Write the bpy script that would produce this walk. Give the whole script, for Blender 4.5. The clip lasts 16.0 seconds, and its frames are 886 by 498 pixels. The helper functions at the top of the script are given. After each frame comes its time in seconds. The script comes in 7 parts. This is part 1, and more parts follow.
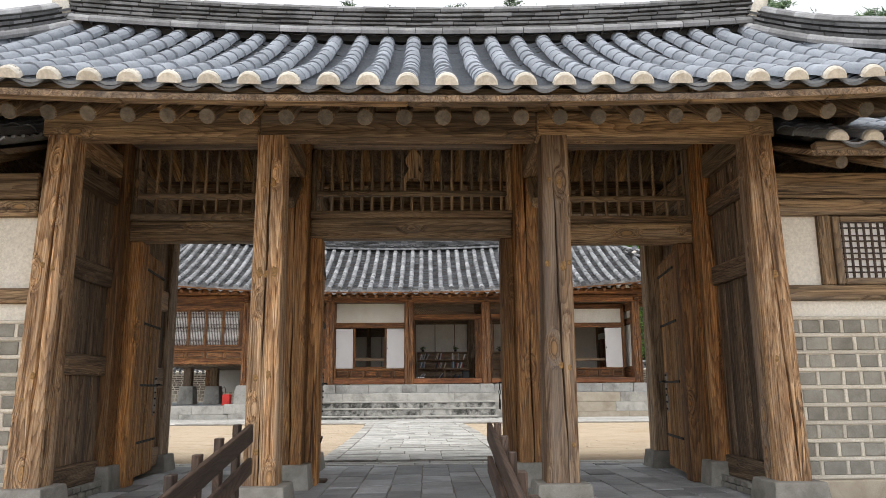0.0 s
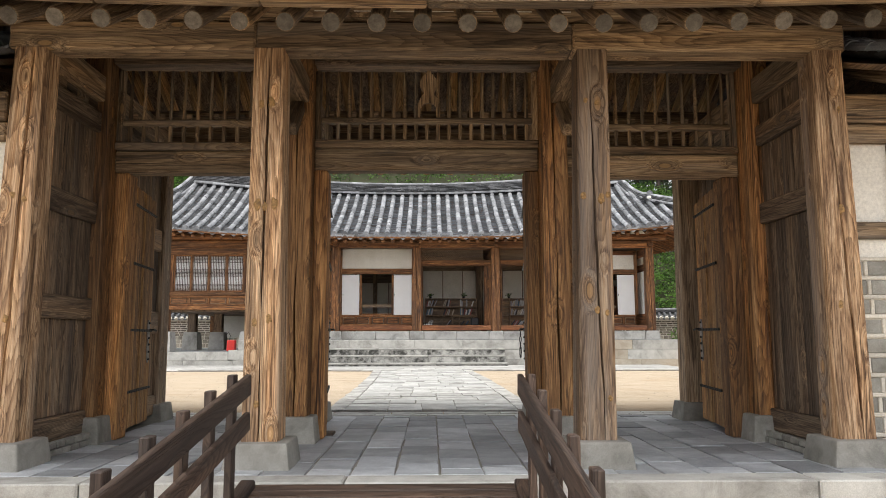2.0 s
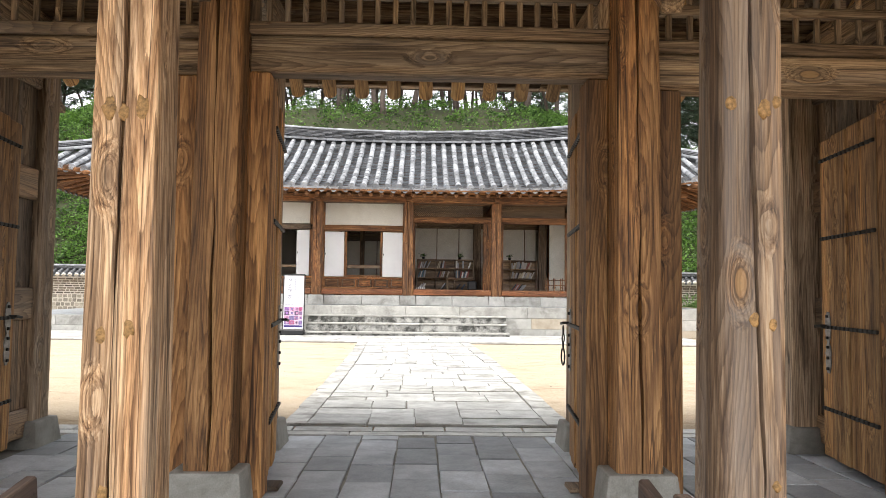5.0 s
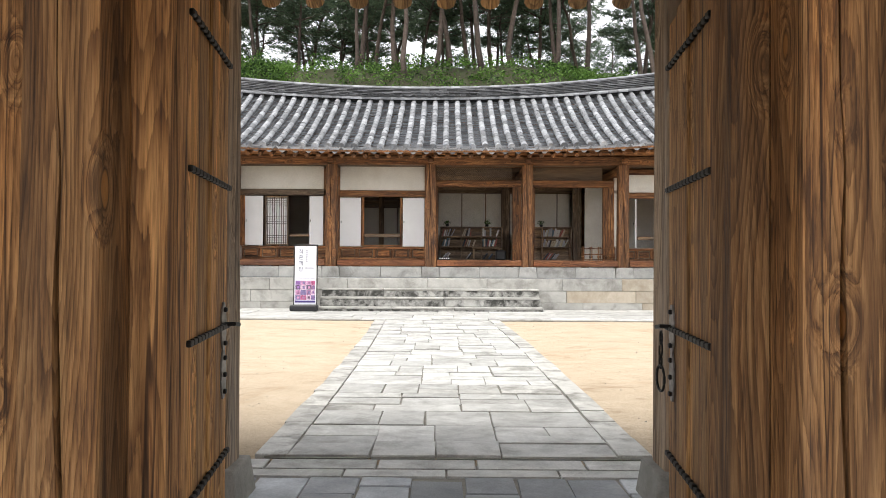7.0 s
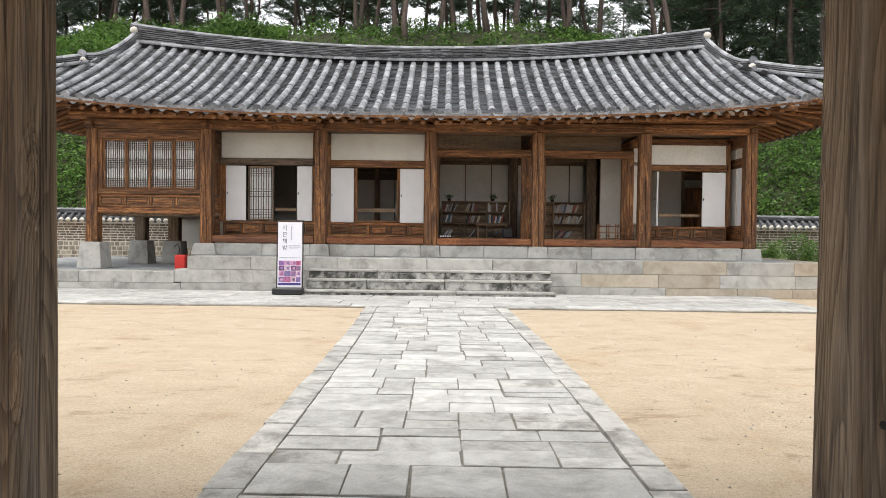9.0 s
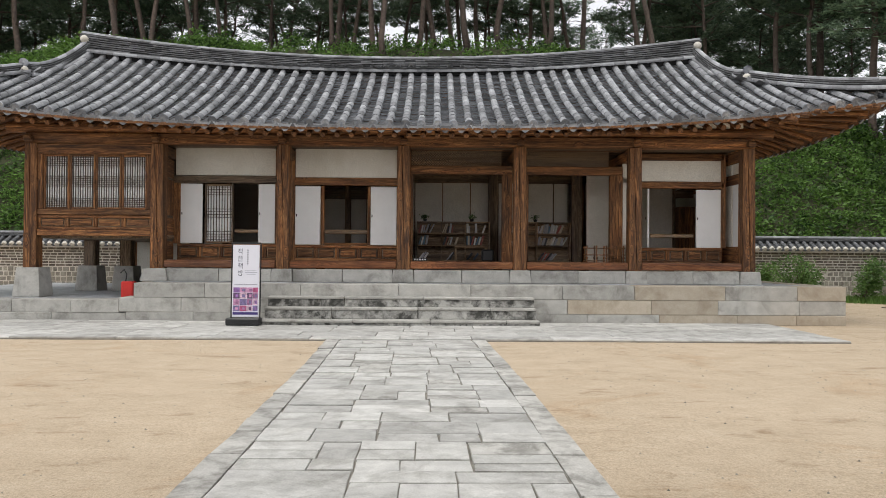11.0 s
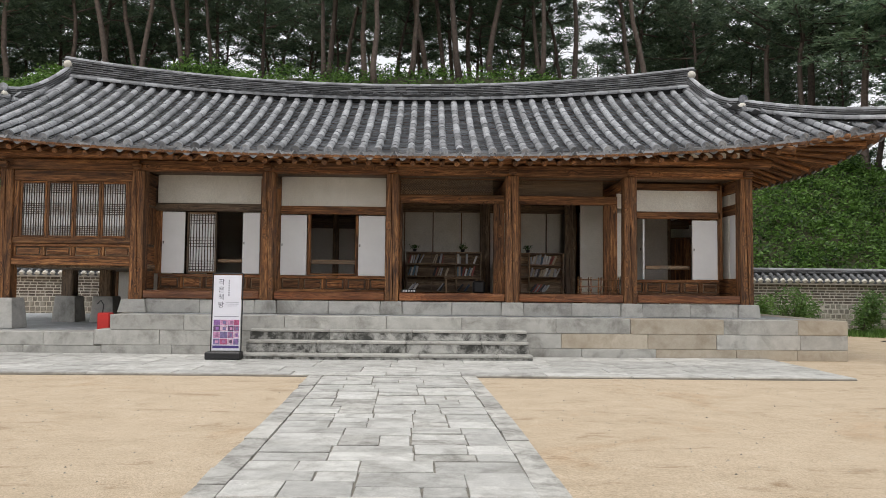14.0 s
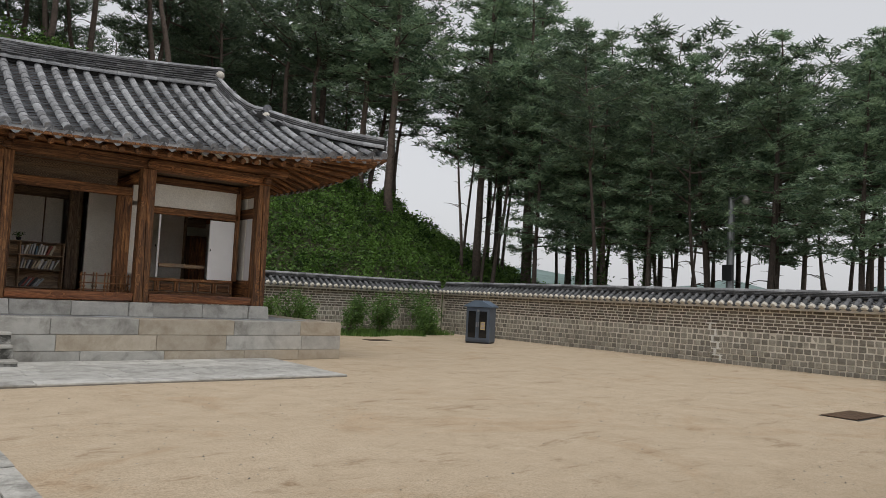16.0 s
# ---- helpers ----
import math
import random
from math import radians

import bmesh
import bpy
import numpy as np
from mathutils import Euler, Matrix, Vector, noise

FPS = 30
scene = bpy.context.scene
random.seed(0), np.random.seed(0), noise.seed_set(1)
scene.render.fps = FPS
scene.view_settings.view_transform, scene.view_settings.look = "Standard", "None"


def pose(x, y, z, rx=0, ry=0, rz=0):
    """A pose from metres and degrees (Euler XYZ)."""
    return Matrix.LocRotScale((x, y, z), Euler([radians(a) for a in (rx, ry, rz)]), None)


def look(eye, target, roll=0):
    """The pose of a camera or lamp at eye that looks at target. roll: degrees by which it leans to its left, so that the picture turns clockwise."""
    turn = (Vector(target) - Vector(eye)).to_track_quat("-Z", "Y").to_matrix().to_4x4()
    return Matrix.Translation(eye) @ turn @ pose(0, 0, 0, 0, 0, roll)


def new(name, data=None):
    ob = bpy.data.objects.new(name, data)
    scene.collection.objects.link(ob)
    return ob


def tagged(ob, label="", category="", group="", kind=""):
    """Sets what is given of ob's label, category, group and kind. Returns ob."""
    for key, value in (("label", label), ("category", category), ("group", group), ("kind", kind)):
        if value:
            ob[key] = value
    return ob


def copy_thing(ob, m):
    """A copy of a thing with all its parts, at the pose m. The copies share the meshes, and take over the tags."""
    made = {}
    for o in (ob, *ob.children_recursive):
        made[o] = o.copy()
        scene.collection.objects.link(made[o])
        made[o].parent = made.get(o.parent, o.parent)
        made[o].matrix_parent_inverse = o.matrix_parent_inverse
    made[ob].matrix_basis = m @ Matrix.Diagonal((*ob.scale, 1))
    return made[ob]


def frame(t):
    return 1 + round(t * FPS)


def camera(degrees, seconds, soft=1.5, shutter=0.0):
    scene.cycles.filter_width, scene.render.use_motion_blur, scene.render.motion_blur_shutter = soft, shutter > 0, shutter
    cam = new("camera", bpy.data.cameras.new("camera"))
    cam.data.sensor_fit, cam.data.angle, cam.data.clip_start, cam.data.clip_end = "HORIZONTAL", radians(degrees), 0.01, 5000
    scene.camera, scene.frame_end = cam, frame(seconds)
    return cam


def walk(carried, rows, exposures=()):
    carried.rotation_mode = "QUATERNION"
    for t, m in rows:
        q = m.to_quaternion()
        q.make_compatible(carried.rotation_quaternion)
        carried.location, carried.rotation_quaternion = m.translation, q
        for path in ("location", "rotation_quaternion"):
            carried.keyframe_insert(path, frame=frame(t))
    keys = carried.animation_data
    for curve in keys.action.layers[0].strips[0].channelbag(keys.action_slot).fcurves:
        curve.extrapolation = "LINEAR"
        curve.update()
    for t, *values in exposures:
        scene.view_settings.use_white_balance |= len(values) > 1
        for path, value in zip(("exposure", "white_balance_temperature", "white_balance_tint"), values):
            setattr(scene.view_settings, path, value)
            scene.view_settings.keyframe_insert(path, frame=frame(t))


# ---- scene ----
cam = camera(62.6, 16.0, soft=0.7)
PATH = [
    (0, (0.139, -6.315, 0.968), (0.207, -3.41, 1.526), -0.4),
    (0.5, (0.152, -6.308, 0.955), (0.198, -3.391, 1.446), -0.3),
    (1, (0.144, -6.201, 0.937), (0.17, -3.272, 1.368), -0.3),
    (1.5, (0.08, -5.919, 0.963), (0.115, -2.984, 1.353), -0.2),
    (2, (0.025, -5.565, 0.966), (0.073, -2.626, 1.317), -0.1),
    (2.5, (-0.027, -5.14, 1.033), (0.033, -2.199, 1.353), -0.1),
    (3, (-0.11, -4.674, 1.069), (-0.018, -1.732, 1.379), -0),
    (3.5, (-0.111, -4.227, 1.088), (0.0, -1.282, 1.363), 0.2),
    (4, (-0.102, -3.787, 1.144), (0.006, -0.838, 1.373), 0.4),
    (6.5, (0.0, -1.529, 1.348), (0.021, 1.43, 1.44), 0.6),
    (7, (-0.028, -1.014, 1.36), (-0.041, 1.945, 1.399), 0.3),
    (7.5, (-0.023, -0.548, 1.385), (-0.065, 2.412, 1.384), 0.1),
    (8, (-0.031, -0.098, 1.368), (-0.086, 2.862, 1.344), 0.1),
    (8.5, (-0.027, 0.426, 1.455), (-0.056, 3.386, 1.387), 0.6),
    (10.8, (0.27, 2.3, 1.452), (0.274, 5.26, 1.461), 0.3),
    (11, (0.237, 2.411, 1.464), (0.275, 5.371, 1.49), 0.4),
    (11.5, (0.211, 2.602, 1.48), (0.297, 5.56, 1.521), 0.7),
    (12, (0.246, 2.744, 1.489), (0.328, 5.702, 1.554), 0.6),
    (12.5, (0.292, 2.859, 1.49), (0.332, 5.818, 1.576), 0.2),
    (13, (0.291, 2.914, 1.477), (0.276, 5.871, 1.59), -0.2),
    (13.5, (0.285, 2.914, 1.486), (0.232, 5.87, 1.619), -0.1),
    (14, (0.3, 2.916, 1.495), (0.368, 5.873, 1.643), 0.6),
    (14.5, (0.291, 2.942, 1.498), (0.74, 5.865, 1.664), 1.4),
    (15, (0.264, 3.035, 1.511), (1.239, 5.83, 1.702), 2),
    (15.5, (0.245, 3.096, 1.551), (1.695, 5.679, 1.742), 2.4),
    (16, (0.189, 3.135, 1.557), (2.038, 5.448, 1.752), 2.8),
]
EXPOSURES = [(0.0, 0.72), (0.6, 0.6), (1.5, 0.68), (2.2, 1.15), (3.0, 1.7), (3.6, 1.72), (4.2, 1.65), (6.3, 1.22), (7.2, 1.18), (8.0, 1.18), (8.7, 1.0), (10.8, 0.42), (12.5, 0.4), (14.0, 0.42), (15.0, 0.34), (15.5, 0.2), (16.0, -0.1)]
walk(cam, [(t, look(eye, target, roll)) for t, eye, target, roll in PATH], EXPOSURES)

# ---- world and light: a bright overcast day ----
world = bpy.data.worlds.new("overcast_sky")
scene.world = world
world.use_nodes = True
wn = world.node_tree.nodes
wl = world.node_tree.links
wn.clear()
w_out = wn.new("ShaderNodeOutputWorld")
w_bg = wn.new("ShaderNodeBackground")
w_sky = wn.new("ShaderNodeTexSky")
w_sky.sky_type = "NISHITA"
w_sky.sun_disc = False
w_sky.sun_elevation = radians(58)
w_sky.sun_rotation = radians(200)
w_sky.air_density = 1.0
w_sky.dust_density = 4.0
w_hsv = wn.new("ShaderNodeHueSaturation")
w_hsv.inputs["Saturation"].default_value = 0.28
w_bg.inputs["Strength"].default_value = 0.15
wl.new(w_sky.outputs["Color"], w_hsv.inputs["Color"])
w_mix = wn.new("ShaderNodeMix")
w_mix.data_type = "RGBA"
w_mix.inputs[0].default_value = 0.7
w_mix.inputs[7].default_value = (5.45, 5.5, 5.7, 1)
wl.new(w_hsv.outputs["Color"], w_mix.inputs[6])
wl.new(w_mix.outputs[2], w_bg.inputs["Color"])
wl.new(w_bg.outputs["Background"], w_out.inputs["Surface"])
sun_data = bpy.data.lights.new("sun", "SUN")
sun_data.energy = 0.9
sun_data.angle = radians(25)
sun_data.color = (1.0, 0.95, 0.87)
sun = new("sun", sun_data)
sun.matrix_world = look((0, 0, 40), (4, 6, 0))


# ---- materials ----
def mat_new(name, rough=0.8):
    m = bpy.data.materials.new(name)
    m.use_nodes = True
    n, l = m.node_tree.nodes, m.node_tree.links
    b = n["Principled BSDF"]
    b.inputs["Roughness"].default_value = rough
    return m, n, l, b


def ramp(n, stops):
    r = n.new("ShaderNodeValToRGB")
    e = r.color_ramp.elements
    while len(e) < len(stops):
        e.new(0.5)
    for el, (p, c) in zip(e, stops):
        el.position, el.color = p, (*c, 1) if len(c) == 3 else c
    return r


def noise_tex(n, l, vec, scale, detail=4, rough=0.6, dist=0.0):
    t = n.new("ShaderNodeTexNoise")
    t.inputs["Scale"].default_value = scale
    t.inputs["Detail"].default_value = detail
    t.inputs["Roughness"].default_value = rough
    t.inputs["Distortion"].default_value = dist
    if vec is not None:
        l.new(vec, t.inputs["Vector"])
    return t


def mix_col(n, l, a, b, fac, mode="MIX"):
    m = n.new("ShaderNodeMix")
    m.data_type, m.blend_type = "RGBA", mode
    for sock, v in ((6, a), (7, b), (0, fac)):
        if isinstance(v, (int, float)):
            m.inputs[sock].default_value = v
        elif isinstance(v, tuple):
            m.inputs[sock].default_value = (*v, 1)
        else:
            l.new(v, m.inputs[sock])
    return m.outputs[2]


def bump(n, l, b, height, strength=0.3, dist=0.02):
    k = n.new("ShaderNodeBump")
    k.inputs["Strength"].default_value = strength
    k.inputs["Distance"].default_value = dist
    l.new(height, k.inputs["Height"])
    l.new(k.outputs["Normal"], b.inputs["Normal"])


def coords(n, l, stretch=(1, 1, 1), per_object=True):
    """Object coordinates, stretched, shifted by each object's own random number."""
    c = n.new("ShaderNodeTexCoord")
    mp = n.new("ShaderNodeMapping")
    mp.inputs["Scale"].default_value = stretch
    l.new(c.outputs["Object"], mp.inputs["Vector"])
    info = n.new("ShaderNodeObjectInfo")
    if per_object:
        mul = n.new("ShaderNodeVectorMath")
        mul.operation = "SCALE"
        mul.inputs[0].default_value = (37.0, 53.0, 71.0)
        l.new(info.outputs["Random"], mul.inputs["Scale"])
        l.new(mul.outputs["Vector"], mp.inputs["Location"])
    return mp.outputs["Vector"], info.outputs["Random"], c.outputs["Object"]


def wood(name, dark, mid, light, knot=0.5, rough=0.75, grain=1.0, grey=0.35):
    """Weathered timber, one material for each direction of the grain."""
    made = {}
    for axis, (i, st) in {"x": (0, (0.06, 1, 1)), "y": (1, (1, 0.06, 1)), "z": (2, (1, 1, 0.06))}.items():
        m, n, l, b = mat_new(name + "_" + axis, rough)
        v, rnd, _ = coords(n, l, st)
        # knots: drops of orange wood with a dark ring, round which the grain bends
        kc, _, _ = coords(n, l, tuple(0.4 if k == i else 1 for k in range(3)))
        vor = n.new("ShaderNodeTexVoronoi")
        vor.inputs["Scale"].default_value = 4.0
        l.new(kc, vor.inputs["Vector"])
        near = ramp(n, [(0.0, (1, 1, 1)), (0.34, (0, 0, 0))])
        near.color_ramp.interpolation = "EASE"
        l.new(vor.outputs["Distance"], near.inputs["Fac"])
        warp = noise_tex(n, l, v, 2.0, 3, 0.5)
        add = n.new("ShaderNodeVectorMath")
        add.operation = "MULTIPLY_ADD"
        l.new(warp.outputs["Color"], add.inputs[0])
        add.inputs[1].default_value = (0.4, 0.4, 0.4)
        l.new(v, add.inputs[2])
        add2 = n.new("ShaderNodeVectorMath")
        add2.operation = "MULTIPLY_ADD"
        l.new(near.outputs["Color"], add2.inputs[0])
        add2.inputs[1].default_value = (0.16, 0.16, 0.16)
        l.new(add.outputs["Vector"], add2.inputs[2])
        gv = add2.outputs["Vector"]
        fine = noise_tex(n, l, gv, 85 * grain, 4, 0.65)
        rings = noise_tex(n, l, gv, 22 * grain, 4, 0.6, 0.6)
        streak = noise_tex(n, l, gv, 6 * grain, 3, 0.55, 0.3)
        broad = noise_tex(n, l, v, 1.6, 5, 0.65)
        g1 = mix_col(n, l, fine.outputs["Fac"], rings.outputs["Fac"], 0.6)
        base = ramp(n, [(0.38, dark), (0.5, mid), (0.62, light)])
        l.new(g1, base.inputs["Fac"])
        # growth rings, cut aslant: contours of a slow field that rise round the knots
        fv, _, _ = coords(n, l, tuple(0.085 if k == i else 1 for k in range(3)))
        field = noise_tex(n, l, fv, 3.2, 2, 0.35)
        up = n.new("ShaderNodeMath")
        up.operation = "MULTIPLY"
        up.inputs[1].default_value = 3.2
        l.new(near.outputs["Color"], up.inputs[0])
        ph = n.new("ShaderNodeMath")
        ph.operation = "MULTIPLY_ADD"
        ph.inputs[1].default_value = 40 * grain
        l.new(field.outputs["Fac"], ph.inputs[0])
        l.new(up.outputs[0], ph.inputs[2])
        rag = n.new("ShaderNodeMath")
        rag.operation = "MULTIPLY_ADD"
        rag.inputs[1].default_value = 0.5
        l.new(fine.outputs["Fac"], rag.inputs[0])
        l.new(ph.outputs[0], rag.inputs[2])
        turn_ = n.new("ShaderNodeMath")
        turn_.operation = "FRACT"
        l.new(rag.outputs[0], turn_.inputs[0])
        figure = ramp(n, [(0.0, (1.16, 1.14, 1.1)), (0.5, (1.0, 0.98, 0.95)), (0.8, (0.6, 0.53, 0.46)), (0.95, (0.42, 0.35, 0.29)), (1.0, (1.1, 1.08, 1.05))])
        l.new(turn_.outputs[0], figure.inputs["Fac"])
        st2 = ramp(n, [(0.36, (0.45, 0.4, 0.36)), (0.5, (0.95, 0.95, 0.95)), (0.66, (1.35, 1.2, 1.0))])
        l.new(streak.outputs["Fac"], st2.inputs["Fac"])
        col = mix_col(n, l, base.outputs["Color"], figure.outputs["Color"], 0.7, "MULTIPLY")
        # fine fibres, and thin drying checks along the grain
        fb, _, _ = coords(n, l, tuple(0.02 if k == i else 1 for k in range(3)))
        fibre = noise_tex(n, l, fb, 260, 3, 0.7)
        fr = ramp(n, [(0.34, (0.62, 0.58, 0.54)), (0.5, (1, 1, 1)), (0.64, (1.22, 1.2, 1.16))])
        l.new(fibre.outputs["Fac"], fr.inputs["Fac"])
        col = mix_col(n, l, col, fr.outputs["Color"], 0.8, "MULTIPLY")
        check = noise_tex(n, l, fb, 11, 2, 0.5)
        ck = ramp(n, [(0.488, (1, 1, 1)), (0.496, (0.16, 0.13, 0.11)), (0.504, (0.16, 0.13, 0.11)), (0.512, (1, 1, 1))])
        l.new(check.outputs["Fac"], ck.inputs["Fac"])
        sparse = ramp(n, [(0.46, (0, 0, 0)), (0.56, (0.85, 0.85, 0.85))])
        l.new(broad.outputs["Fac"], sparse.inputs["Fac"])
        col = mix_col(n, l, col, ck.outputs["Color"], sparse.outputs["Color"], "MULTIPLY")
        col = mix_col(n, l, col, st2.outputs["Color"], 0.65, "MULTIPLY")
        stain = ramp(n, [(0.34, (0.4, 0.38, 0.38)), (0.52, (1, 1, 1)), (0.72, (1.2, 1.1, 1.0))])
        l.new(broad.outputs["Fac"], stain.inputs["Fac"])
        col = mix_col(n, l, col, stain.outputs["Color"], 0.85, "MULTIPLY")
        # silvered, weathered patches
        gp = noise_tex(n, l, gv, 3.1, 5, 0.7)
        gr = ramp(n, [(0.52, (0, 0, 0)), (0.68, (grey, grey, grey))])
        l.new(gp.outputs["Fac"], gr.inputs["Fac"])
        col = mix_col(n, l, col, tuple(0.75 * sum(mid) / 3 + 0.35 * c for c in mid), gr.outputs["Color"])
        kr = ramp(n, [(0.0, (1, 1, 1)), (0.1, (1, 1, 1)), (0.15, (0, 0, 0))])
        l.new(vor.outputs["Distance"], kr.inputs["Fac"])
        kd = ramp(n, [(0.015, tuple(c * 0.6 for c in mid)), (0.03, (mid[0] * 1.35, mid[1] * 1.2, mid[2] * 0.8)), (0.09, (mid[0] * 1.2, mid[1] * 1.0, mid[2] * 0.7)), (0.11, tuple(c * 0.5 for c in dark)), (0.14, mid)])
        l.new(vor.outputs["Distance"], kd.inputs["Fac"])
        kf = n.new("ShaderNodeMath")
        kf.operation = "MULTIPLY"
        kf.inputs[1].default_value = knot
        l.new(kr.outputs["Color"], kf.inputs[0])
        col = mix_col(n, l, col, kd.outputs["Color"], kf.outputs[0])
        tone = ramp(n, [(0.0, (0.72, 0.72, 0.74)), (1.0, (1.22, 1.16, 1.1))])
        l.new(rnd, tone.inputs["Fac"])
        col = mix_col(n, l, col, tone.outputs["Color"], 1.0, "MULTIPLY")
        l.new(col, b.inputs["Base Color"])
        bump(n, l, b, mix_col(n, l, mix_col(n, l, g1, streak.outputs["Fac"], 0.4), figure.outputs["Color"], 0.45), 0.8, 0.012)
        made[axis] = m
    return made


def stone(name, c1, c2, scale=6, speck=90, rough=0.85, stain=(0.55, 0.55, 0.53), tone=(0.82, 1.15), bumpy=0.35, per_island=False, amount=0.6, cover=0.45):
    m, n, l, b = mat_new(name, rough)
    v, rnd, _ = coords(n, l)
    if per_island:
        rnd = n.new("ShaderNodeNewGeometry").outputs["Random Per Island"]
    big = noise_tex(n, l, v, scale, 5, 0.65)
    small = noise_tex(n, l, v, speck, 3, 0.7)
    r1 = ramp(n, [(0.3, c1), (0.7, c2)])
    l.new(big.outputs["Fac"], r1.inputs["Fac"])
    r2 = ramp(n, [(0.3, (0.78, 0.78, 0.78)), (0.7, (1.15, 1.15, 1.15))])
    l.new(small.outputs["Fac"], r2.inputs["Fac"])
    col = mix_col(n, l, r1.outputs["Color"], r2.outputs["Color"], 0.8, "MULTIPLY")
    st = noise_tex(n, l, v, scale * 0.45, 6, 0.7, 0.4)
    r3 = ramp(n, [(cover - 0.09, stain), (cover + 0.09, (1, 1, 1))])
    l.new(st.outputs["Fac"], r3.inputs["Fac"])
    col = mix_col(n, l, col, r3.outputs["Color"], amount, "MULTIPLY")
    t = ramp(n, [(0, (tone[0],) * 3), (1, (tone[1],) * 3)])
    l.new(rnd, t.inputs["Fac"])
    col = mix_col(n, l, col, t.outputs["Color"], 1.0, "MULTIPLY")
    l.new(col, b.inputs["Base Color"])
    bump(n, l, b, mix_col(n, l, big.outputs["Fac"], small.outputs["Fac"], 0.5), bumpy, 0.01)
    return m


def plain(name, col, rough=0.5, metal=0.0, vary=0.12, scale=5):
    m, n, l, b = mat_new(name, rough)
    v, rnd, _ = coords(n, l)
    t = noise_tex(n, l, v, scale, 5, 0.65)
    lo, hi = tuple(c * (1 - vary) for c in col), tuple(min(1, c * (1 + vary)) for c in col)
    r = ramp(n, [(0.3, lo), (0.7, hi)])
    l.new(t.outputs["Fac"], r.inputs["Fac"])
    l.new(r.outputs["Color"], b.inputs["Base Color"])
    b.inputs["Metallic"].default_value = metal
    bump(n, l, b, t.outputs["Fac"], 0.08, 0.01)
    return m


WOOD_GATE = wood("old_gate_timber", (0.095, 0.068, 0.04), (0.262, 0.196, 0.125), (0.415, 0.33, 0.225), knot=0.7, grey=0.5)
WOOD_COL = wood("front_column_timber", (0.115, 0.066, 0.034), (0.345, 0.237, 0.145), (0.56, 0.44, 0.31), knot=0.65, grey=0.6)
WOOD_DARK = wood("old_board_timber", (0.08, 0.058, 0.04), (0.215, 0.163, 0.114), (0.335, 0.265, 0.19), knot=0.5)
WOOD_POST = wood("inner_post_timber", (0.11, 0.053, 0.02), (0.33, 0.18, 0.072), (0.51, 0.305, 0.135), knot=0.8, grey=0.1)
WOOD_GREY = wood("greyed_rear_post_timber", (0.15, 0.115, 0.08), (0.34, 0.27, 0.195), (0.5, 0.42, 0.32), knot=0.3, grey=0.6)
# Rear rafters: light from the court is put into this bright ochre.
WOOD_OCHRE_LIT = wood("lit_ochre_rafter_timber", (0.22, 0.13, 0.05), (0.45, 0.29, 0.12), (0.58, 0.41, 0.2), knot=0.3, grey=0.1)
WOOD_HALL = wood("hall_timber", (0.06, 0.026, 0.011), (0.235, 0.108, 0.041), (0.47, 0.25, 0.105), knot=0.7, grey=0.12)
# Orange-brown door boards, lightened to carry the bounce light from the court.
WOOD_DOOR = wood("court_lit_door_timber", (0.16, 0.076, 0.024), (0.48, 0.27, 0.1), (0.7, 0.44, 0.19), knot=0.7, grey=0.05)
WOOD_RED = wood("floor_edge_timber", (0.11, 0.04, 0.018), (0.26, 0.105, 0.045), (0.40, 0.20, 0.095), knot=0.6)
WOOD_RAIL = wood("painted_rail_timber", (0.045, 0.03, 0.024), (0.075, 0.052, 0.042), (0.115, 0.085, 0.068), knot=0.1, rough=0.6)
WOOD_PALE = wood("pale_shelf_timber", (0.22, 0.15, 0.09), (0.33, 0.235, 0.145), (0.42, 0.31, 0.2), knot=0.2, rough=0.5)
TILE_GATE = stone("blue_grey_roof_tile", (0.25, 0.285, 0.335), (0.36, 0.395, 0.45), 5, 60, 0.7, (0.75, 0.75, 0.75), (0.8, 1.15), 0.2)
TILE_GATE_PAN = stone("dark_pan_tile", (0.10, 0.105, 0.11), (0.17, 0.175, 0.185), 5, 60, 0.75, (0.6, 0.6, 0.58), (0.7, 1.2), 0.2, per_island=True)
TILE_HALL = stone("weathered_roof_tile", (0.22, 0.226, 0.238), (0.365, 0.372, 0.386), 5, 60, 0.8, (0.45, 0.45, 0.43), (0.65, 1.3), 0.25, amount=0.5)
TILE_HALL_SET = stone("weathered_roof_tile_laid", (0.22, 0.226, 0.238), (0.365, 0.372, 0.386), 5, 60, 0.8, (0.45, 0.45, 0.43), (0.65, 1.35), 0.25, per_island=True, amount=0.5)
# Darker than the cover tiles: shade lying in the pans is in this tone.
TILE_HALL_PAN = stone("weathered_shaded_pan_tile", (0.105, 0.107, 0.112), (0.205, 0.208, 0.214), 5, 60, 0.85, (0.5, 0.5, 0.48), (0.6, 1.3), 0.25, per_island=True)
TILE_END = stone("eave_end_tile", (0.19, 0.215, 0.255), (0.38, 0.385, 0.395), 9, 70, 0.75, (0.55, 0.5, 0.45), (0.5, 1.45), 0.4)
RIDGE_CORE = stone("dark_ridge_bedding", (0.03, 0.03, 0.032), (0.06, 0.06, 0.06), 5, 60, 0.95)
RIDGE_MAT = stone("ridge_tile", (0.085, 0.088, 0.094), (0.2, 0.203, 0.21), 4, 50, 0.8, (0.55, 0.55, 0.52), (0.55, 1.5), 0.25, per_island=True)
LIME = stone("lime_plaster_end", (0.62, 0.58, 0.5), (0.78, 0.75, 0.68), 8, 50, 0.9, (0.72, 0.7, 0.64), (0.85, 1.05), 0.2)
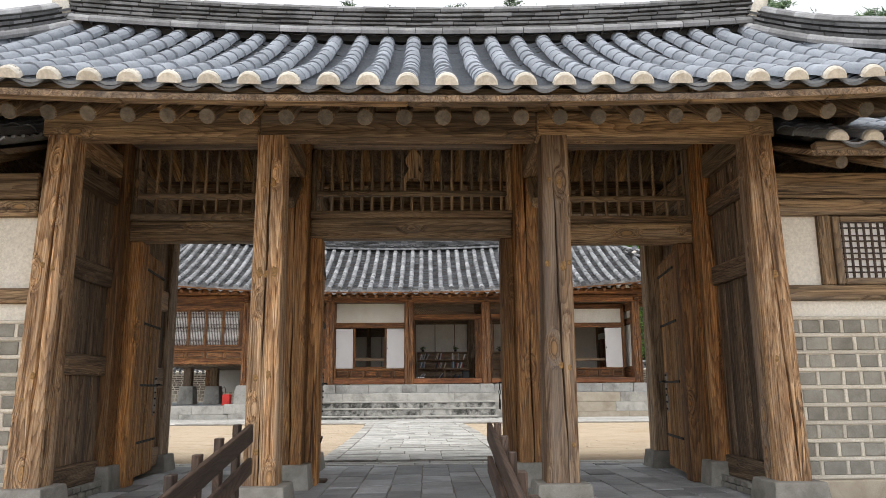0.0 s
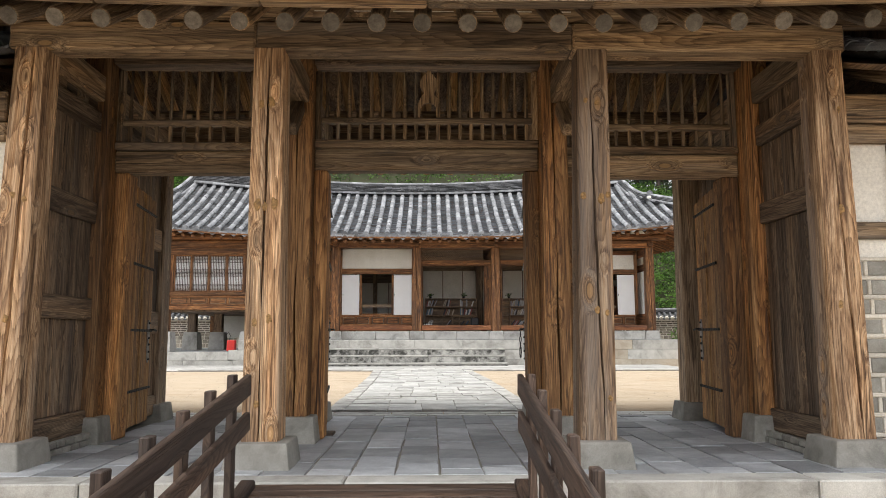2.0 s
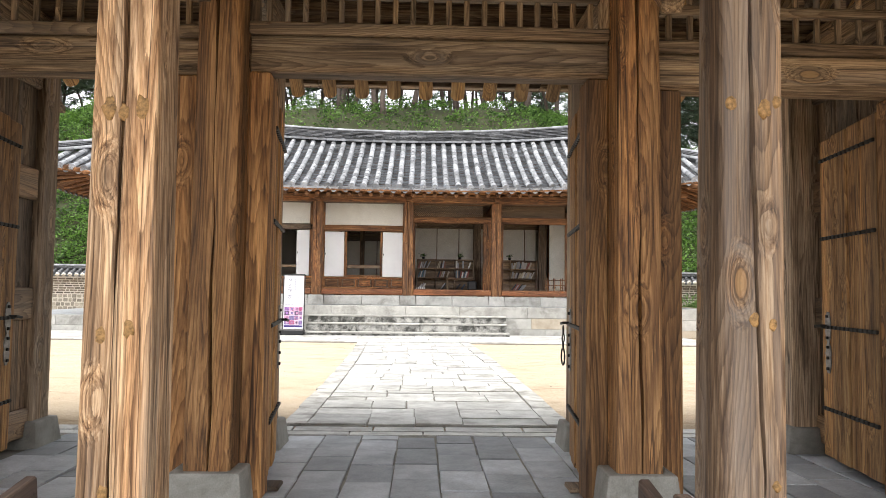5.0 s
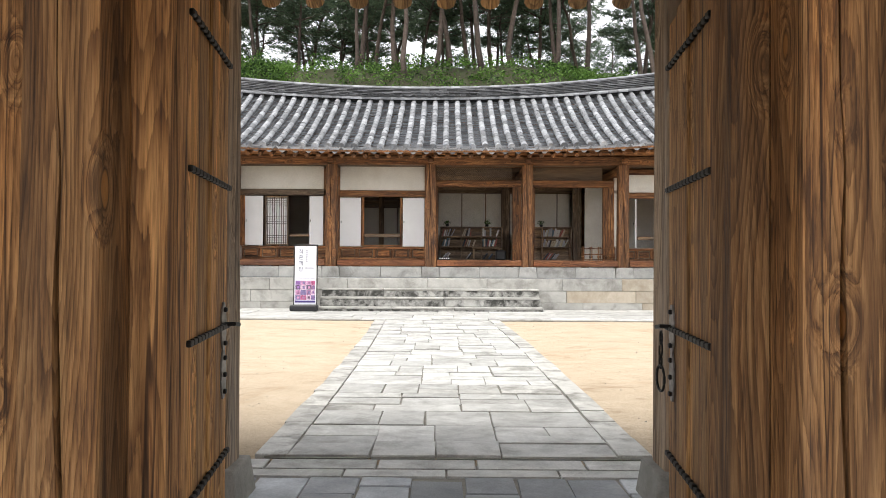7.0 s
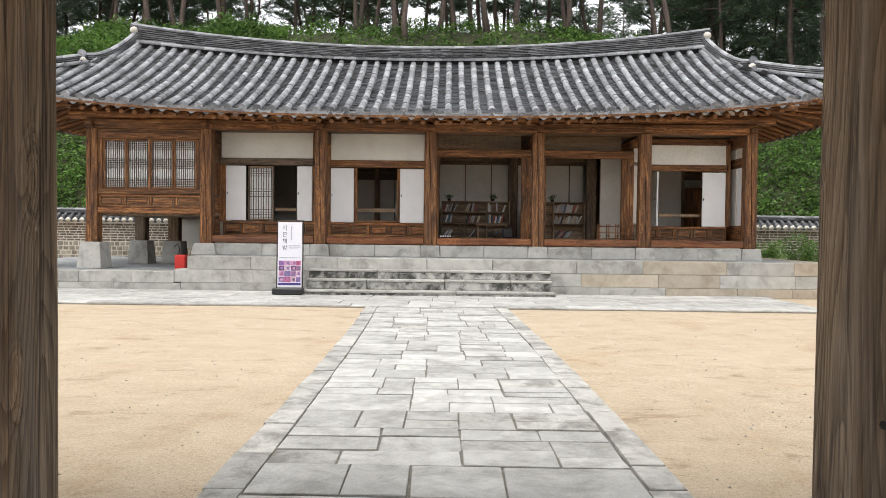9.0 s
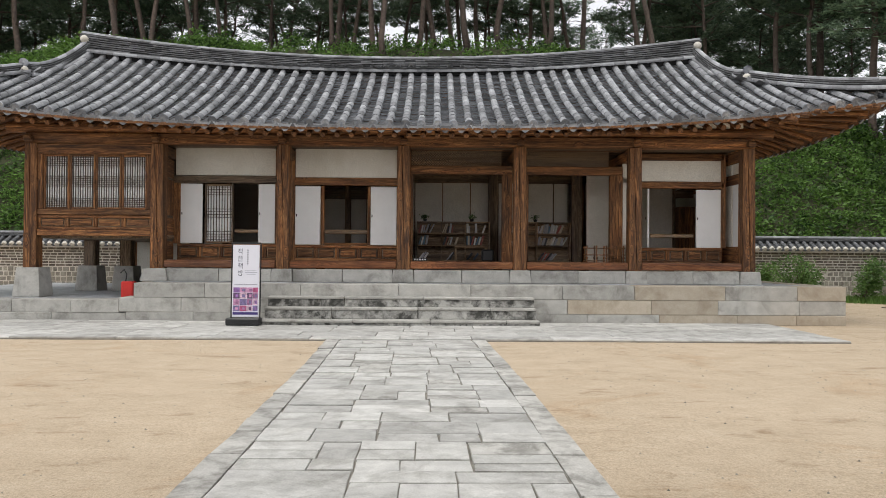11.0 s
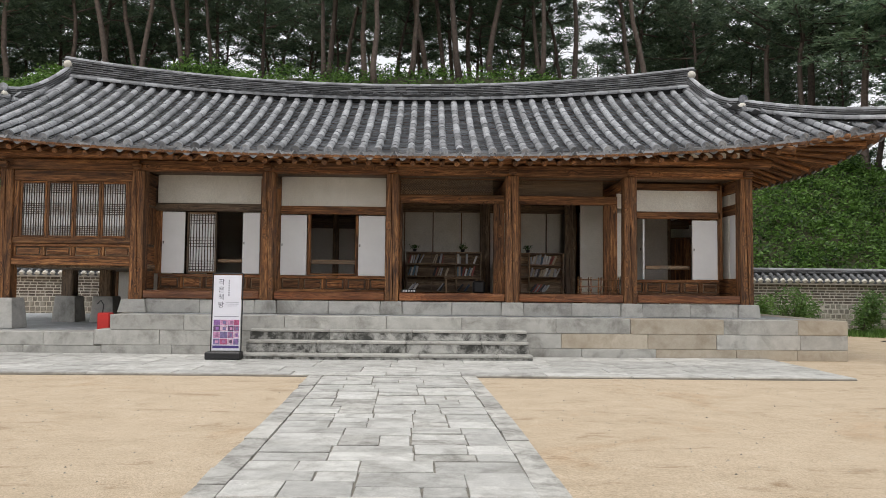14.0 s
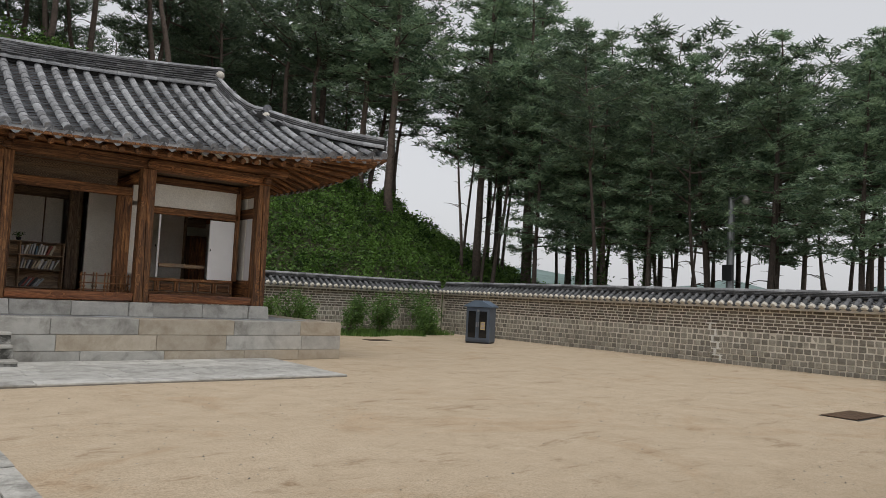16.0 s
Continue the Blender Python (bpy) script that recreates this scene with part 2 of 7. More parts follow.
PLASTER = stone("white_plaster", (0.72, 0.69, 0.62), (0.80, 0.775, 0.71), 2.0, 40, 0.9, (0.9, 0.88, 0.84), (0.97, 1.02), 0.06)
PAPER = plain("white_door_paper", (0.80, 0.80, 0.80), 0.85, 0, 0.03, 3)
GRANITE = stone("pale_granite", (0.38, 0.372, 0.345), (0.53, 0.52, 0.485), 4, 120, 0.85, (0.45, 0.44, 0.42), (0.84, 1.1), 0.35, amount=0.75, cover=0.42)
GRANITE_OLD = stone("old_base_granite", (0.24, 0.23, 0.205), (0.37, 0.355, 0.32), 5, 130, 0.9, (0.5, 0.5, 0.48), (0.85, 1.15), 0.5)
END_GRAIN = stone("grey_end_grain", (0.10, 0.088, 0.075), (0.2, 0.18, 0.155), 18, 90, 0.9, (0.5, 0.5, 0.5), (0.7, 1.3), 0.6)
GRANITE_WARM = stone("warm_granite", (0.42, 0.36, 0.28), (0.53, 0.475, 0.39), 4, 120, 0.85, (0.66, 0.62, 0.56), (0.88, 1.1), 0.25)
STEP_STONE = stone("mossy_step_stone", (0.40, 0.395, 0.37), (0.53, 0.52, 0.49), 7, 120, 0.9, (0.06, 0.062, 0.055), (0.9, 1.06), 0.3, amount=0.92, cover=0.51)
SLATE = stone("dark_floor_slab", (0.25, 0.263, 0.28), (0.43, 0.445, 0.46), 3.5, 70, 0.5, (0.65, 0.65, 0.64), (0.6, 1.5), 0.35)
PATH_STONE = stone("path_slab", (0.43, 0.425, 0.405), (0.61, 0.605, 0.575), 5, 90, 0.85, (0.45, 0.44, 0.41), (0.84, 1.14), 0.45)
PATH_EDGE = stone("mossy_edging_slab", (0.43, 0.42, 0.39), (0.59, 0.58, 0.545), 7, 90, 0.9, (0.3, 0.29, 0.27), (0.8, 1.1), 0.5, amount=0.7, cover=0.45)
JOINT = stone("joint_earth", (0.16, 0.15, 0.13), (0.28, 0.26, 0.22), 5, 60, 0.95)
BRICK_GREY = stone("grey_square_brick", (0.25, 0.243, 0.215), (0.35, 0.34, 0.305), 9, 90, 0.9, (0.6, 0.58, 0.55), (0.82, 1.15), 0.8)
MORTAR = stone("lime_mortar", (0.58, 0.54, 0.47), (0.70, 0.665, 0.59), 5, 70, 0.95, (0.8, 0.78, 0.74))
WALL_STONE = stone("rough_wall_stone", (0.27, 0.25, 0.21), (0.42, 0.395, 0.34), 6, 60, 0.92, (0.55, 0.53, 0.5), (0.68, 1.25), 0.8)
WALL_STONE_SET = stone("rough_wall_stone_laid", (0.27, 0.25, 0.21), (0.42, 0.395, 0.34), 6, 60, 0.92, (0.55, 0.53, 0.5), (0.68, 1.25), 0.8, per_island=True)
WALL_BRICK = stone("dark_wall_brick", (0.125, 0.105, 0.085), (0.235, 0.2, 0.16), 8, 60, 0.92, (0.6, 0.58, 0.55), (0.65, 1.3), 0.5)
WALL_BRICK_SET = stone("dark_wall_brick_laid", (0.125, 0.105, 0.085), (0.235, 0.2, 0.16), 8, 60, 0.92, (0.6, 0.58, 0.55), (0.65, 1.3), 0.5, per_island=True)
WALL_MORTAR = stone("wall_mortar", (0.60, 0.565, 0.495), (0.74, 0.705, 0.63), 4, 60, 0.95, (0.7, 0.68, 0.64))
IRON = plain("black_iron", (0.022, 0.021, 0.02), 0.5, 0.6, 0.4, 30)
IRON_WORN = plain("worn_iron_plate", (0.26, 0.25, 0.24), 0.5, 0.7, 0.4, 25)
BLACK = plain("black_plastic", (0.018, 0.018, 0.02), 0.45, 0, 0.2)
RED = plain("red_paint", (0.55, 0.03, 0.025), 0.4, 0, 0.1)
BLUE_GREY = plain("blue_grey_paint", (0.09, 0.115, 0.155), 0.45, 0, 0.12, 3)
BLUE_LID = plain("blue_lid_paint", (0.12, 0.17, 0.24), 0.4, 0, 0.1, 3)
DARK_GLASS = plain("dark_glass", (0.012, 0.013, 0.014), 0.08, 0, 0.1)
STEEL = plain("galvanised_steel", (0.30, 0.31, 0.32), 0.45, 0.8, 0.15, 8)
GROUT_DARK = plain("drain_iron", (0.15, 0.095, 0.06), 0.7, 0.4, 0.3, 12)
PINE_BARK = stone("pine_bark", (0.085, 0.066, 0.056), (0.17, 0.13, 0.107), 8, 40, 0.95, (0.6, 0.6, 0.6), (0.6, 1.25), 0.9)


def leaf_mat(name, c1, c2, rough=0.55, through_light=0.42, patch=0.6):
    """Leaves that differ one by one and in patches, and let some light through."""
    m, n, l, b = mat_new(name, rough)
    g = n.new("ShaderNodeNewGeometry")
    c = n.new("ShaderNodeTexCoord")
    big = noise_tex(n, l, c.outputs["Object"], patch, 4, 0.7)
    fac = n.new("ShaderNodeMath")
    fac.operation = "MULTIPLY_ADD"
    fac.inputs[1].default_value = 2.4
    fac.inputs[2].default_value = -1.2
    l.new(big.outputs["Fac"], fac.inputs[0])
    both = n.new("ShaderNodeMath")
    both.operation = "ADD"
    l.new(g.outputs["Random Per Island"], both.inputs[0])
    l.new(fac.outputs[0], both.inputs[1])
    r = ramp(n, [(0.0, c1), (1.0, c2)])
    l.new(both.outputs[0], r.inputs["Fac"])
    l.new(r.outputs["Color"], b.inputs["Base Color"])
    tr = n.new("ShaderNodeBsdfTranslucent")
    l.new(r.outputs["Color"], tr.inputs["Color"])
    mx = n.new("ShaderNodeMixShader")
    mx.inputs[0].default_value = through_light
    l.new(b.outputs[0], mx.inputs[1])
    l.new(tr.outputs[0], mx.inputs[2])
    l.new(mx.outputs[0], n["Material Output"].inputs["Surface"])
    return m


NEEDLES = leaf_mat("pine_needles", (0.05, 0.085, 0.055), (0.17, 0.235, 0.14))
NEEDLES_LIGHT = leaf_mat("bright_pine_needles", (0.085, 0.155, 0.095), (0.34, 0.46, 0.28))
LEAVES = leaf_mat("hill_leaves", (0.02, 0.055, 0.01), (0.18, 0.33, 0.065))
SHRUB = leaf_mat("shrub_leaves", (0.06, 0.13, 0.03), (0.19, 0.32, 0.09))
GRASS = leaf_mat("grass_blades", (0.06, 0.14, 0.025), (0.17, 0.29, 0.06))
IVY = leaf_mat("ivy_leaves", (0.035, 0.08, 0.018), (0.10, 0.18, 0.04))


def ground_mat():
    """Raked sand in the court, leaf litter and grass beyond the walls."""
    m, n, l, b = mat_new("court_sand", 0.95)
    c = n.new("ShaderNodeTexCoord")
    obj = c.outputs["Object"]
    long_v = n.new("ShaderNodeMapping")
    long_v.inputs["Scale"].default_value = (0.55, 1.3, 1.0)
    l.new(obj, long_v.inputs["Vector"])
    big = noise_tex(n, l, long_v.outputs["Vector"], 1.7, 10, 0.8, 0.5)
    mid = noise_tex(n, l, obj, 2.2, 9, 0.8)
    fine = noise_tex(n, l, obj, 30, 8, 0.9)
    grit = noise_tex(n, l, obj, 75, 4, 0.85)
    worn = noise_tex(n, l, obj, 0.35, 7, 0.75, 1.2)
    r = ramp(n, [(0.3, (0.43, 0.34, 0.235)), (0.55, (0.51, 0.415, 0.3)), (0.75, (0.56, 0.475, 0.36))])
    l.new(mid.outputs["Fac"], r.inputs["Fac"])
    st = ramp(n, [(0.34, (0.62, 0.54, 0.46)), (0.44, (1, 1, 1)), (0.62, (1.05, 1.05, 1.06))])
    l.new(big.outputs["Fac"], st.inputs["Fac"])
    col = mix_col(n, l, r.outputs["Color"], st.outputs["Color"], 0.95, "MULTIPLY")
    sp = ramp(n, [(0.36, (0.62, 0.6, 0.57)), (0.5, (1, 1, 1)), (0.66, (1.2, 1.2, 1.2))])
    l.new(fine.outputs["Fac"], sp.inputs["Fac"])
    col = mix_col(n, l, col, sp.outputs["Color"], 0.75, "MULTIPLY")
    gt = ramp(n, [(0.32, (0.6, 0.57, 0.52)), (0.5, (1, 1, 1)), (0.7, (1.3, 1.3, 1.3))])
    l.new(grit.outputs["Fac"], gt.inputs["Fac"])
    col = mix_col(n, l, col, gt.outputs["Color"], 0.8, "MULTIPLY")
    wr = ramp(n, [(0.36, (0.86, 0.74, 0.62)), (0.46, (1, 1, 1)), (0.6, (1.07, 1.07, 1.08))])
    l.new(worn.outputs["Fac"], wr.inputs["Fac"])
    col = mix_col(n, l, col, wr.outputs["Color"], 0.5, "MULTIPLY")
    # pebbles and dark crumbs
    vor = n.new("ShaderNodeTexVoronoi")
    vor.inputs["Scale"].default_value = 9
    l.new(obj, vor.inputs["Vector"])
    pb = ramp(n, [(0.05, (0.5, 0.47, 0.44)), (0.09, (1, 1, 1))])
    l.new(vor.outputs["Distance"], pb.inputs["Fac"])
    col = mix_col(n, l, col, pb.outputs["Color"], 0.8, "MULTIPLY")
    # the wooded ground outside the walls
    gr = ramp(n, [(0.35, (0.05, 0.04, 0.02)), (0.47, (0.05, 0.05, 0.025)), (0.62, (0.045, 0.065, 0.02))])
    l.new(mid.outputs["Fac"], gr.inputs["Fac"])
    sep = n.new("ShaderNodeSeparateXYZ")
    l.new(obj, sep.inputs[0])

    def past(axis, edge):
        k = n.new("ShaderNodeMath")
        k.operation = "GREATER_THAN"
        k.inputs[1].default_value = edge
        l.new(sep.outputs[axis], k.inputs[0])
        return k.outputs[0]

    mx = n.new("ShaderNodeMath")
    mx.operation = "MAXIMUM"
    l.new(past("Y", 28.4), mx.inputs[0])
    l.new(past("X", 20.5), mx.inputs[1])
    col = mix_col(n, l, col, gr.outputs["Color"], mx.outputs[0])
    l.new(col, b.inputs["Base Color"])
    bump(n, l, b, mix_col(n, l, mid.outputs["Fac"], fine.outputs["Fac"], 0.6), 0.35, 0.02)
    return m


SAND = ground_mat()


# ---- mesh helpers ----
WM = {}


def attach(ob, parent):
    WM[ob] = ob.matrix_basis.copy()
    if parent is not None:
        ob.parent = parent
        ob.matrix_parent_inverse = WM[parent].inverted()
    return ob


def thing(name, loc, label, category, group="", kind=""):
    ob = new(name)
    ob.empty_display_size = 0.2
    ob.matrix_basis = Matrix.Translation(loc)
    WM[ob] = ob.matrix_basis.copy()
    return tagged(ob, label, category, group, kind)


def mesh_of(bm, name, mat, smooth=False):
    me = bpy.data.meshes.new(name)
    bm.to_mesh(me)
    bm.free()
    me.materials.append(mat)
    if smooth:
        me.polygons.foreach_set("use_smooth", [True] * len(me.polygons))
    return me


def part(name, data, mat=None, parent=None, label="", m=None, smooth=False, kind=""):
    """One mesh object, from a bmesh in world places or from a mesh placed by m."""
    me = mesh_of(data, name, mat, smooth) if isinstance(data, bmesh.types.BMesh) else data
    ob = new(name, me)
    if m is not None:
        ob.matrix_basis = m
    attach(ob, parent)
    return tagged(ob, label, kind=kind)


def raw(name, verts, faces, mat, parent=None, label="", smooth=False, kind=""):
    me = bpy.data.meshes.new(name)
    me.from_pydata(verts, [], faces)
    me.materials.append(mat)
    if smooth:
        me.polygons.foreach_set("use_smooth", [True] * len(me.polygons))
    me.update()
    return part(name, me, None, parent, label, None, kind=kind)


BOXES = {}


def box_data(sx, sy, sz, c):
    """Verts and faces of a box with chamfered edges, about its centre."""
    hx, hy, hz = sx / 2, sy / 2, sz / 2
    c = min(c, hx * 0.45, hy * 0.45, hz * 0.45)
    vs, idx = [], {}
    for ax in (-1, 1):
        for ay in (-1, 1):
            for az in (-1, 1):
                for k in range(3):
                    p = [ax * hx, ay * hy, az * hz]
                    for j in range(3):
                        if j != k:
                            p[j] -= (ax, ay, az)[j] * c
                    idx[ax, ay, az, k] = len(vs)
                    vs.append(tuple(p))
    fs = []
    for k in range(3):
        a, b = [j for j in range(3) if j != k]
        for s in (-1, 1):
            q = []
            for u, v in ((-1, -1), (1, -1), (1, 1), (-1, 1)):
                key = [0, 0, 0]
                key[k], key[a], key[b] = s, u, v
                q.append(idx[(*key, k)])
            fs.append(q)
    for k in range(3):
        a, b = [j for j in range(3) if j != k]
        for u in (-1, 1):
            for v in (-1, 1):
                q = []
                for s, face in ((-1, a), (1, a), (1, b), (-1, b)):
                    key = [0, 0, 0]
                    key[k], key[a], key[b] = s, u, v
                    q.append(idx[(*key, face)])
                fs.append(q)
    for ax in (-1, 1):
        for ay in (-1, 1):
            for az in (-1, 1):
                fs.append([idx[ax, ay, az, k] for k in range(3)])
    out = []
    for f in fs:
        p = [Vector(vs[i]) for i in f]
        nrm = (p[1] - p[0]).cross(p[2] - p[0])
        mid = sum(p, Vector()) / len(p)
        out.append(f if nrm.dot(mid) > 0 else f[::-1])
    return vs, out


def box_mesh(name, size, mat, c=0.01):
    key = (name, tuple(round(s, 3) for s in size), mat.name, round(c, 4))
    if key not in BOXES:
        vs, fs = box_data(*size, c)
        me = bpy.data.meshes.new(name)
        me.from_pydata(vs, [], fs)
        me.materials.append(mat)
        me.update()
        BOXES[key] = me
    return BOXES[key]


def grain(mats, size):
    return mats["xyz"[max(range(3), key=lambda k: size[k])]] if isinstance(mats, dict) else mats


def block(name, parent, x0, x1, y0, y1, z0, z1, mats, label="", c=0.012, rz=0.0, rx=0.0, ry=0.0, kind=""):
    """A squared piece between two corners, with worn edges."""
    size = (x1 - x0, y1 - y0, z1 - z0)
    me = box_mesh(name, size, grain(mats, size), c)
    m = pose((x0 + x1) / 2, (y0 + y1) / 2, (z0 + z1) / 2, rx, ry, rz)
    return part(name, me, None, parent, label, m, kind=kind)


def tube(bm, pts, radii, seg=8, cap=True):
    rings = []
    pts = [Vector(p) for p in pts]
    for i, p in enumerate(pts):
        d = (pts[min(i + 1, len(pts) - 1)] - pts[max(i - 1, 0)]).normalized()
        ref = Vector((0, 0, 1)) if abs(d.z) < 0.9 else Vector((1, 0, 0))
        a = d.cross(ref).normalized()
        b = d.cross(a)
        r = radii[i] if isinstance(radii, (list, tuple)) else radii
        rings.append([bm.verts.new(p + r * (math.cos(2 * math.pi * k / seg) * a + math.sin(2 * math.pi * k / seg) * b)) for k in range(seg)])
    for u, v in zip(rings, rings[1:]):
        for k in range(seg):
            bm.faces.new((u[k], v[k], v[(k + 1) % seg], u[(k + 1) % seg]))
    if cap:
        bm.faces.new(rings[0])
        bm.faces.new(rings[-1][::-1])
    return bm


def lathe(bm, x, y, profile, seg=10):
    """A turned shape about an upright axis; profile: (radius, z)."""
    rings = [[bm.verts.new((x + r * math.cos(2 * math.pi * k / seg), y + r * math.sin(2 * math.pi * k / seg), z)) for k in range(seg)] for r, z in profile]
    for u, v in zip(rings, rings[1:]):
        for k in range(seg):
            bm.faces.new((u[k], u[(k + 1) % seg], v[(k + 1) % seg], v[k]))
    bm.faces.new(rings[0][::-1])
    bm.faces.new(rings[-1])
    return bm


def column(name, parent, x, y, z0, z1, w0, w1, mat, crack=None, lean=0.0, label="", seed=0):
    """A squared timber post with rounded corners, a slight taper and, where it has one, a long drying crack."""
    rnd = random.Random(seed)
    bm = bmesh.new()
    rings, steps = [], 26
    wob = rnd.uniform(0, 10)
    for i in range(steps + 1):
        t = i / steps
        z = z0 + (z1 - z0) * t
        h = (w0 + (w1 - w0) * t) / 2 * (1 + 0.012 * noise.noise((wob, z * 2.0, 0)))
        r = h * 0.14
        cx = x + lean * t
        prof = [(-h, -h + r), (-h + r * 0.3, -h + r * 0.3), (-h + r, -h)]
        if crack is not None:
            c = crack[0] + (crack[1] - crack[0]) * t + 0.012 * noise.noise((wob, z * 3.3, 5))
            open_w = 0.011 * max(0.12, 0.75 + 0.9 * noise.noise((wob + 4, z * 1.4, 2))) * min(1, t * 6 + 0.4) * min(1, (1 - t) * 8)
            prof += [(c - open_w, -h), (c, -h + 0.07), (c + open_w, -h)]
        prof += [(h - r, -h), (h - r * 0.3, -h + r * 0.3), (h, -h + r), (h, h - r), (h - r * 0.3, h - r * 0.3), (h - r, h), (-h + r, h), (-h + r * 0.3, h - r * 0.3), (-h, h - r)]
        rings.append([bm.verts.new((cx + a - x, b, z - z0)) for a, b in prof])
    k = len(rings[0])
    for u, v in zip(rings, rings[1:]):
        for j in range(k):
            bm.faces.new((u[j], u[(j + 1) % k], v[(j + 1) % k], v[j]))
    bm.faces.new(rings[0][::-1])
    bm.faces.new(rings[-1])
    return part(name, bm, mat, parent, label, Matrix.Translation((x, y, z0)))


def base_stone(name, parent, x, y, z0, z1, w0, w1, mat, label=""):
    """A hewn column base that narrows upwards."""
    bm = bmesh.new()
    bmesh.ops.create_cube(bm, size=1)
    for v in bm.verts:
        w = w1 if v.co.z > 0 else w0
        v.co = Vector((v.co.x * w, v.co.y * w, (v.co.z + 0.5) * (z1 - z0)))
    bmesh.ops.bevel(bm, geom=bm.edges[:], offset=0.018, segments=2, affect="EDGES", profile=0.6)
    return part(name, bm, mat, parent, label, Matrix.Translation((x, y, z0)))


# ---- the ground: one sheet from the horizon to the court, with the wooded hill behind ----
HILL_X = [-400, -60, -30, -18, 6, 13, 19, 23, 26, 30, 36, 46, 70, 400]
HILL_H = [4, 9, 10.5, 12, 12.5, 10.4, 8.9, 7.8, 6.5, 4.6, 2.9, 2.0, 0.4, 0.0]


def hill(x, y):
    if y <= 29.2:
        return 0.0
    s = min(1.0, (y - 29.2) / 12.0)
    s = 1 - (1 - s) ** 1.5
    fade = 1.0 if y < 70 else max(0.0, 1 - (y - 70) / 120)
    return float(np.interp(x, HILL_X, HILL_H)) * s * fade * (1 + 0.05 * noise.noise((x * 0.25, y * 0.25, 1)))


def ground_z(x, y):
    if y < -0.45:
        return -0.5
    if y < 3.84:
        return -0.1
    return hill(x, y) + (0.012 * noise.noise((x * 0.4, y * 0.4, 3)) if y > 6 else 0.0)


gx = sorted(set([-2000, -900, -400, -200, -120, -80, -60] + list(np.arange(-50, 72, 1.0)) + [80, 100, 140, 200, 400, 900, 2000]))
gy = sorted(set([-2000, -900, -400, -150, -60, -30, -15, -8, -4, -0.451, -0.449, 3.839, 3.841] + list(np.arange(5, 70, 1.0)) + [75, 85, 100, 130, 170, 200, 400, 900, 2000]))
gv = [(float(x), float(y), ground_z(x, y)) for y in gy for x in gx]
gw = len(gx)
gf = [(j * gw + i, j * gw + i + 1, (j + 1) * gw + i + 1, (j + 1) * gw + i) for j in range(len(gy) - 1) for i in range(gw - 1)]
ground = raw("ground", gv, gf, SAND, None, "pale raked sand of the court, wooded earth beyond", True)
tagged(ground, category="ground", kind="structure")


# ---- roofs ----
def half_tile(name, r, length, mat, seg=7):
    """A semicircular cover tile, lower end a little wider, open below."""
    vs, fs = [], []
    for y, k in ((0, 1.05), (length * 0.05, 1.05), (length * 0.052, 1.0), (length, 0.94)):
        for i in range(seg):
            a = math.pi * i / (seg - 1)
            vs.append((-r * k * math.cos(a), y, r * k * math.sin(a) * 0.95))
    for j in range(3):
        for i in range(seg - 1):
            fs.append((j * seg + i, (j + 1) * seg + i, (j + 1) * seg + i + 1, j * seg + i + 1))
    fs.append(tuple(range(seg)))
    me = bpy.data.meshes.new(name)
    me.from_pydata(vs, [], fs)
    me.materials.append(mat)
    me.polygons.foreach_set("use_smooth", [True] * (len(fs) - 1) + [False])
    me.update()
    return me


def end_plug(name, r, depth, mat):
    """The half-round lime stopper at the eave."""
    vs, fs, seg = [], [], 9
    for y, k in ((0.02, 0.98), (-depth * 0.7, 1.02), (-depth, 0.9)):
        for i in range(seg):
            a = math.pi * i / (seg - 1)
            vs.append((-r * k * math.cos(a), y, r * k * math.sin(a) * (0.98 if y > -depth else 0.92) - (0.0 if y > 0 else 0.012)))
    for j in range(2):
        for i in range(seg - 1):
            fs.append((j * seg + i, j * seg + i + 1, (j + 1) * seg + i + 1, (j + 1) * seg + i))
    fs.append(tuple(range(2 * seg, 3 * seg)))
    fs += [(0, seg, 2 * seg, 3 * seg - 1, 2 * seg - 1, seg - 1)]
    me = bpy.data.meshes.new(name)
    me.from_pydata(vs, [], fs)
    me.materials.append(mat)
    me.update()
    return me


def end_disc(name, r, mat):
    """The round moulded face of an eave cover tile."""
    bm = bmesh.new()
    prof = [(r * 1.05, 0.02), (r * 1.08, -0.03), (r * 0.86, -0.035), (r * 0.8, -0.022), (r * 0.34, -0.022), (r * 0.25, -0.034), (0.004, -0.036)]
    rings = [[bm.verts.new((q * math.cos(2 * math.pi * k / 14), y, q * math.sin(2 * math.pi * k / 14))) for k in range(14)] for q, y in prof]
    for u, v in zip(rings, rings[1:]):
        for k in range(14):
            bm.faces.new((u[k], u[(k + 1) % 14], v[(k + 1) % 14], v[k]))
    bm.faces.new(rings[-1])
    return mesh_of(bm, name, mat)


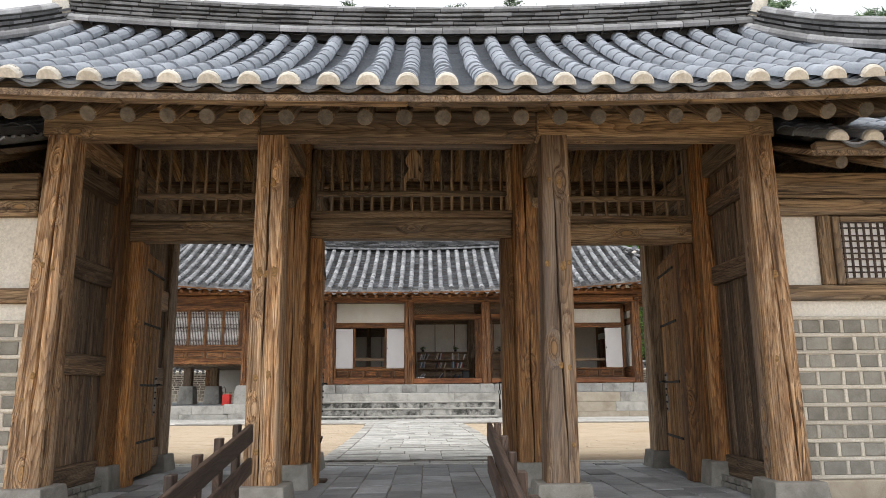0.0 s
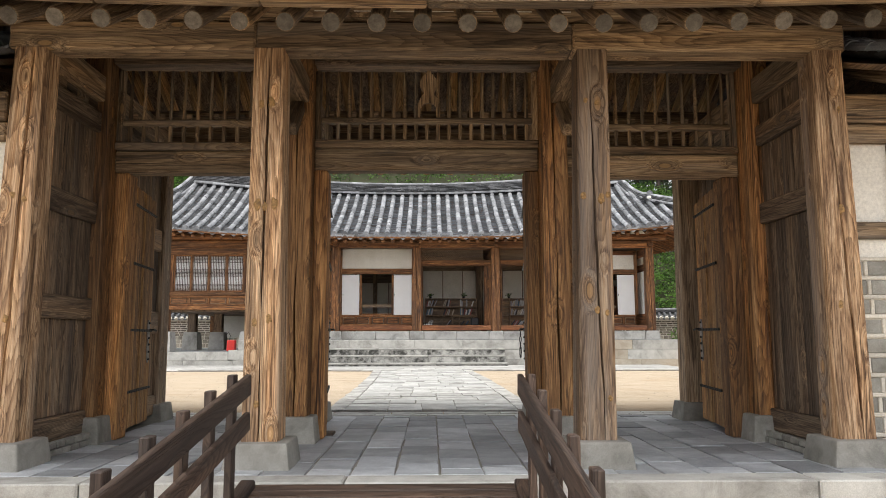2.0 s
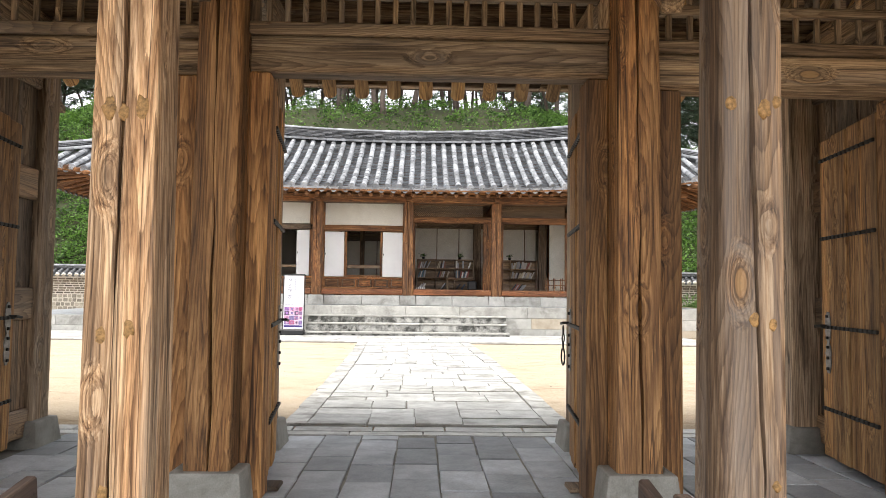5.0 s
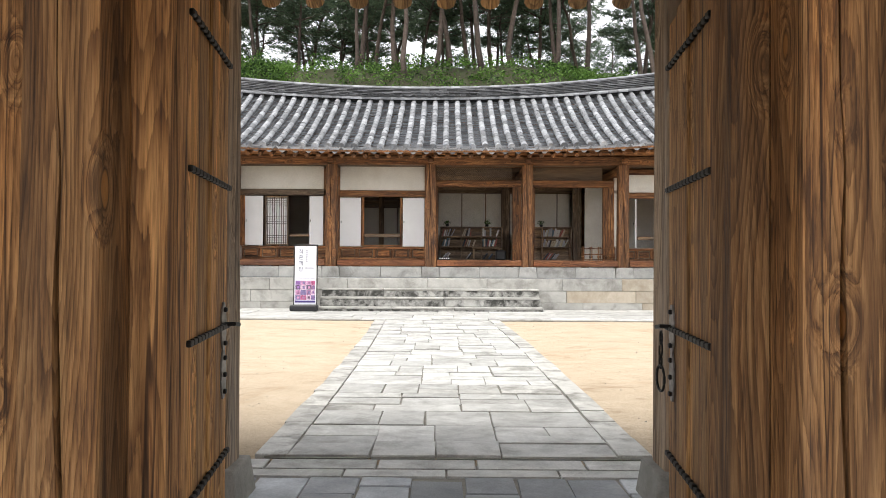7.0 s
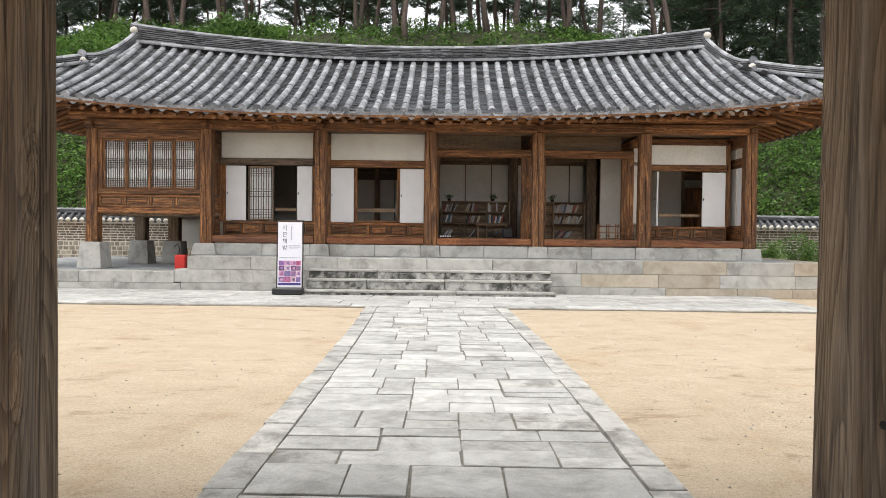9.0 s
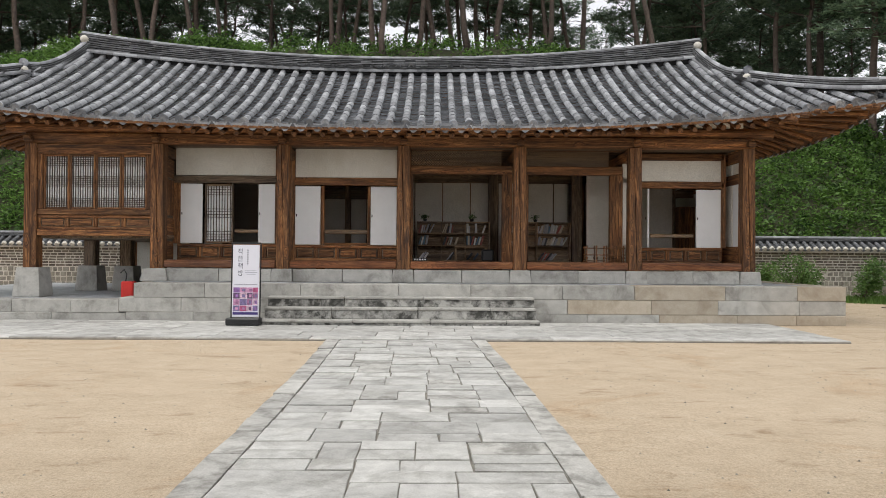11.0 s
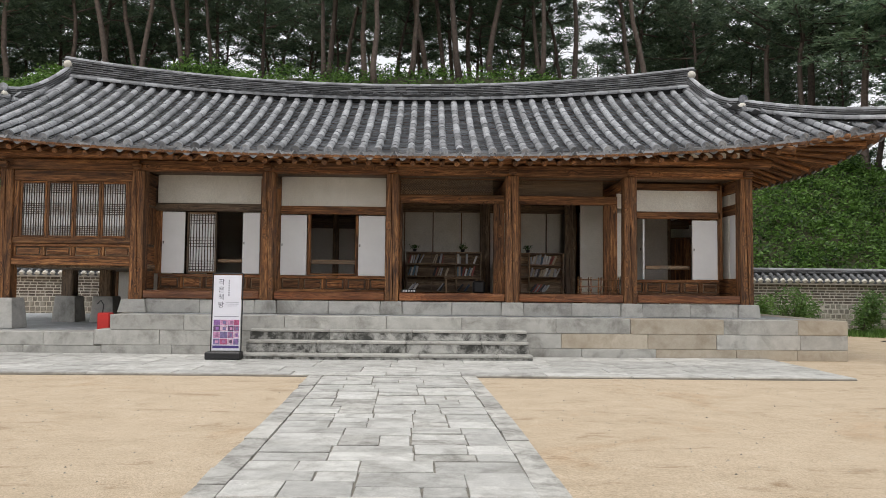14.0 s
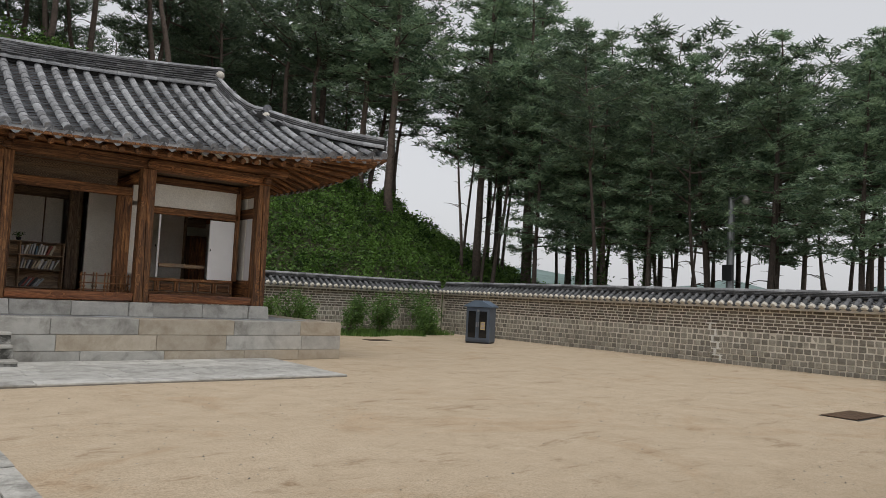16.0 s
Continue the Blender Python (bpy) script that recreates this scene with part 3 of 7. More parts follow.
def drip(name, w, drop, mat):
    """The hanging fan-shaped face of an eave pan tile."""
    bm = bmesh.new()
    n = 9
    rows = []
    for y in (0.0, -0.03):
        top = [bm.verts.new((w * (i / (n - 1) - 0.5), y, -0.05 * math.sin(math.pi * i / (n - 1)))) for i in range(n)]
        low = [bm.verts.new((w * (i / (n - 1) - 0.5) * 0.98, y - 0.012, -0.05 * math.sin(math.pi * i / (n - 1)) - drop * math.sin(math.pi * i / (n - 1)) ** 1.1 - 0.004)) for i in range(n)]
        rows.append((top, low))
    for i in range(n - 1):
        (t0, l0), (t1, l1) = rows
        bm.faces.new((t1[i], l1[i], l1[i + 1], t1[i + 1]))
        bm.faces.new((t0[i], t0[i + 1], l0[i + 1], l0[i]))
        bm.faces.new((t0[i], t1[i], t1[i + 1], t0[i + 1]))
        bm.faces.new((l0[i], l0[i + 1], l1[i + 1], l1[i]))
    return mesh_of(bm, name, mat)


def axes(side, up, at):
    y = up.normalized()
    x = (side - side.dot(y) * y).normalized()
    z = x.cross(y)
    return Matrix(((x.x, y.x, z.x, at.x), (x.y, y.y, z.y, at.y), (x.z, y.z, z.z, at.z), (0, 0, 0, 1)))


def tile_field(roof, S, rows, vtop, pitch, r, mats, ends, singles, tile_len=0.3, pan=0.105, flip=False):
    """Cover tiles in rows from eave to ridge with pan tiles between. S(row, v) is the roof's surface; singles: how many courses from the eave are separate tiles."""
    cover_mat, cover_set, pan_mat = mats
    me = half_tile("cover_tile", r, tile_len * 1.04, cover_mat)
    set_v, set_f, pan_v, pan_f = [], [], [], []
    tv = [v.co.copy() for v in me.vertices]
    tf = [tuple(p.vertices) for p in me.polygons]
    jit = random.Random(len(rows))

    def line(row, top):
        pts = [Vector(S(row, top * i / 24)) for i in range(25)]
        ds = [0.0]
        for a, b in zip(pts, pts[1:]):
            ds.append(ds[-1] + (b - a).length)
        return pts, ds

    def at(pts, ds, d):
        d = min(max(d, 0), ds[-1])
        for i in range(24):
            if d <= ds[i + 1]:
                k = (d - ds[i]) / max(1e-6, ds[i + 1] - ds[i])
                return pts[i].lerp(pts[i + 1], k), (pts[i + 1] - pts[i])
        return pts[-1], pts[-1] - pts[-2]

    sgn = -1 if flip else 1
    for row in rows:
        top = vtop(row)
        if top < 0.03:
            continue
        pts, ds = line(row, top)
        side = Vector(S(row + 0.01 * sgn, 0.3)) - Vector(S(row - 0.01 * sgn, 0.3))
        n = max(1, int(ds[-1] / tile_len))
        for c in range(n + 1):
            d = c * tile_len
            if d > ds[-1] - 0.03:
                continue
            p, up = at(pts, ds, d)
            m = axes(side, up, p) @ pose(jit.uniform(-0.006, 0.006), 0, jit.uniform(0.0, 0.008), jit.uniform(-1, 1), 0, jit.uniform(-1.2, 1.2))
            if c < singles:
                part("roof_tile", me, None, roof, m=m)
            else:
                o = len(set_v)
                set_v += [m @ v for v in tv]
                set_f += [tuple(o + i for i in f) for f in tf]
        p, up = at(pts, ds, 0)
        m = axes(side, up, p)
        if ends[0] is not None:
            part("tile_end", ends[0], None, roof, m=m)
        # pan tiles on the near side of the row
        mid = row + pitch / 2 * sgn
        top2 = max(0.0, min(vtop(mid), vtop(row + pitch * sgn)) if vtop(row + pitch * sgn) > 0.03 else vtop(mid))
        if top2 < 0.03:
            continue
        pts, ds = line(mid, top2)
        p, up = at(pts, ds, 0)
        if ends[1] is not None:
            part("eave_tile", ends[1], None, roof, m=axes(side, up, p))
        d = -0.02
        while d < ds[-1] - 0.02:
            p, up = at(pts, ds, max(d, 0))
            m = axes(side, up, p)
            if d < 0:
                m = m @ Matrix.Translation((0, d, 0))
            o = len(pan_v)
            lift = jit.uniform(0.016, 0.028)
            for y, z in ((0, lift - 0.024), (0, lift), (pan * 1.25, -0.022)):
                for i in range(6):
                    a = i / 5 - 0.5
                    pan_v.append(m @ Vector((a * pitch * 0.98, y, z - 0.048 * math.cos(math.pi * a))))
            for j in range(2):
                for i in range(5):
                    pan_f.append((o + j * 6 + i, o + j * 6 + i + 1, o + (j + 1) * 6 + i + 1, o + (j + 1) * 6 + i))
            d += pan
    if set_v:
        raw("upper_cover_tiles", set_v, set_f, cover_set, roof, kind="stuff")
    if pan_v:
        # Lip faces take the cover tone, beds pan_mat: light and shade as colour.
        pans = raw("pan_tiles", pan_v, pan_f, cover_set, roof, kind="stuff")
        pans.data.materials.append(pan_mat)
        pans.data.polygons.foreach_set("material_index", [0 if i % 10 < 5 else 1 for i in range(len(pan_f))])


def deck(roof, S, r0, r1, vtop, mat, drop=0.1, thick=0.05, n=36, name="roof_deck", v0=0.0):
    """The boarded bed under the tiles, a closed slab."""
    vs, fs = [], []
    m = 12
    for off in (drop, drop + thick):
        for i in range(n + 1):
            row = r0 + (r1 - r0) * i / n
            top = max(vtop(row), 0.02)
            for j in range(m + 1):
                p = Vector(S(row, v0 + (top - v0) * j / m))
                vs.append((p.x, p.y, p.z - off))
    k = (n + 1) * (m + 1)
    for i in range(n):
        for j in range(m):
            a = i * (m + 1) + j
            q = (a, a + m + 1, a + m + 2, a + 1)
            fs.append(q)
            fs.append(tuple(k + t for t in q[::-1]))
    for i in range(n):
        a = i * (m + 1)
        fs.append((a, k + a, k + a + m + 1, a + m + 1))
        b = a + m
        fs.append((b, b + m + 1, k + b + m + 1, k + b))
    for j in range(m):
        fs.append((j, j + 1, k + j + 1, k + j))
        b = n * (m + 1) + j
        fs.append((b, k + b, k + b + 1, b + 1))
    return raw(name, vs, fs, mat, roof)


def ridge(roof, pts, w, h, layers, name, mat, lean_out=0.0, cap_r=0.075, foot=True):
    """A ridge of stacked flat tiles along a line, with a rounded cap; each short tile lies a little differently."""
    jit = random.Random(int(abs(pts[0][0] * 100)) + layers)
    pts = [Vector(p) for p in pts]
    ds = [0.0]
    for a, b in zip(pts, pts[1:]):
        ds.append(ds[-1] + (b - a).length)

    def at(d):
        d = min(max(d, 0), ds[-1] - 1e-5)
        for i in range(len(pts) - 1):
            if d <= ds[i + 1]:
                return pts[i].lerp(pts[i + 1], (d - ds[i]) / (ds[i + 1] - ds[i])), pts[i + 1] - pts[i]

    def add(vs, fs, d0, d1, z0, z1, hw, frac):
        o = len(vs)
        for d in (d0, d1):
            p, t = at(d)
            side = Vector((t.y, -t.x, 0)).normalized()
            k = h(frac(d)) if callable(h) else h
            for s, z in ((-hw, z0), (hw, z0), (hw, z1), (-hw, z1)):
                q = p + side * s
                vs.append((q.x, q.y, q.z + z * k))
        for f in ((0, 1, 2, 3), (7, 6, 5, 4), (0, 4, 5, 1), (1, 5, 6, 2), (2, 6, 7, 3), (3, 7, 4, 0)):
            fs.append(tuple(o + i for i in f))

    frac = lambda d: d / ds[-1]
    vs, fs = [], []
    for ly in range(layers):
        z0, z1 = ly / layers, (ly + 0.6) / layers
        d = -jit.uniform(0, 0.2)
        while d < ds[-1]:
            ln = jit.uniform(0.24, 0.34)
            hw = w * (1.0 - 0.1 * ly / layers) * jit.uniform(0.94, 1.06)
            add(vs, fs, max(d, 0), min(d + ln - 0.008, ds[-1]), z0 + jit.uniform(0, 0.025), z1 + jit.uniform(-0.02, 0.02), hw, frac)
            d += ln
    raw(name, vs, fs, mat, roof, kind="stuff")
    core_v, core_f = [], []
    d = 0.0
    while d < ds[-1]:
        add(core_v, core_f, d, min(d + 0.5, ds[-1]), -0.25, 0.99, w * 0.72, frac)
        d += 0.5
    raw(name + "_core", core_v, core_f, RIDGE_CORE, roof)
    # cap and foot rolls, in short lengths
    cv, cf = [], []
    rolls = [(0.0, 1.0, cap_r)]
    if foot:
        rolls += [(w * 1.02, -0.02, cap_r * 0.9), (-w * 1.02, -0.02, cap_r * 0.9)]
    for off, z, r in rolls:
        d = 0.0
        while d < ds[-1] - 0.02:
            d1 = min(d + 0.31, ds[-1])
            o = len(cv)
            for dd, rr in ((d, r * 1.05), (d1 - 0.006, r * 0.97)):
                p, t = at(dd)
                side = Vector((t.y, -t.x, 0)).normalized()
                k = h(frac(dd)) if callable(h) else h
                for i in range(8):
                    a = math.pi * (i / 7 * 1.3 - 0.15)
                    q = p + side * (off - rr * math.cos(a))
                    cv.append((q.x, q.y, q.z + z * k + rr * math.sin(a)))
            for i in range(7):
                cf.append((o + i, o + i + 1, o + 8 + i + 1, o + 8 + i))
            cf.append(tuple(o + i for i in range(8)))
            cf.append(tuple(o + 8 + i for i in range(7, -1, -1)))
            d = d1
    raw(name + "_cap", cv, cf, TILE_HALL_SET if mat is RIDGE_MAT else mat, roof, smooth=False, kind="stuff")


def log(name, parent, p0, p1, r0, r1, mats, seg=12):
    """A round timber."""
    p0, p1 = Vector(p0), Vector(p1)
    d = p1 - p0
    bm = tube(bmesh.new(), [(0, 0, 0), (0, 0, d.length * 0.5), (0, 0, d.length)], [r0, (r0 + r1) / 2 * 1.02, r1], seg)
    bmesh.ops.bevel(bm, geom=[e for e in bm.edges if len(e.link_faces) == 2 and any(len(f.verts) > 4 for f in e.link_faces)], offset=min(r0, r1) * 0.12, segments=1, affect="EDGES")
    m = Matrix.Translation(p0) @ d.to_track_quat("Z", "Y").to_matrix().to_4x4()
    return part(name, bm, mats["z"] if isinstance(mats, dict) else mats, parent, m=m)


def end_grain(rafter, r):
    """The greyed sawn face at the lower end of a rafter."""
    bm = lathe(bmesh.new(), 0, 0, [(r, -0.004), (r, 0.004), (r * 0.97, 0.006)], 12)
    part("end_face", bm, END_GRAIN, rafter, "greyed end grain", WM[rafter])
    return rafter


# ---- the gate ----
GX = (-3.2, -1.25, 1.28, 3.24)
IX = (-3.2, -1.25, 1.215, 3.2)
RX = (-3.24, -1.355, 1.305, 3.12)
GATE_MID = 1.63
gate = thing("timber_gate", (0, GATE_MID, 0), "old brown timber gatehouse with three open bays and tiled roof", "gatehouse")
COL_TOP = 3.24
crack = ((0.02, 0.035), (-0.01, 0.005), (0.05, -0.035), (0.04, -0.03))
for i, x in enumerate(GX):
    base_stone("base_stone", gate, x, 0.12, -0.02, 0.19, 0.5, 0.44, GRANITE_OLD)
    column("column", gate, x, 0.13, 0.185, COL_TOP, 0.285, 0.245, WOOD_COL["z"], crack[i], (0.06, -0.01, 0.03, -0.04)[i], seed=i)
    base_stone("base_stone", gate, IX[i], 1.42, -0.02, 0.235, 0.46, 0.4, GRANITE_OLD)
    column("inner_column", gate, IX[i], 1.40, 0.23, 3.8, 0.265, 0.245, WOOD_POST["z"], (0.01, -0.02), 0, seed=10 + i)
    base_stone("base_stone", gate, RX[i], 3.12, -0.02, 0.2, 0.42, 0.36, GRANITE_OLD)
    column("rear_column", gate, RX[i], 3.12, 0.195, COL_TOP, 0.26, 0.24, WOOD_GREY["z"], None, 0, seed=20 + i)
    # tie beams across the depth of the gate, with shaped braces
    block("tie_beam", gate, x - 0.1, x + 0.1, 0.26, 1.26, 3.2, 3.45, WOOD_GATE)
    block("tie_beam", gate, x - 0.1, x + 0.1, 1.54, 2.99, 3.2, 3.45, WOOD_GATE)
    if abs(x) < 2:
        block("brace", gate, x - 0.06, x + 0.06, 0.8, 1.3, 2.93, 3.05, WOOD_GATE, rx=42)
for y in (0.13, 3.12):
    for x0, x1 in zip(GX, GX[1:]):
        block("head_beam", gate, x0 - 0.12, x1 + (0.12 if x1 == GX[-1] else -0.122), y - 0.115, y + 0.115, 3.232, 3.47, WOOD_GATE, c=0.018)
    log("purlin", gate, (-4.5, y, 3.585), (4.5, y, 3.585), 0.115, 0.115, WOOD_GATE)
for x0, x1 in zip(GX, GX[1:]):
    block("upper_beam", gate, x0 + 0.14, x1 - 0.14, 1.3, 1.52, 3.6, 3.78, WOOD_DARK)
log("ridge_purlin", gate, (-4.4, GATE_MID, 4.62), (4.4, GATE_MID, 4.62), 0.13, 0.13, WOOD_DARK)
for x in GX:
    block("king_post", gate, x - 0.1, x + 0.1, 1.5, 1.76, 3.8, 4.55, WOOD_DARK)

# orange knots that stand out on the front posts
KNOT = plain("orange_knot_wood", (0.27, 0.155, 0.055), 0.7, 0, 0.6, 60)
for i, dx, z, r in ((1, -0.06, 1.98, 0.04), (1, 0.0, 1.96, 0.03), (1, 0.07, 1.98, 0.042), (1, -0.05, 2.78, 0.03), (1, 0.03, 2.79, 0.036), (1, -0.06, 1.07, 0.034), (1, 0.05, 1.1, 0.034), (1, -0.03, 0.46, 0.026),
                    (2, -0.09, 2.05, 0.034), (2, 0.05, 2.03, 0.045), (2, 0.1, 2.06, 0.03), (2, 0.0, 1.16, 0.032), (2, 0.08, 1.14, 0.026), (2, 0.09, 0.5, 0.026), (2, -0.06, 2.82, 0.028), (2, 0.03, 2.8, 0.03),
                    (0, -0.03, 2.05, 0.036), (0, 0.06, 2.02, 0.03), (0, 0.0, 1.1, 0.032), (0, -0.07, 0.9, 0.028), (3, 0.02, 1.95, 0.034), (3, -0.05, 1.2, 0.03), (3, 0.06, 2.75, 0.026)):
    bm = bmesh.new()
    bmesh.ops.create_icosphere(bm, subdivisions=2, radius=1)
    for v in bm.verts:
        v.co = Vector((v.co.x * r * 0.72, v.co.y * 0.007, v.co.z * r * (1.35 if i % 2 else 1.0))) * (1 + 0.5 * noise.noise(v.co * 1.6 + Vector((i, dx * 40, z))))
    half_w = (0.285 + (0.245 - 0.285) * (z - 0.19) / 3.05) / 2
    part("knot", bm, KNOT, gate, "orange wood knot", Matrix.Translation((GX[i] + (0.06, -0.01, 0.03, -0.04)[i] * (z / 3.2) + dx, 0.13 - half_w + 0.003, z)), True)

# door frames, lintels and the turned balusters above
BAYS = ((-2.93, -1.585, 2.56), (-0.99, 0.95, 2.59), (1.54, 2.9, 2.53))
for n_bay, (a, b, z) in enumerate(BAYS):
    lo, hi = IX[n_bay] + 0.125, IX[n_bay + 1] - 0.125
    block("lintel", gate, lo, hi, 1.46, 1.66, z, z + 0.22, WOOD_GATE, c=0.02)
    block("sill_rail", gate, lo, hi, 1.44, 1.56, z + 0.222, z + 0.3, WOOD_GATE)
    block("middle_rail", gate, lo + 0.06, hi - 0.06, 1.46, 1.54, z + 0.47, z + 0.53, WOOD_GATE)
    block("door_jamb", gate, lo, a, 1.48, 1.7, 0.0, z, WOOD_POST, c=0.015)
    block("door_jamb", gate, b, hi, 1.48, 1.7, 0.0, z, WOOD_POST, c=0.015)
    for x in (lo + 0.03, hi - 0.03):
        block("baluster_post", gate, x - 0.03, x + 0.03, 1.46, 1.54, z + 0.3, 3.6, WOOD_GATE)
    n_bal = 19 if n_bay == 1 else 12
    prof0 = [(0.02, 0.0), (0.02, 0.1), (0.014, 0.115), (0.022, 0.14), (0.014, 0.165), (0.02, 0.19), (0.013, 0.21), (0.018, 0.24), (0.015, 0.4), (0.013, 3.6 - z - 0.53)]
    bal = mesh_of(lathe(bmesh.new(), 0, 0, prof0, 8), "baluster", WOOD_GATE["z"], True)
    low = box_mesh("short_baluster", (0.034, 0.03, 0.172), WOOD_GATE["z"], 0.004)
    foot = box_mesh("carved_foot", (0.075, 0.02, 0.07), WOOD_DARK["x"], 0.02)
    for i in range(n_bal):
        x = lo + 0.06 + (hi - lo - 0.12) * (i + 0.5) / n_bal
        if not (n_bay == 1 and abs(i - 9) < 1):
            part("baluster", bal, None, gate, m=Matrix.Translation((x, 1.5, z + 0.528)))
        part("short_baluster", low, None, gate, m=Matrix.Translation((x, 1.5, z + 0.385)))
        if i % 2 == 0:
            part("carved_foot", foot, None, gate, m=Matrix.Translation((x + 0.03, 1.52, z + 0.565)))
# gourd-shaped emblem in the middle
bm = bmesh.new()
outline = []
for k in range(33):
    t = k / 32
    zz = 0.50 * (1 - t)
    wv = 0.018 if t < 0.1 else (0.035 + 0.055 * math.sin(math.pi * min(1, (t - 0.1) / 0.42)) if t < 0.5 else 0.045 + 0.07 * math.sin(math.pi / 2 * (t - 0.5) / 0.3) if t < 0.8 else 0.115)
    outline.append((wv, zz))
cut = [(0.085, 0.0), (0.082, 0.1), (0.05, 0.14), (0.0, 0.15)]
half = outline + cut
front = [bm.verts.new((a, 0, b)) for a, b in half] + [bm.verts.new((-a, 0, b)) for a, b in half[::-1][1:]]
f = bm.faces.new(front)
ext = bmesh.ops.extrude_face_region(bm, geom=[f])
for v in ext["geom"]:
    if isinstance(v, bmesh.types.BMVert):
        v.co.y += 0.035
part("emblem", bm, WOOD_GATE["z"], gate, "carved gourd-shaped wooden emblem", Matrix.Translation((0.0, 1.46, 3.12)))

# side walls of boarded panels
for s, rails in ((-1, ((0.1, 0.3), (1.12, 1.32), (2.02, 2.22), (2.9, 3.1))), (1, ((0.1, 0.3), (2.02, 2.22), (2.78, 2.98)))):
    x = GX[0] if s < 0 else GX[3]
    for z0, z1 in rails:
        block("wall_rail", gate, x - 0.075, x + 0.075, 0.27, 1.27, z0, z1, WOOD_DARK)
    zs = [r[1] for r in rails[:-1]], [r[0] for r in rails[1:]]
    for z0, z1 in list(zip(*zs)) + [(rails[-1][1], 3.2)]:
        for k in range(5):
            y = 0.27 + 1.0 * k / 5
            block("wall_board", gate, x - 0.028 + 0.006 * (k % 2), x + 0.028 + 0.006 * (k % 2), y + 0.003, y + 0.197, z0, z1, WOOD_DARK, c=0.006)
    block("sill_stone", gate, x - 0.13, x + 0.13, 0.34, 1.2, -0.02, 0.1, GRANITE_OLD)
    for z0, z1 in ((0.08, 0.3), (1.0, 1.25), (1.95, 2.2), (2.85, 3.1)):
        block("wall_rail", gate, x - 0.06, x + 0.06, 1.54, 2.99, z0, z1, WOOD_PALE if z0 < 2.5 else WOOD_DARK)
    for z0, z1 in ((0.3, 1.0), (1.25, 1.95), (2.2, 2.85), (3.1, 3.2)):
        for k in range(5):
            y = 1.54 + 1.45 * k / 5
            block("wall_board", gate, x - 0.025, x + 0.025, y + 0.003, y + 0.287, z0, z1, WOOD_DARK, c=0.006)
    for k in range(6):
        for j in range(2):
            block("sill_brick", gate, x - s * 0.145 - 0.02, x - s * 0.145 + 0.02, 0.4 + 0.15 * k + 0.05 * j, 0.53 + 0.15 * k + 0.05 * j, 0.0 + 0.06 * j, 0.052 + 0.06 * j, BRICK_GREY, c=0.006)


# ---- door leaves, swung open into the court ----
def stud_row(leaf, xa, xb, side, y0, y1, z, n):
    head = box_mesh("stud", (0.022, 0.042, 0.026), IRON, 0.007)
    for i in range(n):
        part("stud", head, None, leaf, m=Matrix.Translation((xa + (xb - xa) * i / (n - 1) - side * 0.04, y0 + (y1 - y0) * i / (n - 1), z)))


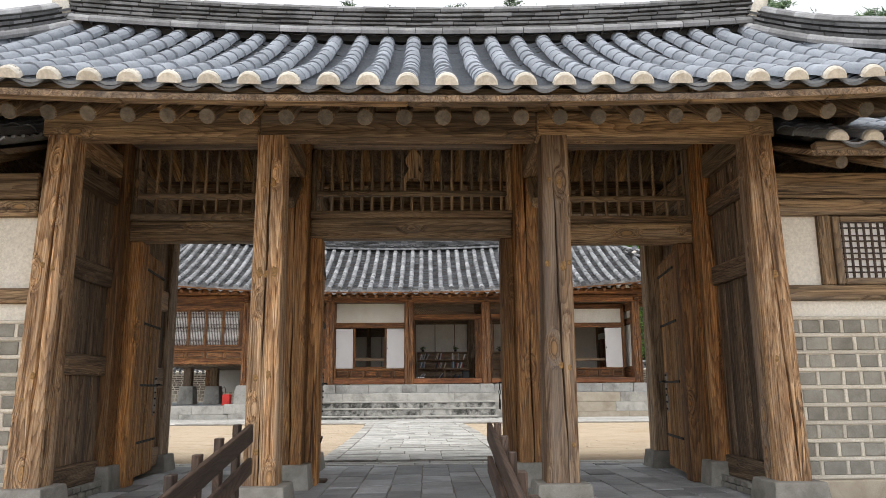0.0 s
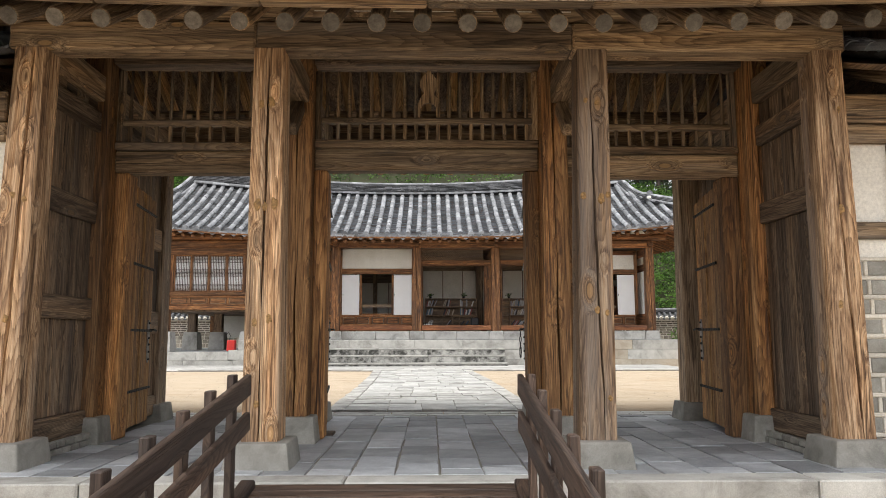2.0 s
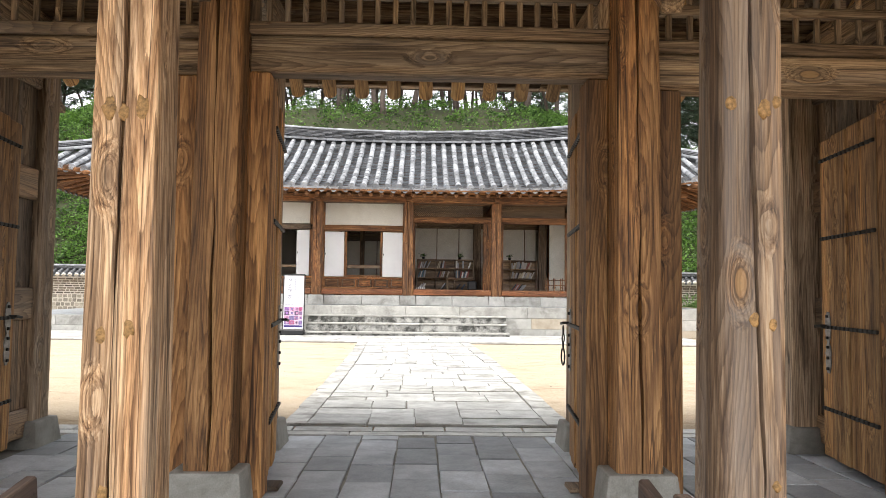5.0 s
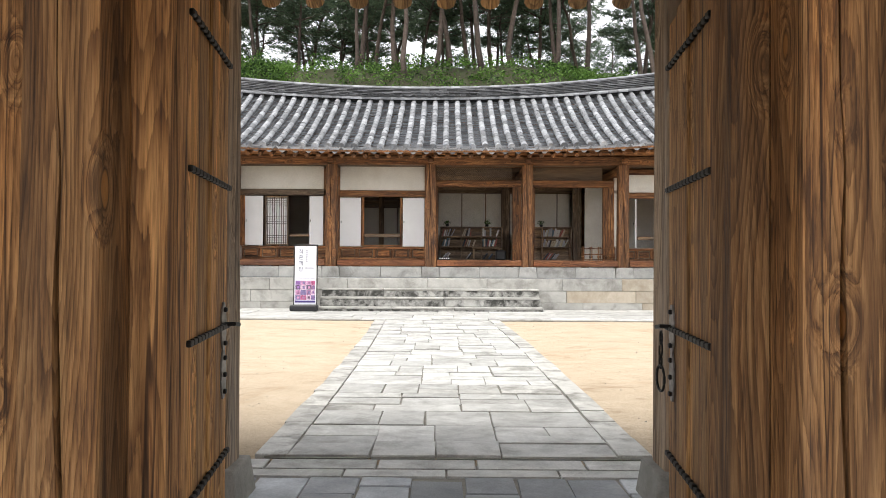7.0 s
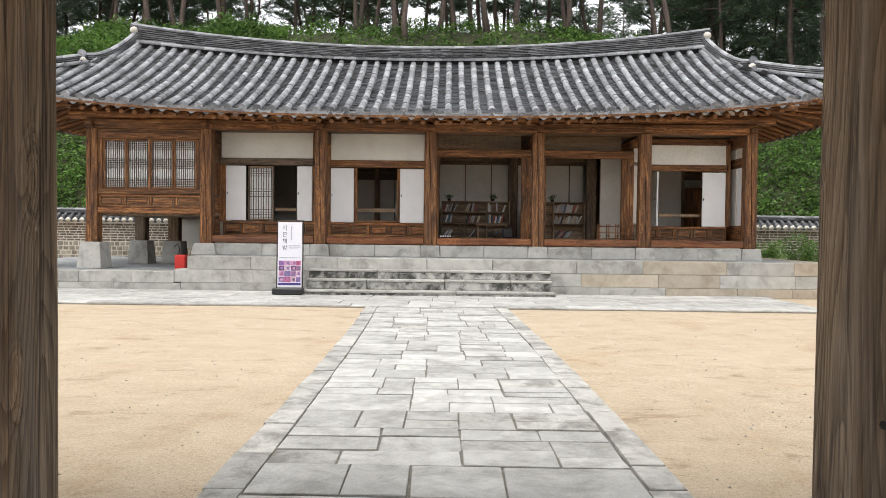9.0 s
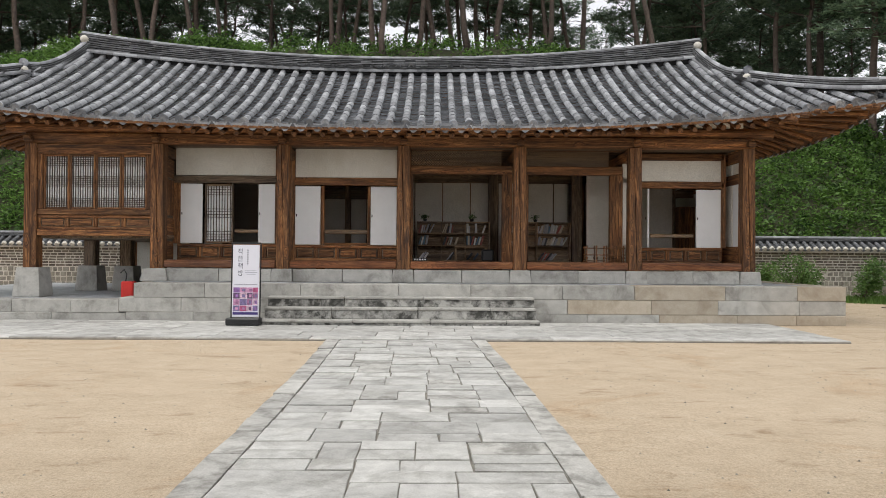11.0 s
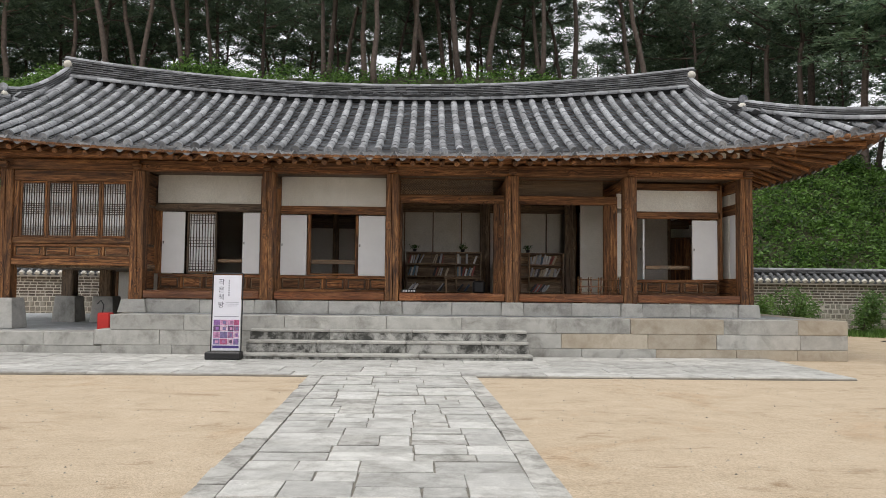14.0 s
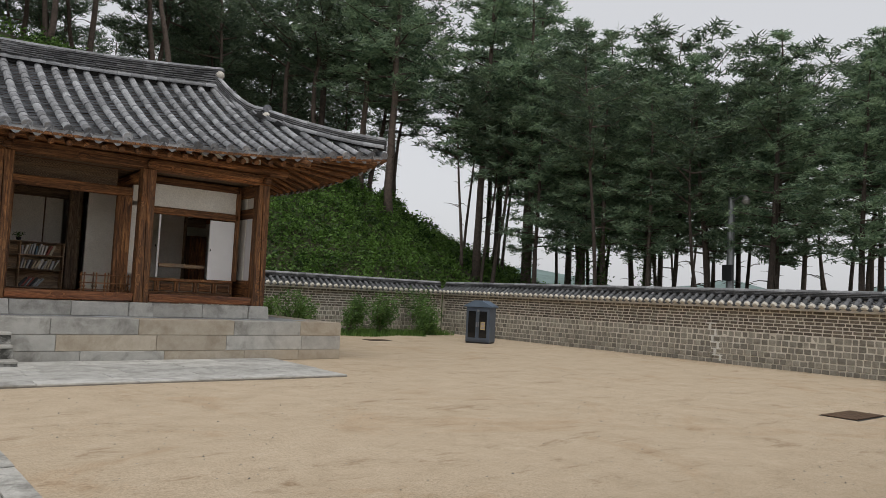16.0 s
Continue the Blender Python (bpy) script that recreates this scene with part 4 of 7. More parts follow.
def door_leaf(x0, x1, y0, y1, z0, z1, side, label, ring=False, plate=True, hatch=False):
    """side: +1 for a leaf at the right of its opening (its face looks to the left)."""
    leaf = thing("door_leaf", ((x0 + x1) / 2, (y0 + y1) / 2, z0), label, "door", "open gate doors")
    ang = math.degrees(math.atan2(x1 - x0, y1 - y0))
    n = 4
    for k in range(n):
        ya, yb = y0 + (y1 - y0) * k / n, y0 + (y1 - y0) * (k + 1) / n
        xc = x0 + (x1 - x0) * (k + 0.5) / n
        off = (0.0, 0.008, -0.004, 0.006)[k] * side
        block("plank", leaf, xc - 0.03 + off, xc + 0.03 + off, ya + 0.002, yb - 0.002, z0, z1 - (0.0, 0.0, 0.01, 0.02)[k], WOOD_DOOR, c=0.008, rz=-ang)
    for z in (0.42, 1.03, 1.70, 2.3):
        if z < z1:
            stud_row(leaf, x0 + (x1 - x0) * 0.05, x0 + (x1 - x0) * 0.93, side, y0 + 0.05, y1 - 0.06, z, 13)
            xm = (x0 + x1) / 2 + side * 0.05
            block("batten", leaf, xm - 0.025, xm + 0.025, y0 + 0.06, y1 - 0.06, z - 0.06, z + 0.06, WOOD_DARK, rz=-ang)
    xf = x1 - side * 0.042
    if plate:
        for z in (1.03, 0.80):
            bm = bmesh.new()
            prof = [(0.012, -0.115), (0.028, -0.075), (0.038, -0.03), (0.03, 0.0), (0.038, 0.03), (0.028, 0.075), (0.012, 0.115)]
            vs = [bm.verts.new((0, a, b)) for a, b in prof] + [bm.verts.new((0, -a, b)) for a, b in prof[::-1]]
            f = bm.faces.new(vs)
            ext = bmesh.ops.extrude_face_region(bm, geom=[f])
            for v in ext["geom"]:
                if isinstance(v, bmesh.types.BMVert):
                    v.co.x -= side * 0.008
            bmesh.ops.recalc_face_normals(bm, faces=bm.faces[:])
            pl = part("lock_plate", bm, IRON_WORN, leaf, "worn iron lock plate", Matrix.Translation((xf, y1 - 0.12, z)))
            for dz in (-0.08, 0.0, 0.08):
                part("rivet", box_mesh("rivet", (0.016, 0.022, 0.022), IRON, 0.006), None, pl, m=Matrix.Translation((xf - side * 0.014, y1 - 0.12, z + dz)))
        bm = tube(bmesh.new(), [(xf - side * 0.01, y1 - 0.12, 1.04), (xf - side * 0.05, y1 - 0.1, 1.04), (xf - side * 0.05, y1 - 0.02, 1.03)], 0.011, 6)
        part("staple", bm, IRON, leaf)
    if ring:
        bm = bmesh.new()
        for k in range(3):
            c = Vector((xf - side * 0.05, y1 - 0.1 + 0.004 * k, 0.985 - 0.058 * k))
            pts = [c + Vector((0.012 * math.cos(a) * (k % 2), 0.016 * math.cos(a), 0.034 * math.sin(a))) for a in [2 * math.pi * j / 10 for j in range(11)]]
            tube(bm, pts, 0.005, 5, False)
        part("chain", bm, IRON, leaf, "black iron chain")
        c = Vector((xf - side * 0.05, y1 - 0.09, 0.79))
        bm = tube(bmesh.new(), [c + Vector((0, 0.062 * math.cos(a), 0.062 * math.sin(a))) for a in [2 * math.pi * j / 24 for j in range(25)]], 0.0065, 6, False)
        part("ring", bm, IRON, leaf, "black iron pull ring")
    if hatch:
        for zc, yy in ((0.27, y0 + 0.22), (2.33, y0 + 0.22)):
            block("hinge_plate", leaf, xf - 0.004, xf + 0.004, yy - 0.13, yy + 0.13, zc - 0.09, zc + 0.09, IRON, c=0.003)
    return leaf


door_leaf(-1.04, -1.14, 1.72, 2.6, 0.05, 2.55, -1, "open studded plank gate door with worn lock plates")
door_leaf(1.01, 1.10, 1.72, 2.6, 0.05, 2.55, 1, "open studded plank gate door with chain and pull ring", ring=True)
door_leaf(-3.0, -3.11, 1.72, 2.62, 0.06, 2.5, -1, "open studded plank door of a side bay", hatch=True)
door_leaf(2.95, 3.06, 1.72, 2.62, 0.06, 2.48, 1, "open studded plank door of a side bay with iron hinge plates", hatch=True)
for s in (-1.0, 0.97):
    piv = thing("pivot_block", (s, 1.8, 0), "dark timber door pivot block on the slabs", "pivot block", "door pivot blocks")
    block("pivot", piv, s - 0.07, s + 0.07, 1.73, 1.9, 0.0, 0.03, WOOD_DARK)


# gate roof
def S_gate(x, v):
    u = abs(x) / 4.4
    z0, z1 = 3.25 + 0.13 * u ** 2.4, 4.98 + 0.2 * u ** 2
    return (x, -1.12 + 2.75 * v, z0 + (z1 - z0) * (0.8 * v + 0.2 * v * v))


def S_gate_rear(x, v):
    p = S_gate(x, v)
    return (p[0], 2 * GATE_MID - p[1], p[2] + 0.2 * (1 - v))


def gate_top(x):
    return 1.0 if abs(x) < 4.0 else max(0.0, 1 - (abs(x) - 4.0) / 0.75)


PITCH = 0.298
deck(gate, S_gate, -4.6, 4.6, lambda x: 1.0, WOOD_DARK["y"])
deck(gate, S_gate_rear, -4.6, 4.6, lambda x: 1.0, WOOD_DARK["y"])
rows = [(-15 + i) * PITCH + 0.0 for i in range(32)]
plug = end_plug("tile_end", 0.088, 0.05, LIME)
lip = drip("eave_tile", PITCH * 0.98, 0.02, TILE_GATE_PAN)
roof_t = thing("gate_roof", (0, GATE_MID, 3.2), "blue-grey tiled gate roof with white lime eave ends", "roof")
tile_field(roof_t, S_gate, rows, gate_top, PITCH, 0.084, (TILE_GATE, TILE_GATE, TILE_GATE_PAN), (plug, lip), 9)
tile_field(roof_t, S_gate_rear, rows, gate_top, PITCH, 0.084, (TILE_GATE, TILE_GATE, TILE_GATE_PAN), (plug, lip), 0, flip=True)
ridge(roof_t, [(x, GATE_MID, 4.98 + 0.2 * (abs(x) / 4.4) ** 2 + 0.02) for x in np.linspace(-4.0, 4.0, 25)], 0.15, lambda f: 0.33 + 0.02 * abs(2 * f - 1) ** 2, 6, "ridge_tiles", RIDGE_MAT)
for s in (-1, 1):
    for face in (S_gate, S_gate_rear):
        pts = []
        for k in range(9):
            v = 1 - 0.86 * k / 8
            p = face(s * (4.0 + 0.75 * (1 - v)), v)
            pts.append((p[0], p[1], p[2] + 0.04 + 0.10 * (k / 8) ** 2))
        ridge(roof_t, pts, 0.13, 0.24, 4, "verge_tiles", RIDGE_MAT)
    bm = bmesh.new()
    bmesh.ops.create_icosphere(bm, subdivisions=2, radius=1)
    for v in bm.verts:
        v.co = Vector((v.co.x * 0.09, v.co.y * 0.17, v.co.z * 0.22 * (1.2 if v.co.z > 0 else 0.9))) * (1 + 0.12 * noise.noise(v.co * 4))
    part("ridge_end", bm, LIME, roof_t, "white lime ridge end", Matrix.Translation((s * 4.03, 1.5, 5.28)) @ pose(0, 0, 0, 0, s * 20, 0), True)
for k in range(-13, 14):
    x = k * 0.315 - 0.037
    z = 3.115 + 0.1 * (abs(x) / 4.2) ** 2.4
    end_grain(log("rafter", gate, (x, -0.75, z), (x, GATE_MID - 0.03, 4.68), 0.068, 0.06, WOOD_GATE), 0.06)
    log("rafter", gate, (x, 4.22, z + 0.085), (x, GATE_MID + 0.03, 4.68), 0.068, 0.06, WOOD_OCHRE_LIT)
for y, q in ((-0.97, 1), (2 * GATE_MID + 0.97, -1)):
    for i in range(8):
        xa, xb = -4.4 + 1.1 * i, -4.4 + 1.1 * (i + 1)
        za = 3.18 + 0.13 * (abs((xa + xb) / 2) / 4.4) ** 2.4
        za += 0.0 if q > 0 else 0.15
        block("eave_board", gate, xa, xb - 0.002, y - 0.05, y + 0.05, za - 0.045, za + (0.075 if q > 0 else 0.0), WOOD_GATE, ry=-math.degrees(0.13 * (abs(xb / 4.4) ** 2.4 - abs(xa / 4.4) ** 2.4) / 1.1))
for k in range(-3, 4):
    x = k * 0.315 - 0.037 + 0.157
    block("rafter_infill", gate, x - 0.09, x + 0.09, 0.02, 0.08, 3.55, 3.66, PLASTER, "white plaster between rafters", c=0.004)
for s in (-1, 1):
    raw("gable_boards", [(s * 4.3, 0.2, 3.5), (s * 4.3, 3.26, 3.5), (s * 4.3, 1.73, 4.8), (s * 4.24, 0.2, 3.5), (s * 4.24, 3.26, 3.5), (s * 4.24, 1.73, 4.8)], [(0, 1, 2), (5, 4, 3), (0, 3, 4, 1), (1, 4, 5, 2), (2, 5, 3, 0)], WOOD_DARK["z"], gate)


# ---- lower wings beside the gate ----
def wing(s):
    side = "east" if s > 0 else "west"
    w = thing("wall_" + side + "_wing", (s * 8, 1.7, 0), "low wing with grey brick panels, white plaster and tiled roof", "wall", kind="structure")
    xa, xb = 3.38, 20.3
    X = lambda a, b: (min(s * a, s * b), max(s * a, s * b))
    x0, x1 = X(xa, xb)
    block("mortar_panel", w, x0, x1, 0.22, 0.46, 0.02, 1.58, MORTAR, c=0.004)
    block("footing", w, x0, x1, 0.16, 0.5, -0.12, 0.17, GRANITE_WARM)
    block("plaster_band", w, x0, x1, 0.235, 0.45, 1.58, 1.738, PLASTER, c=0.003)
    block("waist_beam", w, x0, x1, 0.18, 0.48, 1.74, 1.875, WOOD_GATE)
    block("plaster_wall", w, x0, x1, 0.245, 0.44, 1.875, 2.53, PLASTER, c=0.003)
    block("upper_wall_beam", w, x0, x1, 0.17, 0.47, 2.53, 2.68, WOOD_GATE)
    block("eave_beam", w, x0, x1, 0.15, 0.45, 2.69, 2.93, WOOD_GATE)
    block("rear_wall", w, x0, x1, 3.1, 3.4, -0.12, 2.93, PLASTER, c=0.004)
    for k in range(6):
        xp = s * (3.83 + 2.6 * k)
        block("wall_post", w, xp - 0.06, xp + 0.06, 0.19, 0.46, 1.876, 2.529, WOOD_GATE)
        if k > 0:
            block("wall_post", w, xp - 0.1, xp + 0.1, 0.13, 0.5, 0.17, 1.739, WOOD_GATE)
    # small lattice window
    xw0, xw1 = X(3.9, 4.62)
    win = part("window", box_mesh("window", (0.72, 0.05, 0.62), WOOD_DARK["x"], 0.006), None, w, "small dark lattice window", Matrix.Translation(((xw0 + xw1) / 2, 0.238, 2.2)))
    for q in (xw0 + 0.03, xw1 - 0.03):
        block("frame", win, q - 0.035, q + 0.035, 0.17, 0.23, 1.88, 2.52, WOOD_GATE)
    for q in (1.91, 2.49):
        block("frame", win, xw0 + 0.066, xw1 - 0.066, 0.17, 0.23, q - 0.03, q + 0.03, WOOD_GATE)
    block("paper", win, xw0 + 0.066, xw1 - 0.066, 0.205, 0.212, 1.94, 2.46, PAPER, c=0.001)
    for k in range(9):
        q = xw0 + 0.09 + 0.54 * k / 8
        block("bar", win, q - 0.009, q + 0.009, 0.185, 0.204, 1.941, 2.459, WOOD_RAIL, c=0.002)
    for k in range(9):
        q = 1.99 + 0.052 * k + (0.0, 0.0, 0.02, 0.02, 0.02, 0.03, 0.03, 0.05, 0.05)[k]
        block("bar", win, xw0 + 0.067, xw1 - 0.067, 0.18, 0.19, q - 0.007, q + 0.007, WOOD_RAIL, c=0.002)
    for k in range(12):
        xr = s * (3.75 + 0.42 * k)
        end_grain(log("rafter", w, (xr, -0.32, 2.88), (xr, 1.7, 3.75), 0.06, 0.055, WOOD_GATE), 0.053)
    block("eave_board", w, *X(3.45, 20.3), -0.47, -0.38, 2.93, 3.02, WOOD_GATE)

    def Sw(x, v):
        return (x, -0.5 + 2.2 * v, 3.03 + 1.0 * (0.85 * v + 0.15 * v * v))

    def Swr(x, v):
        p = Sw(x, v)
        return (p[0], 3.4 - p[1], p[2])

    rw = thing("wing_roof", (s * 8, 1.7, 3), "grey tiled roof of the low gate wing", "roof", "wing roofs")
    rr = [s * (3.62 + PITCH * k) for k in range(56)]
    full = lambda x: 1.0
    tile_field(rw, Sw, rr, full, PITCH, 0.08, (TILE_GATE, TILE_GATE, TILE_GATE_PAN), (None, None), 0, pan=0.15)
    for r in rr[:8]:
        part("tile_end", plug, None, rw, m=axes(Vector((1, 0, 0)), Vector((0, 1, 0.4)), Vector(Sw(r, 0))))
        part("eave_tile", lip, None, rw, m=axes(Vector((1, 0, 0)), Vector((0, 1, 0.4)), Vector(Sw(r + PITCH / 2, 0))))
    tile_field(rw, Swr, rr, full, PITCH, 0.08, (TILE_GATE, TILE_GATE, TILE_GATE_PAN), (None, None), 0, pan=0.3, flip=True)
    deck(rw, Sw, s * 3.4, s * 20.3, full, WOOD_DARK["y"], n=4)
    deck(rw, Swr, s * 3.4, s * 20.3, full, WOOD_DARK["y"], n=4)
    ridge(rw, [(s * 3.45, 1.7, 4.03), (s * 20.2, 1.7, 4.03)], 0.14, 0.22, 4, "ridge_tiles", RIDGE_MAT)
    return w


WINGS = {s: wing(s) for s in (-1, 1)}

# ---- kerb of the gate platform and the timber ramp ----
kerb = thing("platform_kerb", (0, -0.5, -0.5), "pale granite kerb along the gate platform edge", "kerb", kind="structure")
xk = -9.0
kr = random.Random(4)
while xk < 9:
    ln = kr.uniform(1.1, 1.8)
    block("kerb_stone", kerb, xk, xk + ln - 0.008, -0.56 + kr.uniform(-0.005, 0.005), -0.3, -0.2, 0.0 + kr.uniform(-0.003, 0.003), GRANITE, c=0.012)
    block("kerb_stone", kerb, xk + 0.3, xk + 0.3 + ln - 0.008, -0.53, -0.3, -0.52, -0.205, GRANITE, c=0.012)
    xk += ln

ramp_t = thing("timber_ramp", (-0.27, -2.2, -0.5), "brown painted timber ramp with plank railings over the steps", "ramp")
R0, R1 = (-0.6, 0.0), (-3.95, -0.49)
slope = (R0[1] - R1[1]) / (R0[0] - R1[0])
tilt = math.degrees(math.atan(slope))
nb = 28
for k in range(nb):
    y = R1[0] + (R0[0] - R1[0]) * (k + 0.5) / nb
    z = R1[1] + slope * (y - R1[0])
    wd = (R0[0] - R1[0]) / nb - 0.006
    block("deck_board", ramp_t, -1.16, 0.6, y - wd / 2, y + wd / 2, z - 0.035, z, WOOD_RAIL, c=0.004, rx=tilt)
for x, sx in ((-1.17, -1), (0.62, 1)):
    for k in range(7):
        y = -1.02 - 0.44 * k
        zt = 0.725 + 0.145 * (y + 1.07)
        zb = R1[1] + slope * (y - R1[0]) - 0.06
        block("post", ramp_t, x + sx * 0.022 - 0.022, x + sx * 0.022 + 0.022, y - 0.045, y + 0.045, zb, zt, WOOD_RAIL, c=0.005)
    for zo, hgt in ((0.615, 0.135), (0.385, 0.12)):
        ya, yb = -0.78, -3.95
        yc = (ya + yb) / 2
        zc = zo + 0.145 * (yc + 1.07)
        ln = math.hypot(ya - yb, 0.145 * (ya - yb))
        me = box_mesh("rail_board", (0.035, ln, hgt), WOOD_RAIL["y"], 0.006)
        part("rail_board", me, None, ramp_t, m=pose(x - sx * 0.019, yc, zc, math.degrees(math.atan(0.145))))
    block("edge_beam", ramp_t, x - 0.05, x + 0.05, -3.95, -0.62, -0.32, -0.2, WOOD_RAIL, rx=tilt)


# ---- the hall ----
HX = (-8.916, -6.058, -3.205, -0.457, 2.209, 4.857, 7.474)
CY, WY = 19.17, 19.95
XC = -0.9
hall = thing("timber_hall", (XC, 22, 0.8), "long brown timber hall with white panels under a grey tiled roof", "hall")
for i, x in enumerate(HX):
    column("column", hall, x, CY, 1.13, 3.955, 0.3, 0.28, WOOD_HALL["z"], (0.03, -0.04), 0, seed=40 + i)
    if i > 1:
        base_stone("base_stone", hall, x, CY, 0.84, 1.135, 0.5, 0.45, GRANITE)
    column("rear_column", hall, x, 24.8, 0.84, 3.955, 0.28, 0.28, WOOD_HALL["z"], None, 0, seed=60 + i)
    block("cross_beam", hall, x - 0.11, x + 0.11, CY + 0.16, 24.66, 3.7, 3.95, WOOD_HALL)
    block("bracket", hall, x - 0.09, x + 0.09, CY - 0.32, CY - 0.15, 3.98, 4.12, WOOD_HALL, c=0.03)
for y in (CY, 24.8):
    for a, b in zip(HX, HX[1:]):
        block("head_beam", hall, a + (0 if a != HX[0] else -0.15), b - 0.002 + (0 if b != HX[-1] else 0.15), y - 0.12, y + 0.12, 3.957, 4.2, WOOD_HALL, c=0.02)
    log("purlin", hall, (HX[0] - 0.6, y, 4.32), (HX[-1] + 0.6, y, 4.32), 0.12, 0.12, WOOD_HALL)
log("ridge_purlin", hall, (-8.5, 22, 6.05), (6.7, 22, 6.05), 0.14, 0.14, WOOD_HALL)

# plinth and floor edge
for a, b in zip(HX[1:], HX[2:]):
    x = a + 0.24
    n = 2
    for k in range(n):
        w = (b - a - 0.48) / n
        block("plinth_stone", hall, x + 0.004, x + w - 0.004, 18.98, 19.25, 0.84, 1.13, GRANITE, c=0.01)
        x += w
    block("floor_edge", hall, a + 0.16, b - 0.16, 19.04, 19.3, 1.15, 1.325, WOOD_RED, c=0.015)
    block("floor_boards", hall, a + 0.05, b - 0.05, 19.31, WY - 0.05, 1.25, 1.31, WOOD_HALL)
block("plinth_stone", hall, HX[1] + 0.02, HX[1] + 0.24, 18.94, 19.3, 0.84, 1.132, GRANITE)


def white_panel(x0, x1, z0, z1, y=WY):
    block("plaster_panel", hall, x0, x1, y - 0.02, y + 0.06, z0, z1, PLASTER, "white plaster panel", c=0.004)


def lattice_panel(parent, x0, x1, y, z0, z1, nv, bands, mat, bars, back=PAPER):
    """A papered door or window leaf with fine bars."""
    block("paper", parent, x0 + 0.02, x1 - 0.02, y + 0.006, y + 0.012, z0 + 0.02, z1 - 0.02, back, c=0.001)
    for q0, q1 in ((x0, x0 + 0.045), (x1 - 0.045, x1)):
        block("stile", parent, q0, q1, y - 0.03, y + 0.03, z0, z1, mat, c=0.005)
    for q0, q1 in ((z0, z0 + 0.045), (z1 - 0.045, z1)):
        block("rail", parent, x0 + 0.046, x1 - 0.046, y - 0.03, y + 0.03, q0, q1, mat, c=0.005)
    for k in range(nv):
        q = x0 + 0.045 + (x1 - x0 - 0.09) * (k + 0.5) / nv
        block("bar", parent, q - 0.008, q + 0.008, y - 0.016, y + 0.004, z0 + 0.046, z1 - 0.046, bars, c=0.002)
    for f0, f1, n in bands:
        for k in range(n):
            z = z0 + (z1 - z0) * (f0 + (f1 - f0) * k / max(1, n - 1))
            block("bar", parent, x0 + 0.046, x1 - 0.046, y - 0.02, y - 0.008, z - 0.006, z + 0.006, bars, c=0.002)


BANDS_WIDE = ((0.06, 0.2, 5), (0.42, 0.6, 6), (0.8, 0.95, 5))
BANDS = ((0.06, 0.2, 4), (0.44, 0.58, 4), (0.82, 0.95, 4))


def dado(x0, x1, y, z0, z1, n, mat=WOOD_HALL):
    """Low boarding of framed panels with raised fields."""
    block("dado_rail", hall, x0, x1, y - 0.05, y + 0.05, z1 - 0.07, z1, mat)
    block("dado_rail", hall, x0, x1, y - 0.05, y + 0.05, z0, z0 + 0.07, mat)
    for k in range(n):
        a, b = x0 + (x1 - x0) * k / n, x0 + (x1 - x0) * (k + 1) / n
        block("dado_stile", hall, a, a + 0.05, y - 0.045, y + 0.045, z0 + 0.071, z1 - 0.071, mat)
        block("dado_stile", hall, b - 0.05, b - 0.001, y - 0.045, y + 0.045, z0 + 0.071, z1 - 0.071, mat)
        block("dado_panel", hall, a + 0.052, b - 0.052, y - 0.005, y + 0.015, z0 + 0.071, z1 - 0.071, WOOD_DARK, c=0.004)
        block("raised_field", hall, a + 0.085, b - 0.085, y - 0.03, y - 0.006, z0 + 0.1, z1 - 0.1, mat, c=0.012)


def shutter(x0, x1, y, z0, z1, label="white papered shutter standing open", rz=0.0):
    t = thing("shutter", ((x0 + x1) / 2, y, z0), label, "shutter", "white shutters of the hall")
    block("leaf", t, x0, x1, y - 0.02, y + 0.02, z0, z1, PAPER, c=0.006, rz=rz)
    block("ring_pull", t, x0 + 0.025, x0 + 0.045, y - 0.035, y - 0.02, (z0 + z1) / 2 - 0.03, (z0 + z1) / 2 + 0.03, IRON, c=0.004)
    return t


# raised end room on posts
a, b = HX[0], HX[1]
YF = CY - 0.02
block("sill_beam", hall, a + 0.14, b - 0.14, YF - 0.1, YF + 0.1, 1.856, 1.99, WOOD_HALL)
dado(a + 0.14, b - 0.14, YF, 1.99, 2.33, 4)
block("window_sill", hall, a + 0.14, b - 0.14, YF - 0.09, YF + 0.09, 2.332, 2.46, WOOD_HALL)
block("window_head", hall, a + 0.14, b - 0.14, YF - 0.09, YF + 0.09, 3.71, 3.95, WOOD_HALL)
for q0, q1 in ((a + 0.14, a + 0.25), (b - 0.25, b - 0.14)):
    block("window_post", hall, q0, q1, YF - 0.07, YF + 0.07, 2.461, 3.709, WOOD_HALL)
wx0, wx1 = a + 0.25, b - 0.25
for k in range(4):
    p0, p1 = wx0 + (wx1 - wx0) * k / 4, wx0 + (wx1 - wx0) * (k + 1) / 4
    lw = thing("lattice_window", ((p0 + p1) / 2, YF, 2.46), "papered wooden lattice window leaf, closed", "window", "lattice windows of the raised room")
    lattice_panel(lw, p0 + 0.005, p1 - 0.005, YF, 2.462, 3.708, 9, BANDS_WIDE, WOOD_HALL, WOOD_RAIL)
block("floor_slab", hall, a - 0.1, b + 0.1, YF + 0.1, 24.8, 1.8, 1.9, WOOD_DARK)
for x in (a, b):
    for yy0, yy1 in ((CY + 0.16, 21.9), (21.91, 24.65)):
        block("side_wall", hall, x - 0.05, x + 0.05, yy0, yy1, 1.9, 3.7, WOOD_DARK)
# the side of that room that faces the veranda: framed panels
xs = b + 0.05
